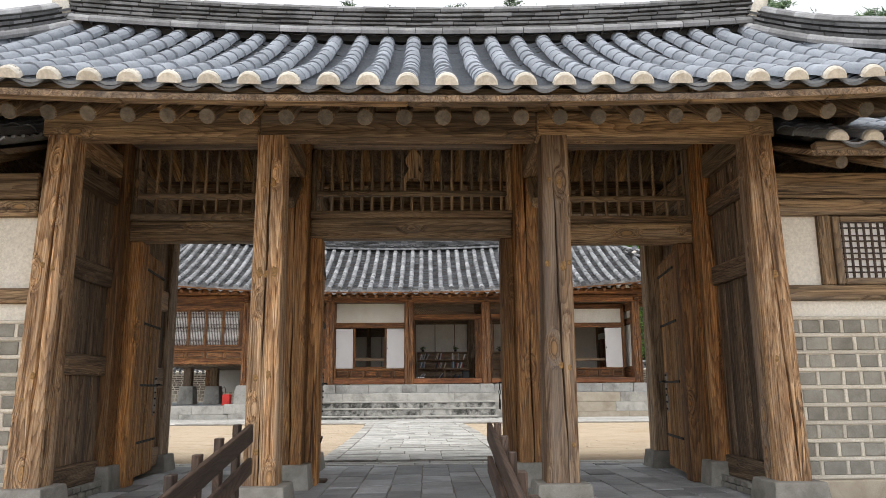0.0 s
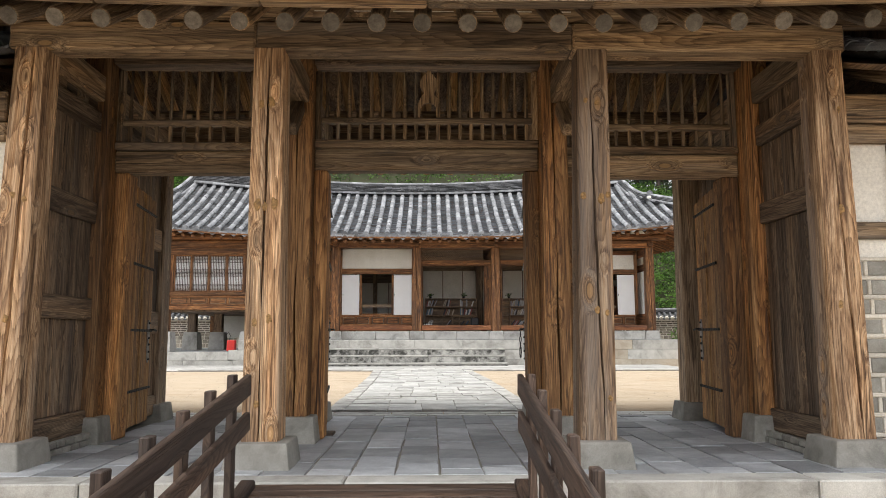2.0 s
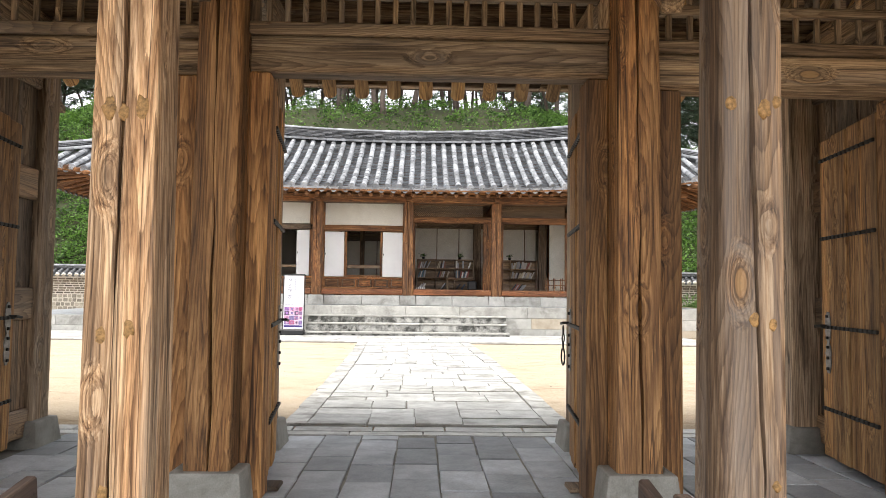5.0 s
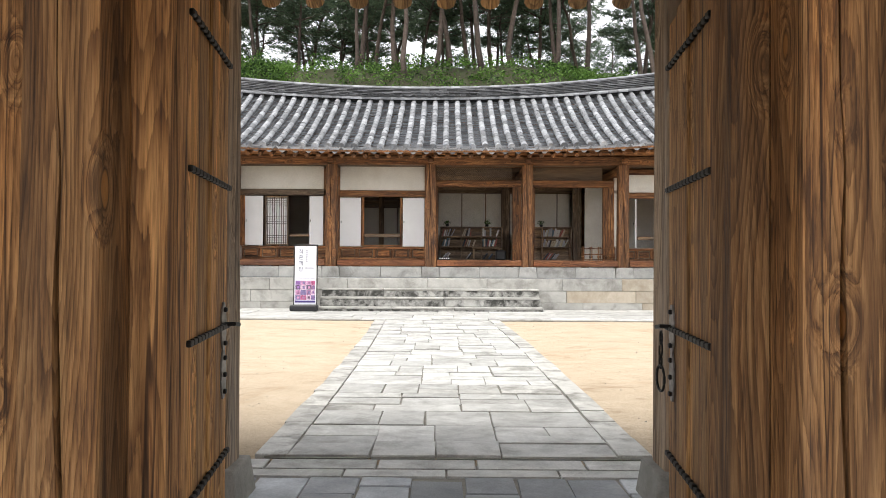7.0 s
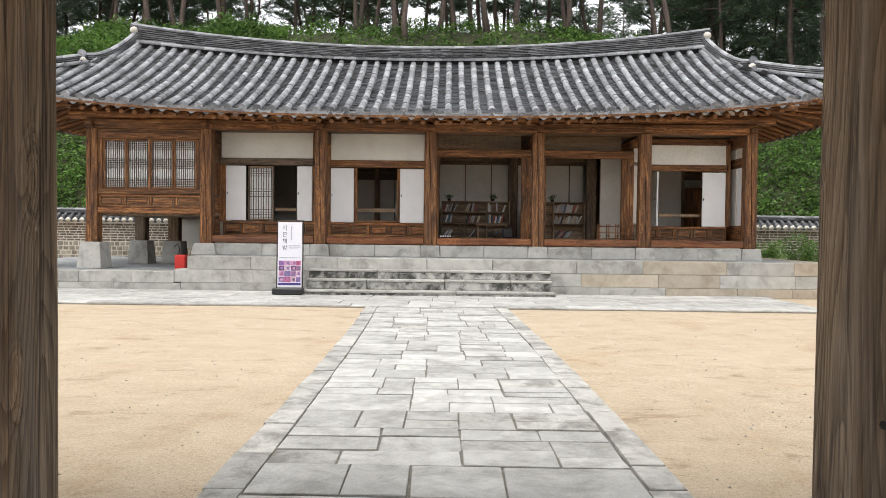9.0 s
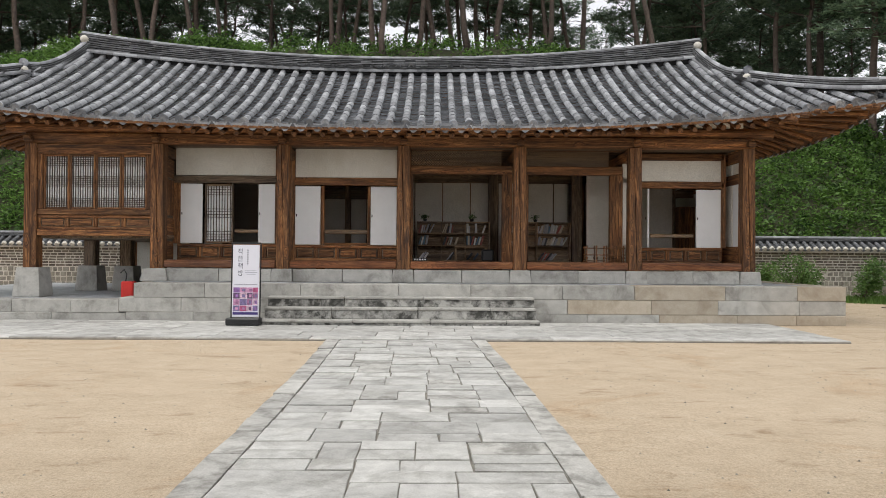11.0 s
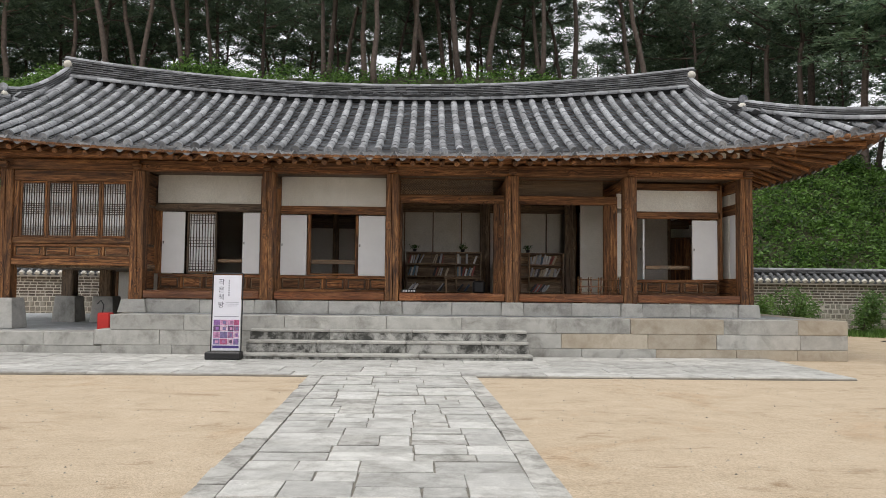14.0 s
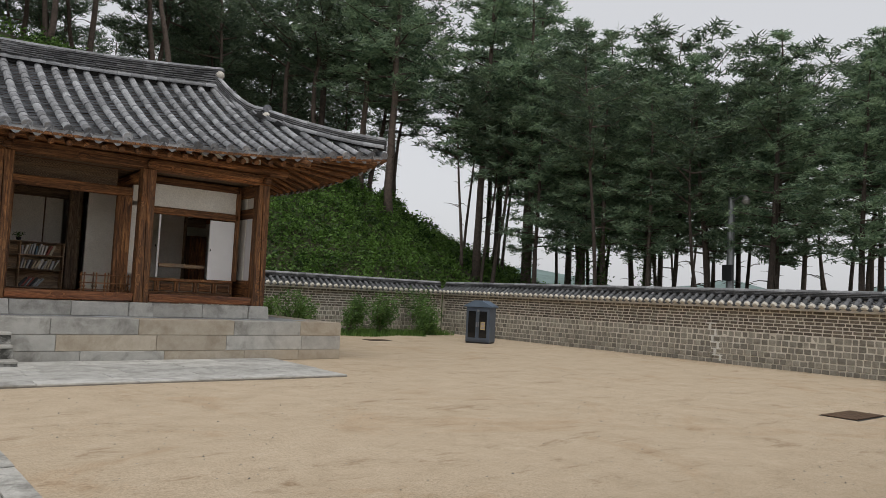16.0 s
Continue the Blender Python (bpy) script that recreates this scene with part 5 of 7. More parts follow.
for k, (z0, z1) in enumerate(((1.33, 1.75), (1.8, 2.3), (2.36, 3.2), (3.26, 3.68))):
    block("side_panel", hall, xs + 0.0, xs + 0.03, 19.36, 19.9, z0, z1, WOOD_HALL, c=0.012)
for (px, py) in ((-8.9, 19.17), (-6.06, 19.17), (-7.9, 21.9), (-6.3, 22.6), (-8.9, 22.0)):
    z0 = 0.47 if px < -6.2 else 0.84
    base_stone("post_stone", hall, px, py, z0, 1.13, 0.62 if py < 20 else 0.6, 0.5, GRANITE)
    if py > 20:
        column("under_post", hall, px, py, 1.125, 1.82, 0.3, 0.3, WOOD_DARK["z"], None, 0, seed=90)

# bay with two shutters and a lattice leaf
white_panel(-5.95, -3.56, 3.345, 4.03)
block("rail_beam", hall, -6.0, -3.3, WY - 0.06, WY + 0.06, 3.16, 3.34, WOOD_DARK)
dado(-5.9, -3.3, WY, 1.31, 1.70, 5)
for q0, q1 in ((-6.0, -5.82), (-3.56, -3.3)):
    block("wall_post", hall, q0, q1, WY - 0.06, WY + 0.06, 1.705, 3.158 if q0 < -5 else 3.95, WOOD_HALL)
shutter(-5.82, -5.30, WY - 0.03, 1.715, 3.14)
shutter(-3.965, -3.57, WY - 0.03, 1.72, 3.14)
ls = thing("lattice_leaf", (-4.9, WY, 1.72), "brown lattice door leaf with paper, half open", "door")
lattice_panel(ls, -5.27, -4.585, WY + 0.06, 1.72, 3.14, 9, BANDS, WOOD_DARK, WOOD_RAIL)
block("inner_rail", hall, -4.58, -3.97, WY + 0.12, WY + 0.2, 1.98, 2.06, WOOD_PALE)
# next bay
white_panel(-3.09, -0.655, 3.315, 4.0)
block("rail_beam", hall, -3.1, -0.55, WY - 0.06, WY + 0.06, 3.13, 3.312, WOOD_HALL)
dado(-3.1, -0.55, WY, 1.31, 1.69, 5)
block("wall_post", hall, -3.26, -3.09, WY - 0.06, WY + 0.06, 1.315, 3.95, WOOD_HALL)
block("wall_post", hall, -0.654, -0.32, WY - 0.06, WY + 0.06, 1.315, 3.95, WOOD_HALL)
shutter(-3.085, -2.485, WY - 0.03, 1.70, 3.10)
shutter(-1.281, -0.66, WY - 0.03, 1.70, 3.10)
block("opening_post", hall, -2.48, -2.40, WY + 0.02, WY + 0.1, 1.70, 3.12, WOOD_HALL)
block("opening_post", hall, -1.36, -1.285, WY + 0.02, WY + 0.1, 1.70, 3.12, WOOD_HALL)
block("inner_rail", hall, -2.40, -1.36, WY + 0.12, WY + 0.22, 1.97, 2.07, WOOD_PALE)
block("inner_rail", hall, -2.40, -1.36, WY + 0.02, WY + 0.1, 1.70, 1.75, WOOD_HALL)
# open bays with fret transoms
for x0, x1, xp0, xp1 in ((-0.32, 1.86, 1.87, 2.12), (2.45, 4.46, 4.47, 4.78)):
    block("transom_head", hall, x0, xp1, WY - 0.06, WY + 0.06, 3.99, 4.1, WOOD_HALL)
    block("transom_sill", hall, x0, xp1, WY - 0.07, WY + 0.07, 3.42, 3.62, WOOD_HALL)
    block("opening_post", hall, xp0, xp1, WY - 0.07, WY + 0.07, 1.31, 3.419, WOOD_HALL)
    block("opening_post", hall, x0, x0 + 0.06, WY - 0.07, WY + 0.07, 1.31, 3.419, WOOD_HALL)
    block("transom_backing", hall, x0, x1, WY + 0.035, WY + 0.045, 3.621, 3.989, WOOD_DARK, c=0.001)
    vs, fs = [], []
    for d in (1, -1):
        for k in range(int((x1 - x0 + 0.4) / 0.062)):
            xa = x0 - 0.37 + 0.062 * k
            p, q = (xa, 3.621), (xa + 0.368, 3.989)
            if d < 0:
                p, q = (xa + 0.368, 3.621), (xa, 3.989)
            lo, hi = x0 + 0.01, x1 - 0.01
            if max(p[0], q[0]) < lo or min(p[0], q[0]) > hi:
                continue
            t0, t1 = 0.0, 1.0
            dx = q[0] - p[0]
            for lim, sg in ((lo, 1), (hi, -1)):
                tt = (lim - p[0]) / dx
                if (dx > 0) == (sg > 0):
                    t0 = max(t0, tt)
                else:
                    t1 = min(t1, tt)
            if t1 <= t0:
                continue
            A = Vector((p[0] + dx * t0, 0, p[1] + 0.368 * t0))
            B = Vector((p[0] + dx * t1, 0, p[1] + 0.368 * t1))
            nn = Vector((-(B - A).z, 0, (B - A).x)).normalized() * 0.008
            y0, y1 = (WY - 0.012, WY + 0.0) if d > 0 else (WY + 0.001, WY + 0.013)
            o = len(vs)
            for yy in (y0, y1):
                for c in (A - nn, B - nn, B + nn, A + nn):
                    vs.append((c.x, yy, c.z))
            fs += [tuple(o + i for i in f) for f in ((0, 1, 2, 3), (7, 6, 5, 4), (0, 4, 5, 1), (1, 5, 6, 2), (2, 6, 7, 3), (3, 7, 4, 0))]
    raw("fretwork", vs, fs, WOOD_PALE["x"], hall, "diagonal wooden fretwork transom", kind="stuff")
white_panel(4.79, 5.0, 3.35, 3.76)
white_panel(4.79, 5.0, 1.75, 3.25)
# end bay
white_panel(5.05, 7.17, 3.285, 3.79)
block("rail_beam", hall, 5.0, 7.25, WY - 0.06, WY + 0.06, 3.12, 3.284, WOOD_HALL)
block("rail_beam", hall, 5.0, 7.25, WY - 0.06, WY + 0.06, 3.79, 3.95, WOOD_HALL)
dado(5.0, 7.2, WY, 1.31, 1.68, 5)
shutter(6.563, 7.16, WY - 0.03, 1.69, 3.09)
shutter(5.28, 5.5, WY - 0.1, 1.69, 3.09, "white papered shutter folded back, seen edge-on", rz=72)
block("wall_post", hall, 7.17, 7.28, WY - 0.06, WY + 0.06, 1.685, 3.95, WOOD_HALL)
block("wall_post", hall, 5.0, 5.2, WY - 0.06, WY + 0.06, 1.685, 3.119, WOOD_HALL)
block("inner_rail", hall, 5.5, 6.56, WY + 0.12, WY + 0.2, 1.93, 2.02, WOOD_PALE)
# return wall at the end of the veranda
xr = HX[-1]
block("side_panel_white", hall, xr - 0.03, xr + 0.03, 19.34, 19.88, 1.72, 3.2, PAPER, "white papered door panel", c=0.005)
block("side_panel_white", hall, xr - 0.03, xr + 0.03, 19.34, 19.88, 3.45, 3.85, PLASTER, c=0.005)
block("side_rail", hall, xr - 0.06, xr + 0.06, 19.33, 24.66, 3.2, 3.44, WOOD_HALL)
block("side_rail", hall, xr - 0.05, xr + 0.05, 19.33, 24.66, 1.31, 1.72, WOOD_HALL)
block("side_wall", hall, xr - 0.05, xr + 0.05, 19.9, 24.66, 1.72, 3.2, PLASTER, c=0.004)
block("side_wall", hall, xr - 0.05, xr + 0.05, 19.9, 24.66, 3.44, 3.95, PLASTER, c=0.004)

# rooms behind
block("room_floor", hall, -6.0, 7.42, WY + 0.07, 24.7, 1.2, 1.305, WOOD_HALL)
block("room_ceiling", hall, -8.9, 7.42, 19.3, 24.7, 4.0, 4.05, WOOD_DARK, c=0.004)
block("rear_wall", hall, -8.9, 6.3, 24.68, 24.8, 0.9, 3.95, PLASTER, c=0.004)
block("rear_wall", hall, 6.3, 7.42, 24.68, 24.8, 0.9, 1.5, PLASTER, c=0.004)
block("rear_wall", hall, 6.3, 7.42, 24.68, 24.8, 3.4, 3.95, PLASTER, c=0.004)
block("inner_wall", hall, 4.23, 4.85, 21.4, 21.46, 1.31, 3.6, PLASTER, "white wall inside the open room", c=0.004)
block("room_partition", hall, -0.5, -0.4, WY + 0.07, 24.67, 1.31, 4.0, WOOD_DARK)
block("room_partition", hall, -3.24, -3.16, WY + 0.3, 24.67, 1.31, 4.0, PLASTER, c=0.004)
block("back_panel", hall, -0.38, 4.0, 22.9, 22.95, 1.31, 3.62, PLASTER, "white sliding panels", c=0.004)
for k in range(6):
    x = -0.3 + 0.78 * k
    block("panel_edge", hall, x - 0.015, x + 0.015, 22.87, 22.899, 1.31, 3.6, WOOD_DARK)
block("panel_head", hall, -0.38, 4.3, 22.8, 22.9, 3.5, 3.99, WOOD_DARK)
block("dark_post", hall, 1.75, 2.0, 22.5, 22.7, 1.31, 3.99, WOOD_DARK)
block("dark_post", hall, 3.95, 4.22, 21.9, 22.1, 1.31, 3.99, WOOD_DARK)
block("room_partition", hall, 4.86, 4.94, 20.8, 24.67, 1.31, 4.0, PLASTER, c=0.004)
block("back_panel", hall, -3.1, -0.5, 22.6, 22.65, 1.31, 3.3, PLASTER, "white sliding panels in a dim room", c=0.004)
block("dark_post", hall, -2.2, -2.05, 22.4, 22.59, 1.31, 3.99, WOOD_DARK)
for x in (-1.2, -1.62):
    block("panel_edge", hall, x - 0.012, x + 0.012, 22.575, 22.599, 1.31, 3.3, WOOD_DARK)
block("panel_head", hall, -3.1, -0.5, 22.45, 22.6, 3.0, 3.3, WOOD_DARK)
cab = thing("tall_cabinet", (7.2, 22.5, 1.31), "reddish brown wooden wardrobe standing in the end room", "wardrobe")
block("body", cab, 6.98, 7.4, 22.3, 22.8, 1.31, 2.85, WOOD_HALL)
block("door", cab, 7.0, 7.19, 22.275, 22.299, 1.4, 2.8, WOOD_HALL, c=0.006)
block("door", cab, 7.2, 7.39, 22.275, 22.299, 1.4, 2.8, WOOD_HALL, c=0.006)
block("inner_wall", hall, 4.95, 6.84, 22.5, 22.56, 1.31, 3.98, PLASTER, "white wall inside the end room", c=0.004)
block("inner_door_post", hall, 6.84, 6.92, 22.46, 22.6, 1.31, 3.98, WOOD_PALE)
block("inner_door_head", hall, 6.92, 7.42, 22.46, 22.6, 3.1, 3.3, WOOD_DARK)


# roof of the hall
def S_hall(x, v):
    u = abs(x - XC) / 10.9
    ye, ze = 17.95 - 0.25 * u ** 3, 4.27 + 0.64 * u ** 2.6
    zr = 6.34 + 0.46 * min(1.2, abs(x - XC) / 8.2) ** 2
    return (x, ye + (22 - ye) * v, ze + (zr - ze) * (0.78 * v + 0.22 * v * v))


def hall_top(x):
    d = abs(x - XC)
    if d < 8.15:
        return 1.0
    y = 22 - (d - 8.15) * (1.8 / 0.6) if d < 8.75 else 20.2 - (d - 8.75) * (2.42 / 2.1)
    ye = 17.95 - 0.25 * (d / 10.9) ** 3
    return max(0.0, (y - ye) / (22 - ye))


def S_hall_rear(x, v):
    p = S_hall(x, v)
    return (p[0], 44 - p[1], p[2])


def side_roof(s):
    def S(y, v):
        w = abs(y - 22) / 4.28
        return (XC + s * (10.9 - 0.2 * (1 - w * w) - 2.15 * v), y, 4.45 + 0.46 * w ** 2.4 + (5.85 - 4.45 - 0.46 * w ** 2.4) * v)

    def top(y):
        d = abs(y - 22)
        return 1.0 if d < 1.8 else max(0.0, 1 - (d - 1.8) / 2.42)

    return S, top


HP = 0.342
hall_roof = thing("hall_roof", (XC, 22, 4.2), "weathered grey tiled hip-and-gable roof with curved ridges", "roof")
h_rows = [XC + (k - 31.5) * HP for k in range(64)]
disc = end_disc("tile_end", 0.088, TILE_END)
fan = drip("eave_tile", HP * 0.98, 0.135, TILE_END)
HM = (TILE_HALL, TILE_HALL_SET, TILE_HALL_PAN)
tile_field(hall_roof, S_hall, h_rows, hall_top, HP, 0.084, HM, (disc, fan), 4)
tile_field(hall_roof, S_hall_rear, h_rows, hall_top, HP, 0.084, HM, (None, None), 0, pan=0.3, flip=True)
deck(hall_roof, S_hall, XC - 10.85, XC + 10.85, hall_top, WOOD_HALL["y"], 0.09)
deck(hall_roof, S_hall_rear, XC - 10.85, XC + 10.85, hall_top, WOOD_HALL["y"], 0.09)
for s in (-1, 1):
    Ss, tp = side_roof(s)
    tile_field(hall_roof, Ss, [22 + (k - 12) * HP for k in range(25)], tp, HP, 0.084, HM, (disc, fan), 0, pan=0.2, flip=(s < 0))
    deck(hall_roof, Ss, 17.74, 26.26, tp, WOOD_HALL["y"], 0.09, n=30)
    xg = XC + s * 8.6
    raw("gable_wall", [(xg, 20.3, 5.6), (xg, 23.7, 5.6), (xg, 22.2, 6.45), (xg, 21.8, 6.45), (xg - s * 0.1, 20.3, 5.6), (xg - s * 0.1, 23.7, 5.6), (xg - s * 0.1, 22.2, 6.45), (xg - s * 0.1, 21.8, 6.45)], [(0, 1, 2, 3), (7, 6, 5, 4), (0, 4, 5, 1), (1, 5, 6, 2), (2, 6, 7, 3), (3, 7, 4, 0)], WOOD_HALL["z"], hall_roof)
    for q in (1, -1):
        yy = lambda y: y if q > 0 else 44 - y
        fall = []
        for k in range(9):
            t = k / 8
            d = 8.15 + 0.6 * t + 0.02
            p = S_hall(XC + s * d, max(0.0, hall_top(XC + s * d)))
            fall.append((p[0], yy(21.95 - 1.75 * t), 6.8 - 1.14 * (1 - (1 - t) ** 1.55) + 0.05 + 0.06 * t))
        ridge(hall_roof, fall, 0.14, 0.26, 5, "falling_ridge", RIDGE_MAT)
        hip = []
        for k in range(9):
            t = k / 8
            d = 8.75 + 2.1 * t
            p = S_hall(XC + s * d, max(0.0, hall_top(XC + s * d)))
            hip.append((p[0], yy(p[1]), p[2] + 0.05 + 0.1 * t * t))
        ridge(hall_roof, hip, 0.12, 0.19, 4, "hip_ridge", RIDGE_MAT)
        for (hx, hy, hz, sc) in ((fall[-1][0], fall[-1][1] - 0.12 * q, fall[-1][2] + 0.1, 1.0), (fall[0][0] + 0.02 * s, fall[0][1] - 0.06 * q, fall[0][2] + 0.3, 1.1)):
            bm = bmesh.new()
            bmesh.ops.create_icosphere(bm, subdivisions=2, radius=1)
            for v in bm.verts:
                v.co = Vector((v.co.x * 0.11, v.co.y * 0.1, v.co.z * 0.1)) * sc * (1 + 0.15 * noise.noise(v.co * 3))
            part("ridge_end", bm, LIME if q > 0 else TILE_HALL, hall_roof, "white lime ridge stopper", Matrix.Translation((hx, hy, hz)), True)
        cap = end_disc("ridge_end_tile", 0.1, TILE_END)
        part("ridge_end_tile", cap, None, hall_roof, m=pose(fall[-1][0], fall[-1][1] - 0.14 * q, fall[-1][2] + 0.27, 0, 0, 0 if q > 0 else 180))
ridge(hall_roof, [(x, 22, 6.34 + 0.46 * (abs(x - XC) / 8.2) ** 2 + 0.03) for x in np.linspace(XC - 8.3, XC + 8.3, 33)], 0.17, lambda f: 0.36 + 0.13 * abs(2 * f - 1) ** 2.2, 8, "main_ridge", RIDGE_MAT)

# rafters and eave boards
for k in range(58):
    x = HX[0] - 0.7 + 0.31 * k
    if x > HX[-1] + 0.75:
        break
    u = abs(x - XC) / 10.9
    zt = 4.05 + 0.6 * u ** 2.6
    log("rafter", hall, (x, 18.15 - 0.2 * u ** 3, zt), (x, 20.2, zt + 0.95), 0.06, 0.06, WOOD_HALL, 10)
    log("rafter", hall, (x, 25.85, zt), (x, 23.8, zt + 0.95), 0.06, 0.06, WOOD_HALL, 8)
    xm = x + 0.155
    if -6 < xm < HX[-1]:
        block("rafter_infill", hall, xm - 0.09, xm + 0.09, CY - 0.05, CY + 0.05, 4.44, 4.56, PLASTER, c=0.004)
for s in (-1, 1):
    cx = HX[-1] if s > 0 else HX[0]
    for k in range(11):
        a = math.radians(4 + 8.2 * k)
        ex, ey = cx + s * 0.6, CY + 0.6
        reach = min(2.4 / max(0.2, math.sin(a)), 1.75 / max(0.2, math.cos(a)))
        tip = Vector((cx + s * (0.3 + reach * math.sin(a)), CY + 0.3 - reach * math.cos(a), 4.35 + 0.34 * math.sin(2 * a)))
        tip.x = min(max(tip.x, XC - 10.6), XC + 10.6)
        log("corner_rafter", hall, tip, (cx - s * 0.6, CY + 1.0, 4.95), 0.06, 0.05, WOOD_HALL, 8)
    for k in range(12):
        y = CY + 0.9 + 0.42 * k
        log("rafter", hall, (XC + s * 10.35, y, 4.3 + 0.25 * (abs(y - 22) / 4) ** 2), (cx - s * 0.3, y, 5.1), 0.06, 0.06, WOOD_HALL, 8)
for i in range(26):
    x0 = XC - 10.6 + 21.2 * i / 26
    x1 = XC - 10.6 + 21.2 * (i + 1) / 26
    p, q = S_hall(x0, 0.02), S_hall(x1, 0.02)
    me = box_mesh("eave_board", (round((Vector(q) - Vector(p)).length, 2), 0.1, 0.06), WOOD_HALL["x"], 0.008)
    mid = (Vector(p) + Vector(q)) / 2 + Vector((0, 0.05, -0.13))
    part("eave_board", me, None, hall, m=axes(Vector(q) - Vector(p), Vector((0, 1, 0)), mid))

# ---- podium, steps and pavement ----
podium = thing("podium", (0, 18.5, 0), "pale granite podium of coursed blocks under the hall", "podium", kind="structure")
pr = random.Random(11)
courses = ((0.0, 0.22, (1.2, 1.7)), (0.22, 0.53, (1.3, 1.9)), (0.53, 0.84, (1.5, 2.1)))
for ci, (z0, z1, (l0, l1)) in enumerate(courses):
    x = -6.14 if ci == 2 else (-6.45 if ci == 1 else -6.3)
    while x < 9.13:
        ln = pr.uniform(l0, l1)
        x1 = min(x + ln, 9.13)
        if 9.13 - x1 < 0.5:
            x1 = 9.13
        block("podium_stone", podium, x + 0.003, x1 - 0.003, 18.0 + pr.uniform(-0.006, 0.006), 18.6, z0, z1 - 0.004, GRANITE_WARM if (x > 2.6 and pr.random() < 0.75) else GRANITE, c=0.009)
        x = x1
    for y in np.arange(18.6, 27, 1.6):
        block("podium_stone", podium, 8.55, 9.13, y + 0.003, y + 1.597, z0, z1 - 0.004, GRANITE_WARM, c=0.009)
for ci, (z0, z1) in enumerate(((0.0, 0.2), (0.2, 0.475))):
    x = -13.0
    while x < -6.45:
        x1 = min(x + pr.uniform(1.2, 1.7), -6.3 if ci == 0 else -6.45)
        block("podium_stone", podium, x + 0.003, x1 - 0.003, 18.0 + pr.uniform(-0.006, 0.006), 18.6, z0, z1 - 0.004, GRANITE, c=0.009)
        x = x1
block("podium_core", podium, -6.1, 8.6, 18.55, 26.9, 0.0, 0.832, SLATE, c=0.005)
block("podium_core", podium, -13, -6.11, 18.55, 26.9, 0.0, 0.465, SLATE, c=0.005)
for k in range(24):
    for j in range(2):
        x = -6.0 + 0.62 * k
        block("podium_slab", podium, x + 0.004, min(x + 0.612, 8.54), 18.61 + 0.2 * j, 18.8 + 0.2 * j, 0.8, 0.838, SLATE, c=0.005)

steps = thing("stone_steps", (-0.43, 17.5, 0), "stained grey stone steps up to the podium", "steps", kind="structure")
for (x0, x1, y0, y1, z0, z1) in ((-3.3, 2.4, 17.1, 18.0, 0.0, 0.148), (-3.22, 2.36, 17.4, 18.0, 0.148, 0.379), (-3.22, 2.36, 17.7, 18.0, 0.379, 0.586)):
    x = x0
    while x < x1 - 0.05:
        xn = min(x + pr.uniform(1.3, 2.1), x1)
        if x1 - xn < 0.6:
            xn = x1
        block("step_stone", steps, x + 0.003, xn - 0.003, y0, y1, z0, z1 - 0.055, STEP_STONE, "stone block with black mould stains", c=0.01)
        block("step_tread", steps, x + 0.003, xn - 0.003, y0 - 0.02, y1, z1 - 0.053, z1, GRANITE, c=0.012)
        x = xn

pave = thing("pavement", (-2, 16.3, 0), "grey stone slab pavement along the podium", "pavement", kind="structure")
block("bed", pave, -13.0, 7.4, 14.8, 18.0, -0.02, 0.022, JOINT, c=0.004)
y = 14.8
for r_i, dy in enumerate((0.42, 0.7, 0.62, 0.72, 0.72)):
    x = -13.0 + pr.uniform(-0.5, 0)
    while x < 7.3:
        x1 = min(x + (pr.uniform(0.9, 1.7) if r_i else pr.uniform(1.2, 2.0)), 7.4)
        block("paving_slab", pave, max(x, -13) + 0.006, x1 - 0.006, y + 0.006, y + dy - 0.006, 0.0, 0.045 + pr.uniform(-0.006, 0.006), PATH_STONE, c=0.008)
        x = x1
    y += dy

# ---- the flagged path across the court ----
path_t = thing("stone_path", (0, 9, 0), "flagged grey stone path across the sand court", "path", kind="structure")


def path_mid(y):
    return 0.03 - 0.0021 * max(0.0, y - 4) ** 2


pp = random.Random(21)


def slab(parent, corners, z0, z1, mat, name="path_slab"):
    """A flag with slightly uneven corners and worn edges."""
    n = len(corners)
    c = Vector((sum(p[0] for p in corners) / n, sum(p[1] for p in corners) / n, 0))
    e = 0.005
    vs = []
    for z, k in ((z0, 0), (z1 - e, 0), (z1, e)):
        for p in corners:
            d = Vector((p[0], p[1], 0)) - c
            d = d * max(0.2, 1 - k / max(0.05, d.length))
            vs.append((d.x, d.y, z))
    fs = [tuple(range(2 * n, 3 * n))]
    for j in range(2):
        for i in range(n):
            fs.append((j * n + i, j * n + (i + 1) % n, (j + 1) * n + (i + 1) % n, (j + 1) * n + i))
    me = bpy.data.meshes.new(name)
    me.from_pydata(vs, [], fs)
    me.materials.append(mat)
    me.update()
    return part(name, me, None, parent, m=Matrix.Translation(c))


ys = [3.9 + 10.88 * k / 12 for k in range(13)]
raw("bed", [(path_mid(y) + sd * 1.28, y, 0.016) for y in ys for sd in (-1, 1)], [(2 * k, 2 * k + 1, 2 * k + 3, 2 * k + 2) for k in range(12)], JOINT, path_t)
for e0, e1 in ((-1.35, -1.13), (1.12, 1.34)):
    y = 3.92
    while y < 14.75:
        y1 = min(y + pp.uniform(0.38, 0.95), 14.79)
        j = lambda: pp.uniform(-0.014, 0.014)
        slab(path_t, [(path_mid(y) + e0 + j(), y + 0.006), (path_mid(y) + e1, y + 0.006), (path_mid(y1) + e1, y1 - 0.006), (path_mid(y1) + e0 + j(), y1 - 0.006)], -0.05, 0.034 + pp.uniform(-0.006, 0.006), PATH_EDGE, "edging_slab")
        y = y1


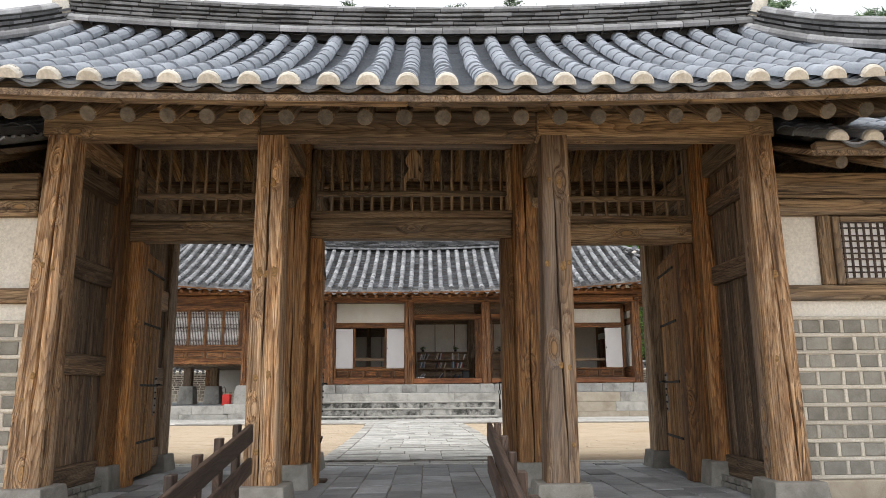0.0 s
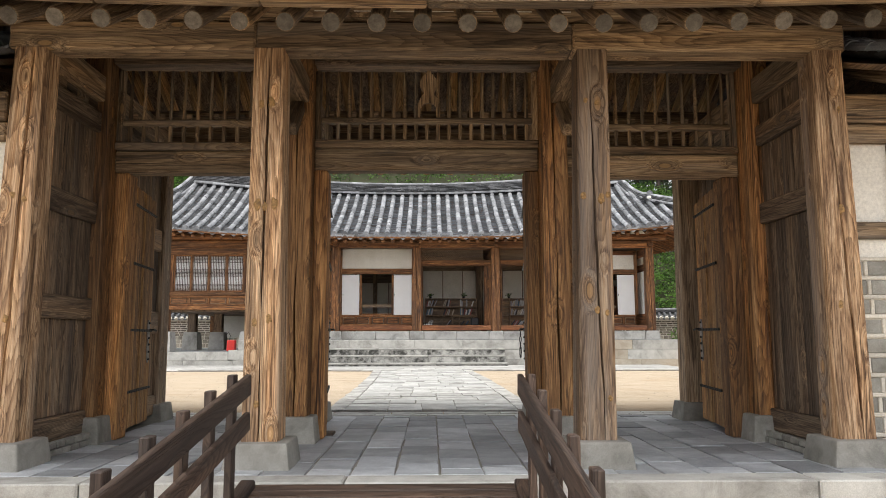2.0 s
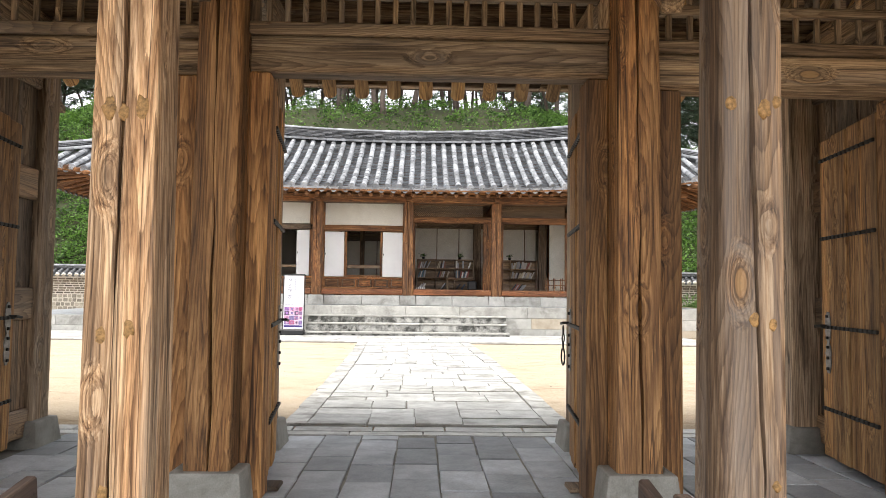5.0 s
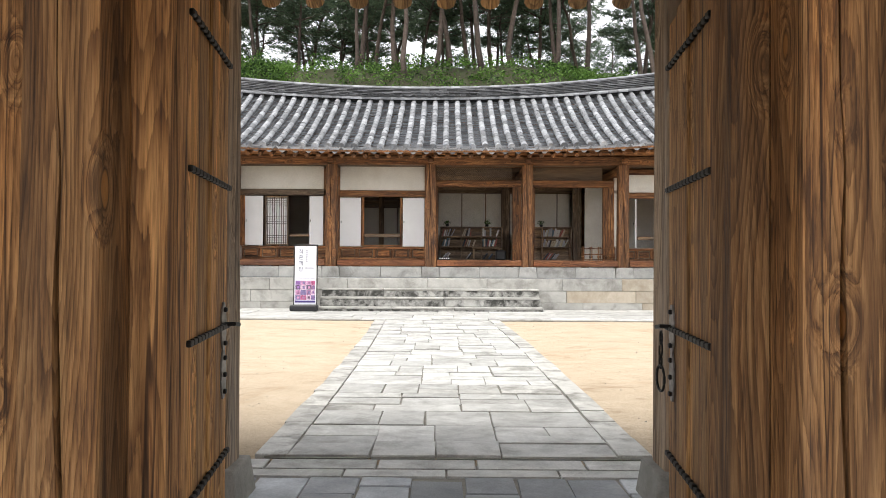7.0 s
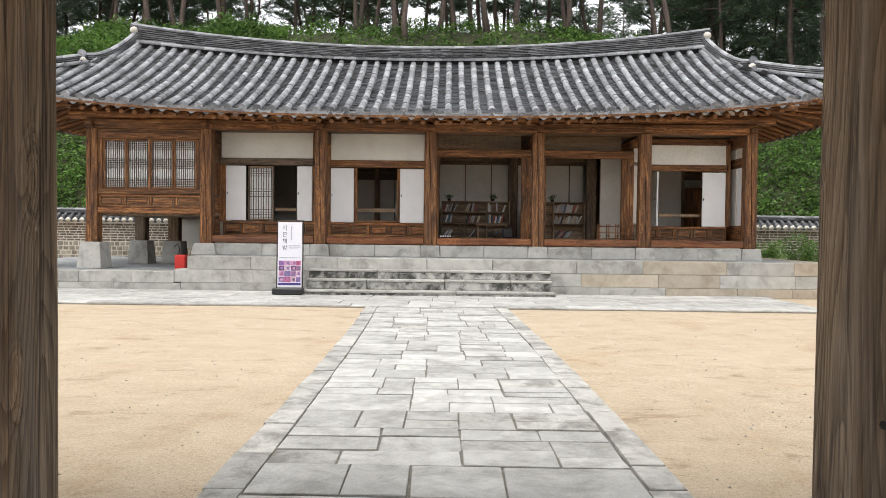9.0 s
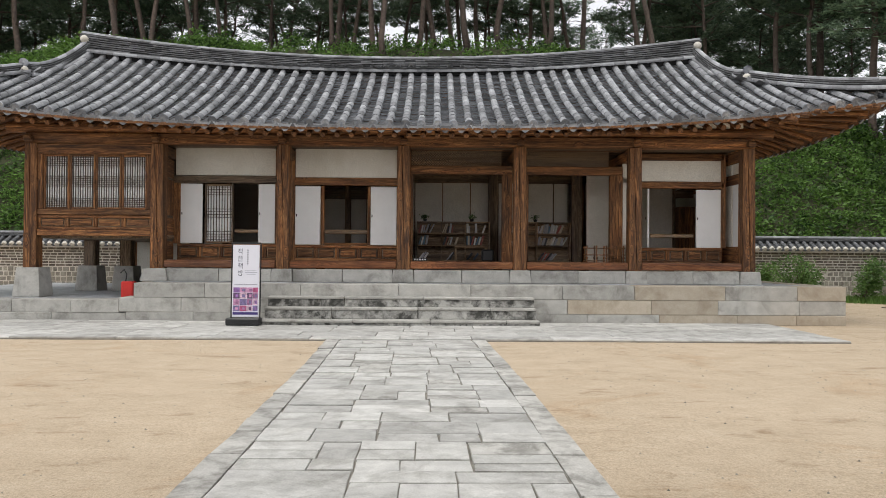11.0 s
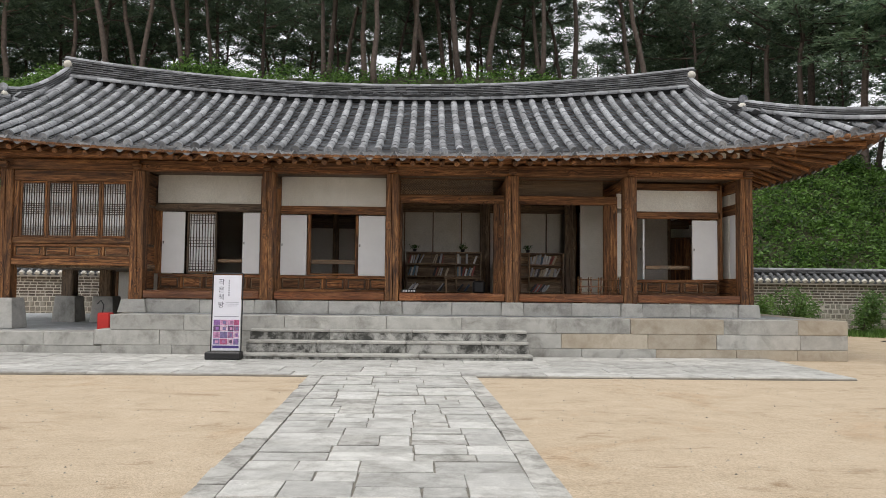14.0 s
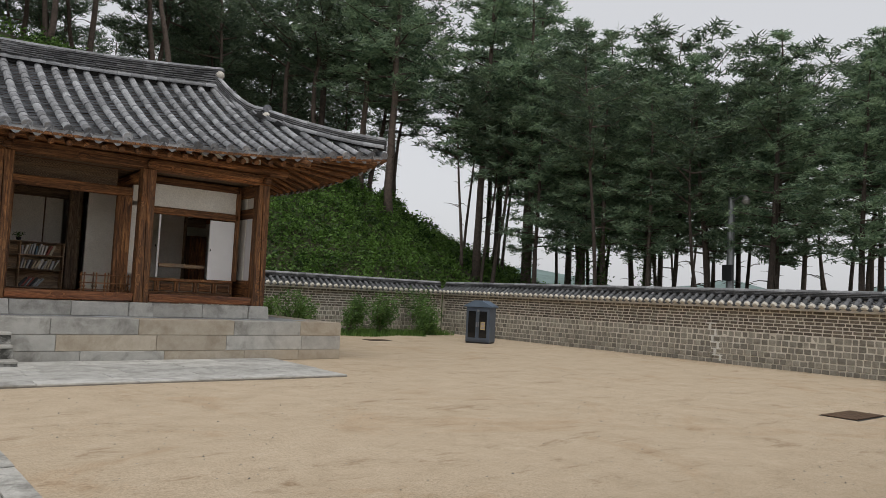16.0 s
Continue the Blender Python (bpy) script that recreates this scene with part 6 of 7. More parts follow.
def flags(x0, x1, y0, y1):
    """Splits a stretch of the path into flags of unlike size."""
    w, d = x1 - x0, y1 - y0
    if w > 0.86 or d > 0.56 or (w * d > 0.2 and pp.random() < 0.45):
        k = pp.uniform(0.34, 0.66)
        if w / 1.5 > d and w > 0.42:
            flags(x0, x0 + w * k, y0, y1)
            flags(x0 + w * k, x1, y0, y1)
            return
        if d > 0.36:
            flags(x0, x1, y0, y0 + d * k)
            flags(x0, x1, y0 + d * k, y1)
            return
    g = pp.uniform(0.003, 0.009)
    j = lambda: pp.uniform(-0.008, 0.008)
    corners = [(x0 + g, y0 + g), (x1 - g, y0 + g), (x1 - g, y1 - g), (x0 + g, y1 - g)]
    slab(path_t, [(path_mid(y) + x + j(), y + j()) for x, y in corners], -0.05, 0.032 + pp.uniform(-0.008, 0.007), PATH_EDGE if pp.random() < 0.16 else PATH_STONE)


y = 3.92
while y < 14.7:
    y1 = y + pp.uniform(1.1, 1.9)
    y1 = 14.79 if y1 > 14.0 else y1
    flags(-1.125, 1.115, y, y1)
    y = y1

# ---- slab floor of the gate ----
floor_t = thing("floor", (0, 1.7, -0.05), "dark grey slate slab floor under the gate", "floor", kind="structure")
block("bed", floor_t, -20.2, 20.2, -0.34, 3.84, -0.1, -0.012, JOINT, c=0.003)
fl = random.Random(5)
cols = [-5.0 + 0.318 * k for k in range(32)]
for k, x in enumerate(cols):
    y = -0.29 + (0.0, -0.2, -0.1)[k % 3]
    while y < 3.5:
        ln = fl.uniform(0.42, 0.52)
        y1 = min(y + ln, 3.53)
        if y1 - max(y, -0.29) > 0.08 and not (abs(x) > 3.1 and y > 0.1):
            ya = max(y, -0.29)
            j = lambda: fl.uniform(-0.007, 0.007)
            slab(floor_t, [(x + 0.006 + j(), ya + 0.006 + j()), (x + 0.31 + j(), ya + 0.006 + j()), (x + 0.31 + j(), y1 - 0.006 + j()), (x + 0.006 + j(), y1 - 0.006 + j())], -0.06, 0.0 + fl.uniform(-0.006, 0.004), SLATE, "floor_slab")
        y = y1
x = -9.0
while x < 9:
    ln = fl.uniform(0.5, 0.75)
    slab(floor_t, [(x + 0.006, 3.54), (x + ln - 0.006, 3.54), (x + ln - 0.006, 3.68), (x + 0.006, 3.68)], -0.06, 0.004, PATH_STONE, "edge_slab")
    slab(floor_t, [(x + 0.206, 3.695), (x + ln + 0.19, 3.695), (x + ln + 0.19, 3.9), (x + 0.206, 3.9)], -0.06, 0.008, PATH_STONE, "edge_slab")
    x += ln


# ---- bricks of the gate wings, set in raised lime joints ----
br = random.Random(31)
for s in (-1, 1):
    rest_v, rest_f = [], []
    for row in range(9):
        z = 0.19 + 0.154 * row
        x = 3.36 + br.uniform(-0.15, 0)
        while x < 12:
            w = br.choice((0.125, 0.145, 0.16, 0.175, 0.195))
            xa = max(x, 3.38)
            if xa < x + w - 0.04:
                hgt = 0.112 + br.uniform(-0.006, 0.004)
                x0, x1 = sorted((s * xa, s * (x + w)))
                if x < (5.4 if s > 0 else 4.2):
                    block("brick", WINGS[s], x0, x1, 0.210 + br.uniform(-0.003, 0.003), 0.235, z + 0.021, z + 0.021 + hgt, BRICK_GREY, c=0.012)
                    j0, j1 = sorted((s * (x + w + 0.002), s * (x + w + 0.034)))
                    block("mortar_joint", WINGS[s], j0, j1, 0.2055, 0.23, z + 0.016, z + 0.138, MORTAR, c=0.009, ry=br.uniform(-2, 2))
                else:
                    vs, fs = box_data(x1 - x0, 0.02, hgt, 0.008)
                    o = len(rest_v)
                    rest_v += [(v[0] + (x0 + x1) / 2, v[1] + 0.212, v[2] + z + 0.077) for v in vs]
                    rest_f += [tuple(o + i for i in f) for f in fs]
            x += w + 0.036
    raw("far_bricks", rest_v, rest_f, BRICK_GREY, WINGS[s], kind="stuff")
for s in (-1, 1):
    for row in range(10):
        z = 0.19 + 0.154 * row
        x0, x1 = sorted((s * 3.39, s * 7))
        block("mortar_joint", WINGS[s], x0, x1, 0.203, 0.23, z - 0.016, z + 0.016, MORTAR, c=0.009)


# ---- court walls ----
def court_wall(name, p0, p1, singles, label):
    """A rubble and brick wall under a tiled coping; the face looks to the left of the way from p0 to p1. singles: stretch along it from p1 where stones are separate."""
    p0, p1 = Vector((*p0, 0)), Vector((*p1, 0))
    d = (p1 - p0).normalized()
    ln = (p1 - p0).length
    face = Vector((-d.y, d.x, 0))
    base = Matrix(((-d.x, -face.x, 0, p1.x), (-d.y, -face.y, 0, p1.y), (0, 0, 1, 0), (0, 0, 0, 1)))
    t = thing(name, (p0 + p1) / 2, label, "wall", kind="structure")
    rnd = random.Random(len(name))
    core = box_mesh("wall_core", (ln, 0.42, 1.72), WALL_MORTAR, 0.01)
    part("wall_core", core, None, t, m=base @ Matrix.Translation((ln / 2, 0.23, 0.8)))
    sets = {"stone": ([], []), "brick": ([], [])}
    count = {"stone": 0, "brick": 0}

    def put(kind, x, w, z, h, proud, c):
        m = base @ Matrix.Translation((x + w / 2, 0.05 - proud, z + h / 2)) @ pose(0, 0, 0, rnd.uniform(-1.5, 1.5), rnd.uniform(-1.2, 1.2), rnd.uniform(-1, 1))
        if singles and singles[0] < x < singles[1] and count[kind] < 300:
            count[kind] += 1
            part("wall_" + kind, box_mesh("wall_" + kind, (round(w, 2), 0.06, round(h, 2)), WALL_STONE if kind == "stone" else WALL_BRICK, c), None, t, m=m)
        else:
            vs, fs = box_data(w, 0.06, h, c)
            V, Fc = sets[kind]
            o = len(V)
            V += [m @ Vector(v) for v in vs]
            Fc += [tuple(o + i for i in f) for f in fs]

    z = -0.02
    for row in range(6):
        h = (0.135, 0.14, 0.145, 0.145, 0.145, 0.15)[row]
        x = -rnd.uniform(0, 0.2)
        while x < ln:
            w = rnd.uniform(0.13, 0.21)
            if x > 0 and x + w < ln:
                put("stone", x, w, z, h + rnd.uniform(-0.012, 0.008), 0.028 - 0.004 * row + rnd.uniform(-0.008, 0.012), 0.028)
            x += w + 0.03
        z += h + 0.026
    z = 1.0
    for row in range(7):
        h = 0.066
        x = -rnd.uniform(0, 0.3)
        while x < ln:
            w = rnd.choice((0.22, 0.26, 0.3, 0.13))
            if x > 0 and x + w < ln:
                put("brick", x, w, z, h, 0.008 + rnd.uniform(-0.003, 0.003), 0.006)
            x += w + 0.03
        z += h + 0.031
    for kind, mat in (("stone", WALL_STONE_SET), ("brick", WALL_BRICK_SET)):
        if sets[kind][0]:
            raw("more_wall_" + kind, *sets[kind], mat, t, kind="stuff")

    def S(x, v):
        q = base @ Vector((x, -0.22 + 0.45 * v, 1.79 + 0.26 * v))
        return (q.x, q.y, q.z)

    def Sb(x, v):
        q = base @ Vector((x, 0.68 - 0.45 * v, 1.79 + 0.26 * v))
        return (q.x, q.y, q.z)

    cp = thing(name.replace("wall", "coping"), (p0 + p1) / 2 + Vector((0, 0, 1.75)), "dark tiled coping with white lime ends on the court wall", "coping", "wall copings", "structure")
    n = int(ln / 0.262)
    rows = [0.13 + 0.262 * k for k in range(n)]
    wplug = end_plug("tile_end", 0.085, 0.07, LIME)
    wlip = drip("eave_tile", 0.255, 0.025, TILE_GATE_PAN)
    one = lambda r: 1.0
    tile_field(cp, S, rows, one, 0.262, 0.072, (TILE_GATE_PAN, TILE_GATE_PAN, TILE_GATE_PAN), (wplug, wlip), 0, tile_len=0.26, pan=0.16)
    tile_field(cp, Sb, rows, one, 0.262, 0.072, (TILE_GATE_PAN, TILE_GATE_PAN, TILE_GATE_PAN), (None, None), 0, tile_len=0.26, pan=0.3, flip=True)
    vs, fs = [], []
    for x in (0, ln):
        for y, zz in ((-0.2, 1.66), (-0.2, 1.74), (0.23, 2.0), (0.66, 1.74), (0.66, 1.66)):
            q = base @ Vector((x, y, zz))
            vs.append(tuple(q))
    fs = [(0, 1, 6, 5), (1, 2, 7, 6), (2, 3, 8, 7), (3, 4, 9, 8), (4, 0, 5, 9), (4, 3, 2, 1, 0), (5, 6, 7, 8, 9)]
    raw("coping_bed", vs, fs, WALL_MORTAR, cp)
    a, b = base @ Vector((0, 0.23, 2.04)), base @ Vector((ln, 0.23, 2.04))
    ridge(cp, [a, (a + b) / 2, b], 0.12, 0.13, 3, "coping_ridge", RIDGE_MAT, foot=False)
    return t


east = court_wall("wall_east", (20.4, 3.6), (20.4, 28.3), (6.0, 18.6), "rubble and brick court wall with pale joints, tiled coping")
north = court_wall("wall_north", (20.4, 28.3), (-20.4, 28.3), None, "stone and brick court wall behind the hall")
west = court_wall("wall_west", (-20.4, 28.3), (-20.4, 3.6), None, "stone and brick court wall with tiled coping")
# mended joint in the east wall
FRESH_LIME = plain("fresh_lime_mortar", (0.82, 0.81, 0.77), 0.85, 0, 0.05, 8)
seam = thing("joint_seam", (20.35, 15.1, 0.5), "white mortar seam zigzagging down the court wall", "mortar seam", kind="structure")
for k in range(6):
    z = 0.06 + 0.188 * k
    yy = 15.02 + 0.042 * k + (0.07 if k % 2 else -0.07)
    block("seam", seam, 20.37, 20.415, yy - 0.032, yy + 0.032, z, z + 0.148, FRESH_LIME, c=0.006)
    ym = 15.04 + 0.042 * k
    block("seam", seam, 20.37, 20.415, ym - 0.16, ym + 0.17, z + 0.15, z + 0.186, FRESH_LIME, c=0.006)


# ---- books and things in the hall ----
def bookshelf(x0, x1, y, z0, z1, seed):
    rnd = random.Random(seed)
    sh = thing("bookshelf", ((x0 + x1) / 2, y, z0), "pale wooden bookshelf full of books in the open room", "bookshelf", "bookshelves")
    D = 0.3
    block("back", sh, x0, x1, y + D - 0.012, y + D, z0, z1, WOOD_PALE)
    nx = max(2, round((x1 - x0) / 0.75))
    for k in range(nx + 1):
        x = x0 + (x1 - x0) * k / nx
        block("upright", sh, x - 0.012, x + 0.012, y, y + D - 0.013, z0, z1, WOOD_PALE, c=0.003)
    levels = (z0 + 0.02, z0 + 0.42, z0 + 0.74, z1 - 0.012)
    cols = [((0.62, 0.6, 0.56), 5), ((0.4, 0.4, 0.42), 3), ((0.06, 0.08, 0.12), 1), ((0.35, 0.1, 0.08), 1), ((0.12, 0.2, 0.26), 2), ((0.5, 0.42, 0.3), 2), ((0.05, 0.05, 0.055), 2)]
    bag = [plain("book_cover_%d_%d" % (seed, i), c, 0.6) for i, (c, n) in enumerate(cols) for _ in range(n)]
    for zl in levels:
        for k in range(nx):
            a, b = x0 + (x1 - x0) * k / nx + 0.014, x0 + (x1 - x0) * (k + 1) / nx - 0.014
            block("shelf", sh, a - 0.002, b + 0.002, y + 0.002, y + D - 0.014, zl - 0.012, zl + 0.012, WOOD_PALE, c=0.003)
    for zl in levels[:-1]:
        for k in range(nx):
            a, b = x0 + (x1 - x0) * k / nx + 0.03, x0 + (x1 - x0) * (k + 1) / nx - 0.05
            x = a
            low = zl == levels[0]
            b -= (b - a) * (rnd.uniform(0.35, 0.9) if low else rnd.uniform(0.0, 0.4))
            lean = 40 if low else 0
            while x < b - 0.1:
                w, h = rnd.uniform(0.022, 0.05), rnd.uniform(0.19, 0.26)
                lean = (rnd.uniform(30, 50) if low else rnd.uniform(10, 28)) if rnd.random() < 0.35 else lean * (0.95 if low else 0.8)
                if rnd.random() < 0.06:
                    x += rnd.uniform(0.05, 0.15)
                m = rnd.choice(bag)
                bk = part("book", box_mesh("book", (round(w, 2), 0.17, round(h, 2)), m, 0.003), None, None, m=pose(x + w / 2 + 0.1 * math.sin(radians(lean)), y + 0.1, zl + 0.0125 + h / 2 * math.cos(radians(lean)) + w / 2 * math.sin(radians(lean)), 0, lean, 0))
                tagged(bk, "thin book standing on a pale wooden shelf", "book", "books on the shelves")
                x += w + 0.003 + (0.02 if lean > 5 else 0)


bookshelf(-0.2, 1.72, 21.7, 1.31, 2.36, 3)
bookshelf(2.1, 3.86, 21.7, 1.31, 2.36, 4)
for x in (0.0, 1.25, 2.95):
    pt = thing("potted_plant", (x, 21.85, 2.37), "small dark potted plant on the bookshelf", "plant", "potted plants")
    part("pot", lathe(bmesh.new(), x, 21.85, [(0.04, 2.372), (0.055, 2.43), (0.05, 2.44)], 10), BLACK, pt)
    bm = bmesh.new()
    rr = random.Random(int(x * 10))
    for _ in range(60):
        c = Vector((x + rr.gauss(0, 0.05), 21.85 + rr.gauss(0, 0.05), 2.5 + rr.gauss(0, 0.03)))
        u = Vector((rr.uniform(-1, 1), rr.uniform(-1, 1), rr.uniform(-1, 1))).normalized() * 0.03
        v = u.orthogonal().normalized() * 0.014
        bm.faces.new([bm.verts.new(c + w) for w in (-u, v, u, -v)])
    part("crown", bm, IVY, pt)
tb = thing("low_desk", (1.35, 20.9, 1.31), "low wooden desk on the hall floor", "desk")
block("top", tb, 0.75, 1.6, 20.7, 21.1, 1.66, 1.7, WOOD_PALE)
for x in (0.8, 1.55):
    for y in (20.75, 21.05):
        block("leg", tb, x - 0.025, x + 0.025, y - 0.025, y + 0.025, 1.31, 1.66, WOOD_PALE)
seatb = thing("black_bag", (1.55, 20.4, 1.31), "black bag standing on the hall floor", "bag")
block("body", seatb, 1.42, 1.72, 20.3, 20.5, 1.312, 1.62, BLACK, c=0.05)
sig = thing("floor_sign", (-0.05, 19.5, 1.325), "small dark sign lying at the floor edge", "sign")
block("plate", sig, -0.25, 0.08, 19.4, 19.46, 1.327, 1.4, BLACK)
for k in range(5):
    block("mark", sig, -0.22 + 0.06 * k, -0.18 + 0.06 * k, 19.394, 19.399, 1.345, 1.385, PAPER, c=0.002)
rack = thing("wooden_rack", (4.3, 19.55, 1.31), "low open wooden rack on the veranda", "rack")
for x in (3.82, 4.05, 4.28, 4.5, 4.68):
    for y in (19.4, 19.65):
        part("post", lathe(bmesh.new(), x, y, [(0.016, 1.312), (0.014, 1.4), (0.03, 1.43), (0.014, 1.46), (0.014, 1.66), (0.02, 1.7), (0.008, 1.72)], 8), WOOD_HALL["z"], rack)
for z in (1.36, 1.5, 1.66):
    for y in (19.4, 19.65):
        block("rail", rack, 3.78, 4.72, y - 0.012, y + 0.012, z - 0.012, z + 0.012, WOOD_HALL)

# ---- banner stand ----
bn = thing("banner_stand", (-3.52, 17.0, 0.045), "white vertical banner in a black frame by the steps", "sign")
block("base", bn, -3.87, -3.2, 16.86, 17.14, 0.05, 0.19, BLACK, c=0.02)
for x in (-3.8, -3.225):
    part("side_pole", tube(bmesh.new(), [(x, 17.02, 0.19), (x, 17.08, 1.68)], 0.012, 8), BLACK, bn)
part("top_bar", tube(bmesh.new(), [(-3.8, 17.08, 1.68), (-3.225, 17.08, 1.68)], 0.014, 8), BLACK, bn)
sheet_tilt = -math.degrees(math.atan(0.06 / 1.49))
BT = Matrix.Translation((-3.5125, 17.005, 0.2)) @ pose(0, 0, 0, sheet_tilt)
part("sheet", box_mesh("sheet", (0.53, 0.008, 1.44), plain("banner_white", (0.78, 0.78, 0.85), 0.5, 0, 0.02), 0.002), None, bn, m=BT @ Matrix.Translation((0, 0, 0.73)))
sheet = [o for o in bn.children if o.name.startswith("sheet")][0]
INK = plain("banner_ink", (0.03, 0.035, 0.07), 0.5)
GREY_INK = plain("banner_grey_ink", (0.3, 0.3, 0.36), 0.5)


def letters(text, size, x, z, mat):
    fc = bpy.data.curves.new("letters", "FONT")
    fc.body, fc.size, fc.align_x, fc.align_y = text, size, "CENTER", "CENTER"
    tmp = new("letters", fc)
    me = bpy.data.meshes.new_from_object(tmp)
    bpy.data.objects.remove(tmp)
    me.materials.append(mat)
    part("letter", me, None, sheet, m=BT @ Matrix.Translation((x, -0.006, z)) @ pose(0, 0, 0, 90))


for k, ch in enumerate("작은책방"):
    letters(ch, 0.125, -0.115, 1.31 - 0.145 * k, INK)
for k in range(7):
    part("small_mark", box_mesh("small_mark", (0.028, 0.003, 0.026), GREY_INK, 0.001), None, sheet, m=BT @ Matrix.Translation((0.03, -0.006, 1.34 - 0.045 * k)))
for k in range(3):
    part("small_line", box_mesh("small_line", (0.24 - 0.06 * (k == 2), 0.003, 0.007), GREY_INK, 0.001), None, sheet, m=BT @ Matrix.Translation((0.1, -0.006, 0.93 - 0.035 * k)))
part("small_line", box_mesh("small_line", (0.46, 0.003, 0.012), GREY_INK, 0.001), None, sheet, m=BT @ Matrix.Translation((0, -0.006, 0.66)))
pic_cols = ((0.35, 0.16, 0.3), (0.55, 0.28, 0.45), (0.12, 0.07, 0.14), (0.62, 0.45, 0.55), (0.28, 0.14, 0.38), (0.45, 0.1, 0.22), (0.2, 0.16, 0.32))
pm = [plain("banner_photo_%d" % i, c, 0.5, 0, 0.5, 20) for i, c in enumerate(pic_cols)]
rp = random.Random(77)
x = -0.245
for cx, wd in ((-0.18, 0.125), (-0.045, 0.14), (0.085, 0.11), (0.195, 0.1)):
    z = 0.12
    for k in range(4):
        h = (0.12, 0.13, 0.12, 0.11)[k]
        part("photo", box_mesh("photo", (wd, 0.003, h - 0.008), pm[rp.randrange(7)], 0.001), None, sheet, m=BT @ Matrix.Translation((cx, -0.006, z + h / 2)))
        if rp.random() < 0.7:
            part("photo_detail", box_mesh("photo_detail", (wd * 0.45, 0.003, h * 0.5), pm[rp.randrange(7)], 0.001), None, sheet, m=BT @ Matrix.Translation((cx + 0.01, -0.0085, z + h / 2)))
        z += h
part("bottom_band", box_mesh("bottom_band", (0.5, 0.003, 0.05), plain("banner_violet", (0.06, 0.04, 0.2), 0.5), 0.001), None, sheet, m=BT @ Matrix.Translation((0, -0.006, 0.08)))

# ---- red box by the raised room ----
ext = thing("red_box", (-6.55, 18.75, 0.47), "bright red fire extinguisher box beside the podium step", "fire box")
block("body", ext, -6.68, -6.42, 18.62, 18.86, 0.48, 0.84, RED, c=0.02)
part("hose", tube(bmesh.new(), [(-6.62, 18.75, 0.84), (-6.6, 18.75, 1.0), (-6.66, 18.75, 1.1), (-6.74, 18.75, 1.02)], 0.012, 6), BLACK, ext)

# ---- outdoor cabinet ----
cb = thing("outdoor_cabinet", (17.55, 22.45, 0), "blue-grey metal outdoor cabinet with dark glass doors", "cabinet")
CM = Matrix.Translation((17.55, 22.5, 0)) @ pose(0, 0, 0, 0, 0, -58)


def cpart(name, size, at, mat, c=0.01, parent=None, label=""):
    return part(name, box_mesh(name, size, mat, c), None, parent or cb, label, CM @ Matrix.Translation(at))


cpart("body", (0.86, 0.8, 1.22), (0, 0, 0.66), BLUE_GREY, 0.015)
cpart("foot_plate", (0.84, 0.78, 0.05), (0, 0, 0.025), BLACK)
for sx in (-0.2, 0.2):
    dr = cpart("door", (0.36, 0.03, 1.08), (sx, -0.417, 0.66), BLUE_GREY, 0.008)
    cpart("glass", (0.27, 0.012, 0.92), (sx, -0.436, 0.66), DARK_GLASS, 0.003, dr)
    cpart("handle", (0.03, 0.03, 0.16), (sx * 0.16, -0.445, 0.66), STEEL, 0.006, dr)
nt = cpart("notice", (0.16, 0.006, 0.28), (0.2, -0.446, 0.62), plain("yellowed_notice", (0.55, 0.42, 0.22), 0.6), 0.002, label="yellowed notice sheet")
for k in range(5):
    cpart("notice_line", (0.11, 0.004, 0.018), (0.2, -0.451, 0.71 - 0.045 * k), GREY_INK, 0.001, nt)
cpart("dial", (0.07, 0.02, 0.07), (0.02, -0.44, 1.14), STEEL, 0.015)
bm = bmesh.new()
prof = [(-0.5, 1.27), (-0.5, 1.31), (-0.14, 1.5), (0.14, 1.5), (0.5, 1.31), (0.5, 1.27)]
va = [bm.verts.new((a, -0.47, z)) for a, z in prof]
vb = [bm.verts.new((a, 0.47, z)) for a, z in prof]
bm.faces.new(va)
bm.faces.new(vb[::-1])
for i in range(6):
    bm.faces.new((va[i], vb[i], vb[(i + 1) % 6], va[(i + 1) % 6]))
bmesh.ops.recalc_face_normals(bm, faces=bm.faces[:])
part("lid", bm, BLUE_LID, cb, "blue pitched metal lid", CM)

# ---- drains in the sand ----
for gx0, gy0, w, d in ((12.6, 8.1, 1.1, 0.6), (14.0, 23.7, 0.9, 0.5)):
    dr = thing("drain_grate", (gx0, gy0, 0), "rusty iron drain grate set in the sand", "drain", "drain grates")
    # Solid black plate: the frame, and the pit's shade painted below the bars.
    block("frame", dr, gx0 - w / 2, gx0 + w / 2, gy0 - d / 2, gy0 + d / 2, -0.02, 0.006, IRON, c=0.004)
    for k in range(int(w / 0.09)):
        x = gx0 - w / 2 + 0.05 + 0.09 * k
        if x < gx0 + w / 2 - 0.05:
            block("bar", dr, x - 0.026, x + 0.026, gy0 - d / 2 + 0.04, gy0 + d / 2 - 0.04, 0.007, 0.022, GROUT_DARK, c=0.003)

# ---- small stones and crumbs lying on the sand ----
rs = random.Random(51)
vs, fs = [], []
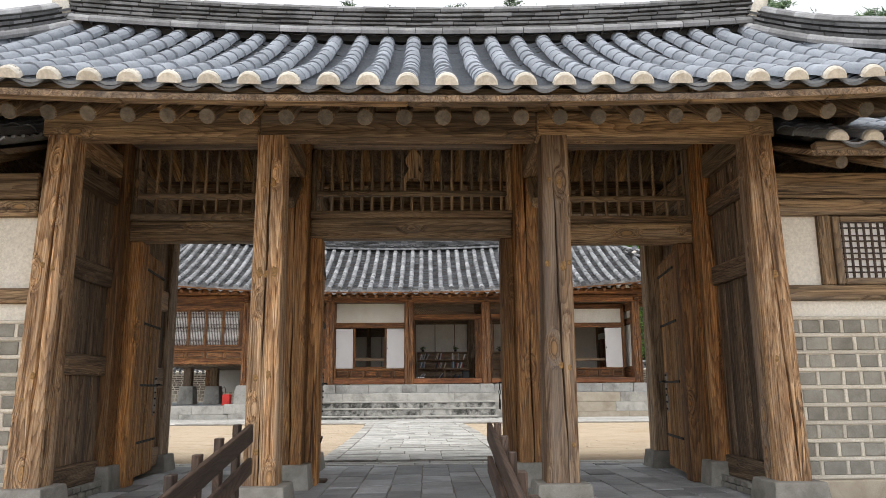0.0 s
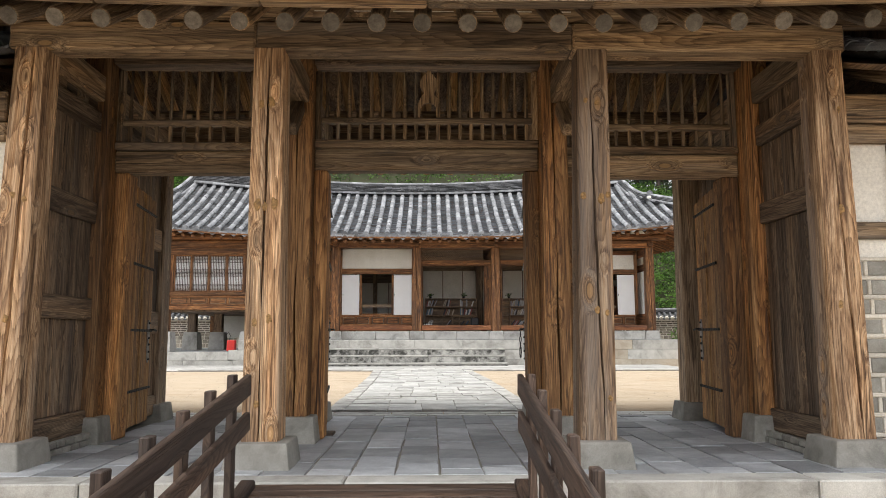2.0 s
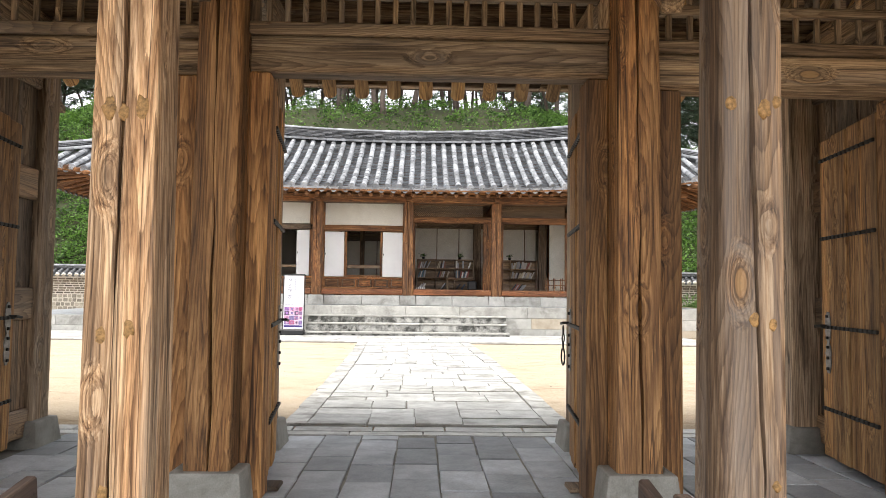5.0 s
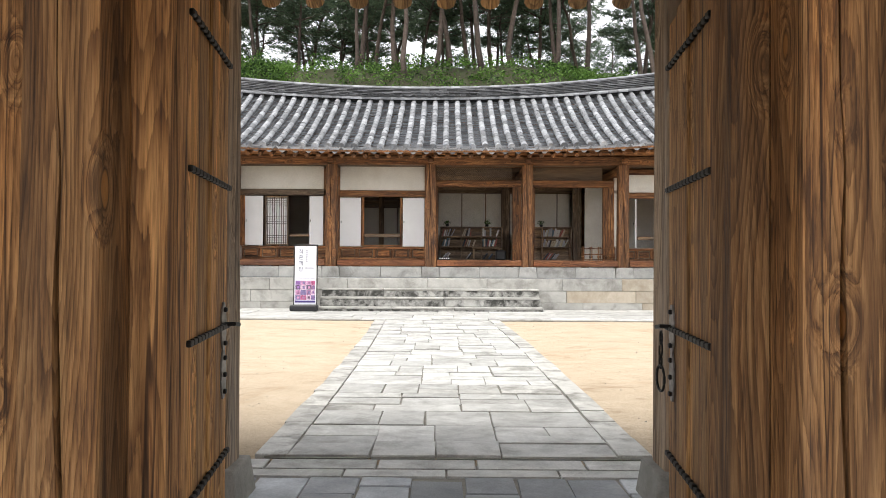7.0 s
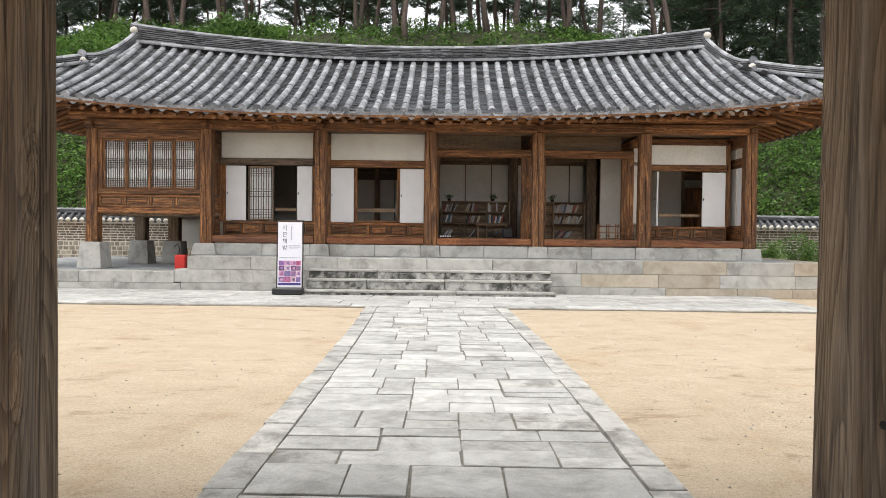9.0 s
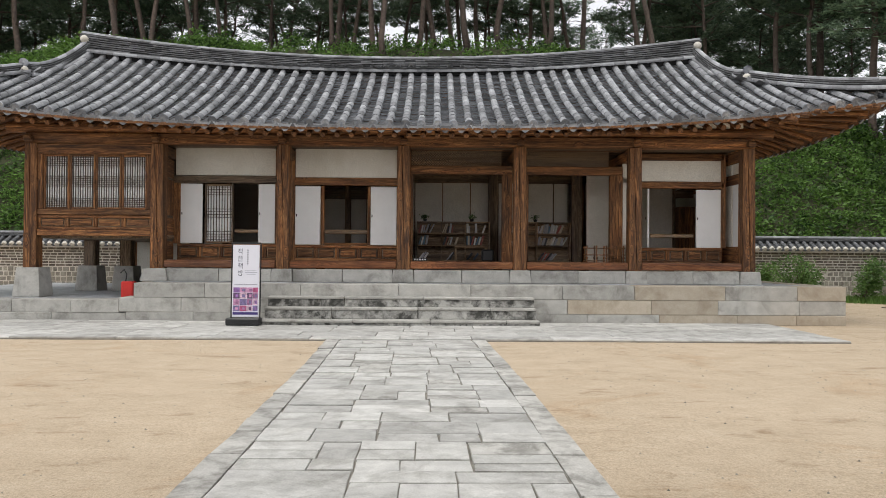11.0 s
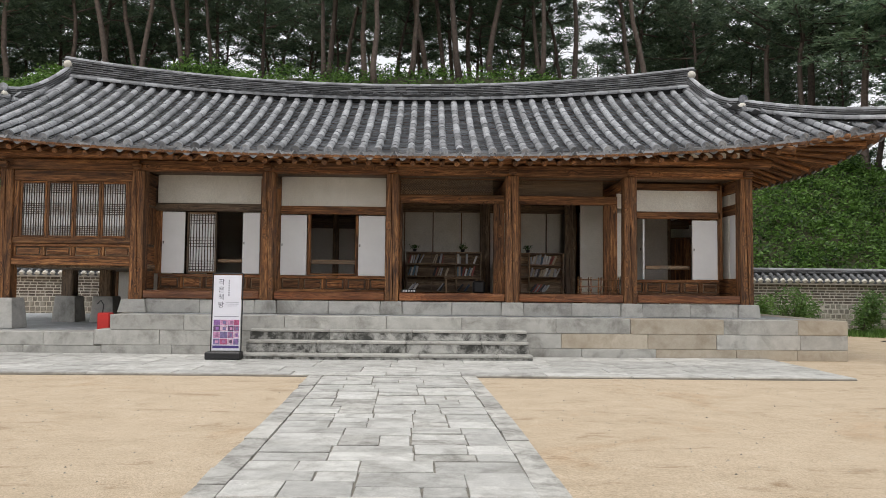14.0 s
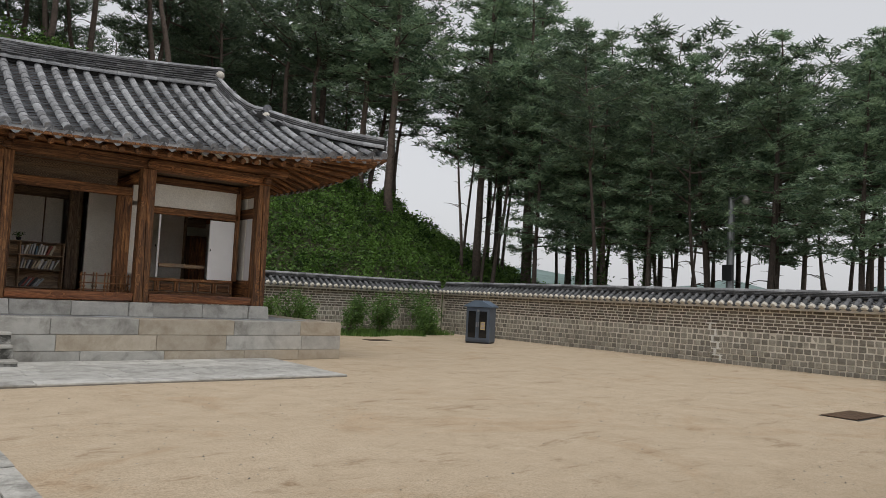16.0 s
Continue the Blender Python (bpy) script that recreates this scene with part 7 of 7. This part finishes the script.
while len(fs) < 4 * 2600:
    x, y = rs.uniform(-12, 19), rs.uniform(4.3, 24)
    if (abs(x) < 1.6 and y < 15) or (x < 9.4 and y > 14.6):
        continue
    q, turn = rs.uniform(0.006, 0.017), rs.uniform(0, 6.28)
    o = len(vs)
    z = ground_z(x, y)
    vs += [(x + q * rs.uniform(0.7, 1.4) * math.cos(turn + 1.57 * k), y + q * rs.uniform(0.7, 1.4) * math.sin(turn + 1.57 * k), z - 0.004) for k in range(4)]
    vs.append((x + q * rs.uniform(-0.3, 0.3), y + q * rs.uniform(-0.3, 0.3), z + q * rs.uniform(0.5, 0.9)))
    fs += [(o + k, o + (k + 1) % 4, o + 4) for k in range(4)]
crumbs = raw("pebbles", vs, fs, WALL_STONE_SET, None, "small brown stones and crumbs scattered on the sand", kind="stuff")
tagged(crumbs, category="pebbles")

# ---- camera pole behind the east wall ----
pole = thing("camera_pole", (26, 17.9, 0), "grey steel pole with surveillance cameras beyond the wall", "camera pole")
part("shaft", tube(bmesh.new(), [(26, 17.9, 0), (26, 17.9, 5.9)], [0.17, 0.12], 12), STEEL, pole)
part("arm", tube(bmesh.new(), [(26, 17.9, 5.7), (25.6, 17.3, 5.85), (25.4, 17.0, 5.8)], 0.035, 8), STEEL, pole)
part("camera_housing", lathe(bmesh.new(), 25.4, 17.0, [(0.03, 5.45), (0.13, 5.5), (0.16, 5.62), (0.1, 5.74), (0.03, 5.8)], 12), IRON_WORN, pole)
block("control_box", pole, 25.75, 25.85, 17.7, 18.1, 2.7, 3.3, BLACK)


# ---- plants ----
def leaf_cloud(rnd, centres, n, size, spread, flat=0.6):
    """Many small leaf blades about the given centres."""
    vs, fs = [], []
    for c in centres:
        for _ in range(n):
            p = Vector(c) + Vector((rnd.gauss(0, spread), rnd.gauss(0, spread), rnd.gauss(0, spread * flat)))
            u = Vector((rnd.uniform(-1, 1), rnd.uniform(-1, 1), rnd.uniform(-0.5, 0.8))).normalized() * size * rnd.uniform(0.6, 1.3)
            w = u.cross(Vector((rnd.uniform(-1, 1), rnd.uniform(-1, 1), rnd.uniform(-1, 1)))).normalized() * u.length * 0.42
            o = len(vs)
            vs += [p - u, p + w, p + u, p - w]
            fs.append((o, o + 1, o + 2, o + 3))
    return vs, fs


def needle_clumps(rnd, centres, blades, length):
    """Tufts of pine needles, each blade a slim triangle."""
    vs, fs = [], []
    for c, k in centres:
        c = Vector(c)
        for _ in range(blades):
            a = rnd.uniform(0, 2 * math.pi)
            e = rnd.uniform(-0.35, 1.0)
            d = Vector((math.cos(a), math.sin(a), e)).normalized()
            s = d.cross(Vector((0, 0, 1))).normalized()
            s = (s * math.cos(a * 3) + d.cross(s) * math.sin(a * 3)) * length * k * 0.1
            q = c + Vector((rnd.gauss(0, 0.13), rnd.gauss(0, 0.13), rnd.gauss(0, 0.07))) * k
            tip = q + d * length * k * rnd.uniform(0.6, 1.15)
            o = len(vs)
            vs += [q - s, q + s, tip]
            fs.append((o, o + 1, o + 2))
    return vs, fs


def pine(seed, height, trunk_r, bare, spread, lean, needles, style):
    """A pine: bent tapered trunk, whorls of limbs, crown of needle tufts. Built at the origin."""
    rnd = random.Random(seed)
    t = thing("pine_tree", (0, 0, 0), "tall dark green pine with a bare brown trunk", "tree", "pines")
    pts, rad, n = [], [], 12
    bx, by = rnd.uniform(-1, 1) * lean, rnd.uniform(-1, 1) * lean
    for i in range(n + 1):
        f = i / n
        w = math.sin(f * math.pi * rnd.choice((1.0, 1.3)) + seed) * 0.25 * lean
        pts.append(Vector((bx * f ** 1.4 + w * (1 if f > 0 else 0) - (math.sin(seed) * 0.25 * lean if f > 0 else 0) * f, by * f ** 1.4 + 0.1 * math.cos(f * 5 + seed) * lean * f, height * f - (0.6 if i == 0 else 0))))
        rad.append(trunk_r * (1 - 0.86 * f) * (1.25 if i == 0 else 1))
    part("trunk", tube(bmesh.new(), pts, rad, 8), PINE_BARK, t, smooth=True)
    bm = bmesh.new()
    tufts = []

    def on(f):
        k = min(int(f * n), n - 1)
        return pts[k].lerp(pts[k + 1], f * n - k)

    n_limb = int((1 - bare) * height * (3.6 if style == "cone" else 2.9))
    for i in range(n_limb):
        f = bare + (1 - bare) * (i + rnd.random() * 0.8) / n_limb
        a = i * 2.4 + rnd.uniform(-0.5, 0.5)
        g = (f - bare) / (1 - bare)
        ln = spread * ((1 - g) ** 0.7 * min(1, 0.55 + g * 2) + 0.12 if style == "cone" else (0.55 + 0.9 * math.sin(math.pi * min(1, g * 0.9 + 0.12)))) * rnd.uniform(0.7, 1.15)
        up = 0.1 if style == "cone" else rnd.uniform(0.05, 0.55)
        p0 = on(min(f, 0.985))
        d = Vector((math.cos(a), math.sin(a), up)).normalized()
        p1 = p0 + d * ln * 0.55 + Vector((0, 0, rnd.uniform(-0.15, 0.2)))
        p2 = p0 + d * ln + Vector((rnd.uniform(-0.3, 0.3), rnd.uniform(-0.3, 0.3), (-0.05 if style == "cone" else 0.25) * ln * 0.4))
        tube(bm, [p0, p1, p2], [0.055 * (1.2 - g), 0.035 * (1.2 - g), 0.012], 5, False)
        m = int(6 + ln * 7)
        for j in range(m):
            q = (j + 1) / m
            if q < 0.22:
                continue
            base = p0.lerp(p1, q * 2) if q < 0.5 else p1.lerp(p2, q * 2 - 1)
            off = Vector((rnd.gauss(0, 1), rnd.gauss(0, 1), rnd.gauss(0.1, 0.5))) * 0.28 * ln * (0.4 + 0.6 * q) * 0.55
            tufts.append((base + off, rnd.uniform(0.8, 1.3)))
    for i in range(8 if rnd.random() < 0.5 and bare > 0.35 else 3):
        f = bare * rnd.uniform(0.35, 1.0)
        a = rnd.uniform(0, 6.28)
        p0 = on(f)
        p1 = p0 + Vector((math.cos(a), math.sin(a), rnd.uniform(-0.15, 0.35))) * rnd.uniform(0.4, 1.2)
        tube(bm, [p0, (p0 + p1) / 2 + Vector((0, 0, 0.1)), p1], [0.03, 0.02, 0.006], 4, False)
    part("branchwork", bm, PINE_BARK, t, kind="stuff")
    vs, fs = needle_clumps(rnd, tufts, 16, 0.36)
    raw("crown", vs, fs, needles, t)
    return t


def drop(o, x, y, turn, size):
    m = pose(x, y, ground_z(x, y) - 0.1, 0, 0, turn)
    o.matrix_basis = m @ Matrix.Scale(size, 4)
    WM[o] = o.matrix_basis.copy()


red_pines = [pine(100 + i, 12.5 + i % 3, 0.17, 0.4 + 0.05 * (i % 3), 2.7, 1.9, NEEDLES, "flat") for i in range(6)]
tall_pines = [pine(200 + i, 18.0 + i % 3, 0.22, 0.32, 3.6, 0.8, NEEDLES_LIGHT, "cone") for i in range(5)]
rt = random.Random(9)
spots = []
for k in range(1600):
    x, y = rt.uniform(-42, 27), rt.uniform(38.5, 64)
    if x > 12 and y < 40.5:
        continue
    if all((x - a) ** 2 + (y - b) ** 2 > 2.2 ** 2 for a, b in spots):
        spots.append((x, y))
    if len(spots) >= 108:
        break
used = set()
for i, (x, y) in enumerate(spots):
    src = red_pines[i % 6]
    turn, size = rt.uniform(0, 360), rt.uniform(0.8, 1.12)
    if i % 6 not in used:
        used.add(i % 6)
        drop(src, x, y, turn, size)
    else:
        c = copy_thing(src, pose(x, y, ground_z(x, y) - 0.1, 0, 0, turn))
        c.scale = (size, size, size)
# fuller pines with low crowns among the slim trunks
thick_pines = [pine(320 + i, 13.0 + i, 0.15, 0.1, 3.4, 0.9, NEEDLES, "flat") for i in range(3)]
thick_spots = [(-40, 52), (-31, 55), (-24, 62), (17.5, 50.5), (20.0, 46.5), (22.6, 50.0), (25.2, 46.0), (27.6, 50.5), (24.0, 55.0), (10, 66), (-8, 68), (1, 70)]
for k, (x, y) in enumerate(thick_spots):
    turn, size = rt.uniform(0, 360), rt.uniform(0.7, 0.95)
    if k < 3:
        drop(thick_pines[k], x, y, turn, size)
    else:
        c = copy_thing(thick_pines[k % 3], pose(x, y, ground_z(x, y) - 0.1, 0, 0, turn))
        c.scale = (size, size, size)
row_spots = [(26.5, 33), (27.5, 30.2), (25.8, 27.8), (27.2, 26.2), (29.5, 28.6), (26.2, 24.2), (28.3, 23.4), (25.9, 21.4), (27.6, 19.8), (26.3, 16.6), (28.8, 17.6), (26.0, 13.2), (28.0, 11.4), (30.5, 21.5), (31.2, 25.4), (31.8, 31.0), (25.6, 9.6), (29.8, 14.2), (33.5, 28), (33.0, 18.5), (22.3, 38.6), (35, 34), (36, 23), (35, 13), (37.5, 29), (22.6, 36), (30.4, 33.2), (31.6, 37.2), (25.2, 39.8), (34.2, 31.0), (20.8, 41.2), (33.6, 40.2)]


def skyline(x, y):
    """Tree height by bearing: the stand is lower towards the east."""
    far = math.hypot(x, y - 3)
    return 40.0 if math.degrees(math.atan2(x, y - 3)) < 46 else 2.0 + 0.345 * far * (1 + 0.12 * math.sin(x * 3 + y))


slim_pines = [pine(250 + i, 13.0 + i, 0.12, 0.55, 2.2, 1.2, NEEDLES, "flat") for i in range(3)]
k = 0
while k < 44:
    x, y = rt.uniform(24.5, 44), rt.uniform(8, 40)
    size = min(rt.uniform(0.75, 1.05), skyline(x, y) / 15)
    if k < 3:
        drop(slim_pines[k], x, y, rt.uniform(0, 360), size)
    else:
        c = copy_thing(slim_pines[k % 3], pose(x, y, ground_z(x, y) - 0.1, 0, 0, rt.uniform(0, 360)))
        c.scale = (size, size, size)
    k += 1
used = set()
for i, (x, y) in enumerate(row_spots):
    src = tall_pines[i % 5]
    turn, size = rt.uniform(0, 360), min(rt.uniform(0.92, 1.12), skyline(x, y) / 20.5)
    if i % 5 not in used:
        used.add(i % 5)
        drop(src, x, y, turn, size)
    else:
        c = copy_thing(src, pose(x, y, ground_z(x, y) - 0.1, 0, 0, turn))
        c.scale = (size, size, size)
for x, y in ((27.2, 26.2), (26.2, 24.2), (28.3, 23.4), (27.5, 30.2)):
    iv = thing("ivy", (x, y, 0), "green ivy climbing a pine trunk", "ivy", "ivy on trunks")
    rr = random.Random(int(x * y))
    raw("foliage", *leaf_cloud(rr, [(x + 0.24 * math.cos(a * 2.4), y + 0.24 * math.sin(a * 2.4), 0.4 + a * 0.13) for a in range(38)], 26, 0.075, 0.13, 1.2), IVY, iv)

# hill undergrowth
rh = random.Random(12)
cent = []
while len(cent) < 24000:
    x, y = (rh.uniform(6, 36) if rh.random() < 0.55 else rh.uniform(-32, 6) if rh.random() < 0.4 else rh.uniform(-26, -9)), rh.uniform(29.3, 44)
    if -9 < x < 7 and (y < 37 or rh.random() < 0.25):
        continue
    k = noise.noise((x * 0.35, y * 0.35, 7))
    if k < -0.55:
        continue
    mound = max(0.0, noise.noise((x * 0.9, y * 0.9, 2))) + 0.5 * max(0.0, noise.noise((x * 2.1, y * 2.1, 5)))
    tall = 1.3 * max(0.0, noise.noise((x * 0.6, y * 0.6, 11)) + 0.15) if y > 37 else 0.0
    cent.append((x, y, hill(x, y) + 0.05 + rh.uniform(0.25, 1.0) * (0.95 * mound + tall)))
vs, fs = leaf_cloud(rh, cent, 14, 0.095, 0.19, 0.7)
weeds = raw("undergrowth", vs, fs, LEAVES, None, "dense green weeds and creepers on the hillside", kind="stuff")
tagged(weeds, category="undergrowth")


def shrub(x, y, r, h, seed):
    rr = random.Random(seed)
    t = thing("shrub", (x, y, 0), "loose green shrub by the court wall", "shrub", "shrubs by the wall")
    bm = bmesh.new()
    tips = []
    for k in range(11):
        a = rr.uniform(0, 6.28)
        q = rr.uniform(0.25, 1.0) * r
        p = Vector((x + q * math.cos(a), y + q * math.sin(a), h * rr.uniform(0.55, 1.0)))
        tube(bm, [(x + rr.gauss(0, 0.05), y + rr.gauss(0, 0.05), -0.02), (x + 0.4 * (p.x - x), y + 0.4 * (p.y - y), p.z * 0.45), p], [0.018, 0.013, 0.005], 5, False)
        for j in range(5):
            f = 0.4 + 0.6 * j / 4
            tips.append((x + (p.x - x) * f, y + (p.y - y) * f, p.z * f))
    part("stems", bm, PINE_BARK, t)
    raw("leaves", *leaf_cloud(rr, tips, 36, 0.062, 0.14, 0.9), SHRUB, t)


for i, (x, y, r, h) in enumerate(((11.2, 26.6, 0.5, 1.25), (12.5, 26.8, 0.8, 1.5), (14.6, 26.6, 0.75, 1.35), (16.2, 27.0, 0.9, 1.5), (18.5, 27.2, 1.0, 1.7), (18.3, 26.6, 0.6, 0.7))):
    shrub(x, y, r, h, 300 + i)
rg = random.Random(14)
vs, fs = [], []
for _ in range(5200):
    x = rg.uniform(13.0, 19.6)
    y = rg.uniform(25.6, 28.0) + 0.3 * math.sin(x * 2)
    if x > 17.5 and y < 26.3:
        continue
    h = rg.uniform(0.08, 0.26)
    a = rg.uniform(0, 6.28)
    u = Vector((math.cos(a), math.sin(a), 0)) * 0.018
    o = len(vs)
    vs += [Vector((x, y, 0)) - u, Vector((x, y, 0)) + u, Vector((x + rg.gauss(0, 0.06), y + rg.gauss(0, 0.06), h))]
    fs.append((o, o + 1, o + 2))
grass = raw("grass", vs, fs, GRASS, None, "green grass and weeds at the foot of the wall", kind="stuff")
tagged(grass, category="grass")

# ---- far hills beyond the trees ----
fv, ff = [], []
for i in range(61):
    a = radians(-60 + 150 * i / 60)
    r = 420
    h = 22 + 16 * noise.noise((i * 0.23, 3, 0)) + 8 * noise.noise((i * 0.7, 1, 0))
    for rr_, z in ((r, -2), (r + 60, h * 0.7), (r + 140, h)):
        fv.append((rr_ * math.sin(a), rr_ * math.cos(a), z))
for i in range(60):
    for j in range(2):
        ff.append((i * 3 + j, (i + 1) * 3 + j, (i + 1) * 3 + j + 1, i * 3 + j + 1))
# The bluish-green base colour stands in for haze over the distance.
far = raw("backdrop", fv, ff, plain("haze_tinted_woods", (0.14, 0.20, 0.19), 0.9, 0, 0.3, 0.05), None, "wooded hills in the distance, tinted blue-green for haze", True)
tagged(far, category="hills", kind="structure")
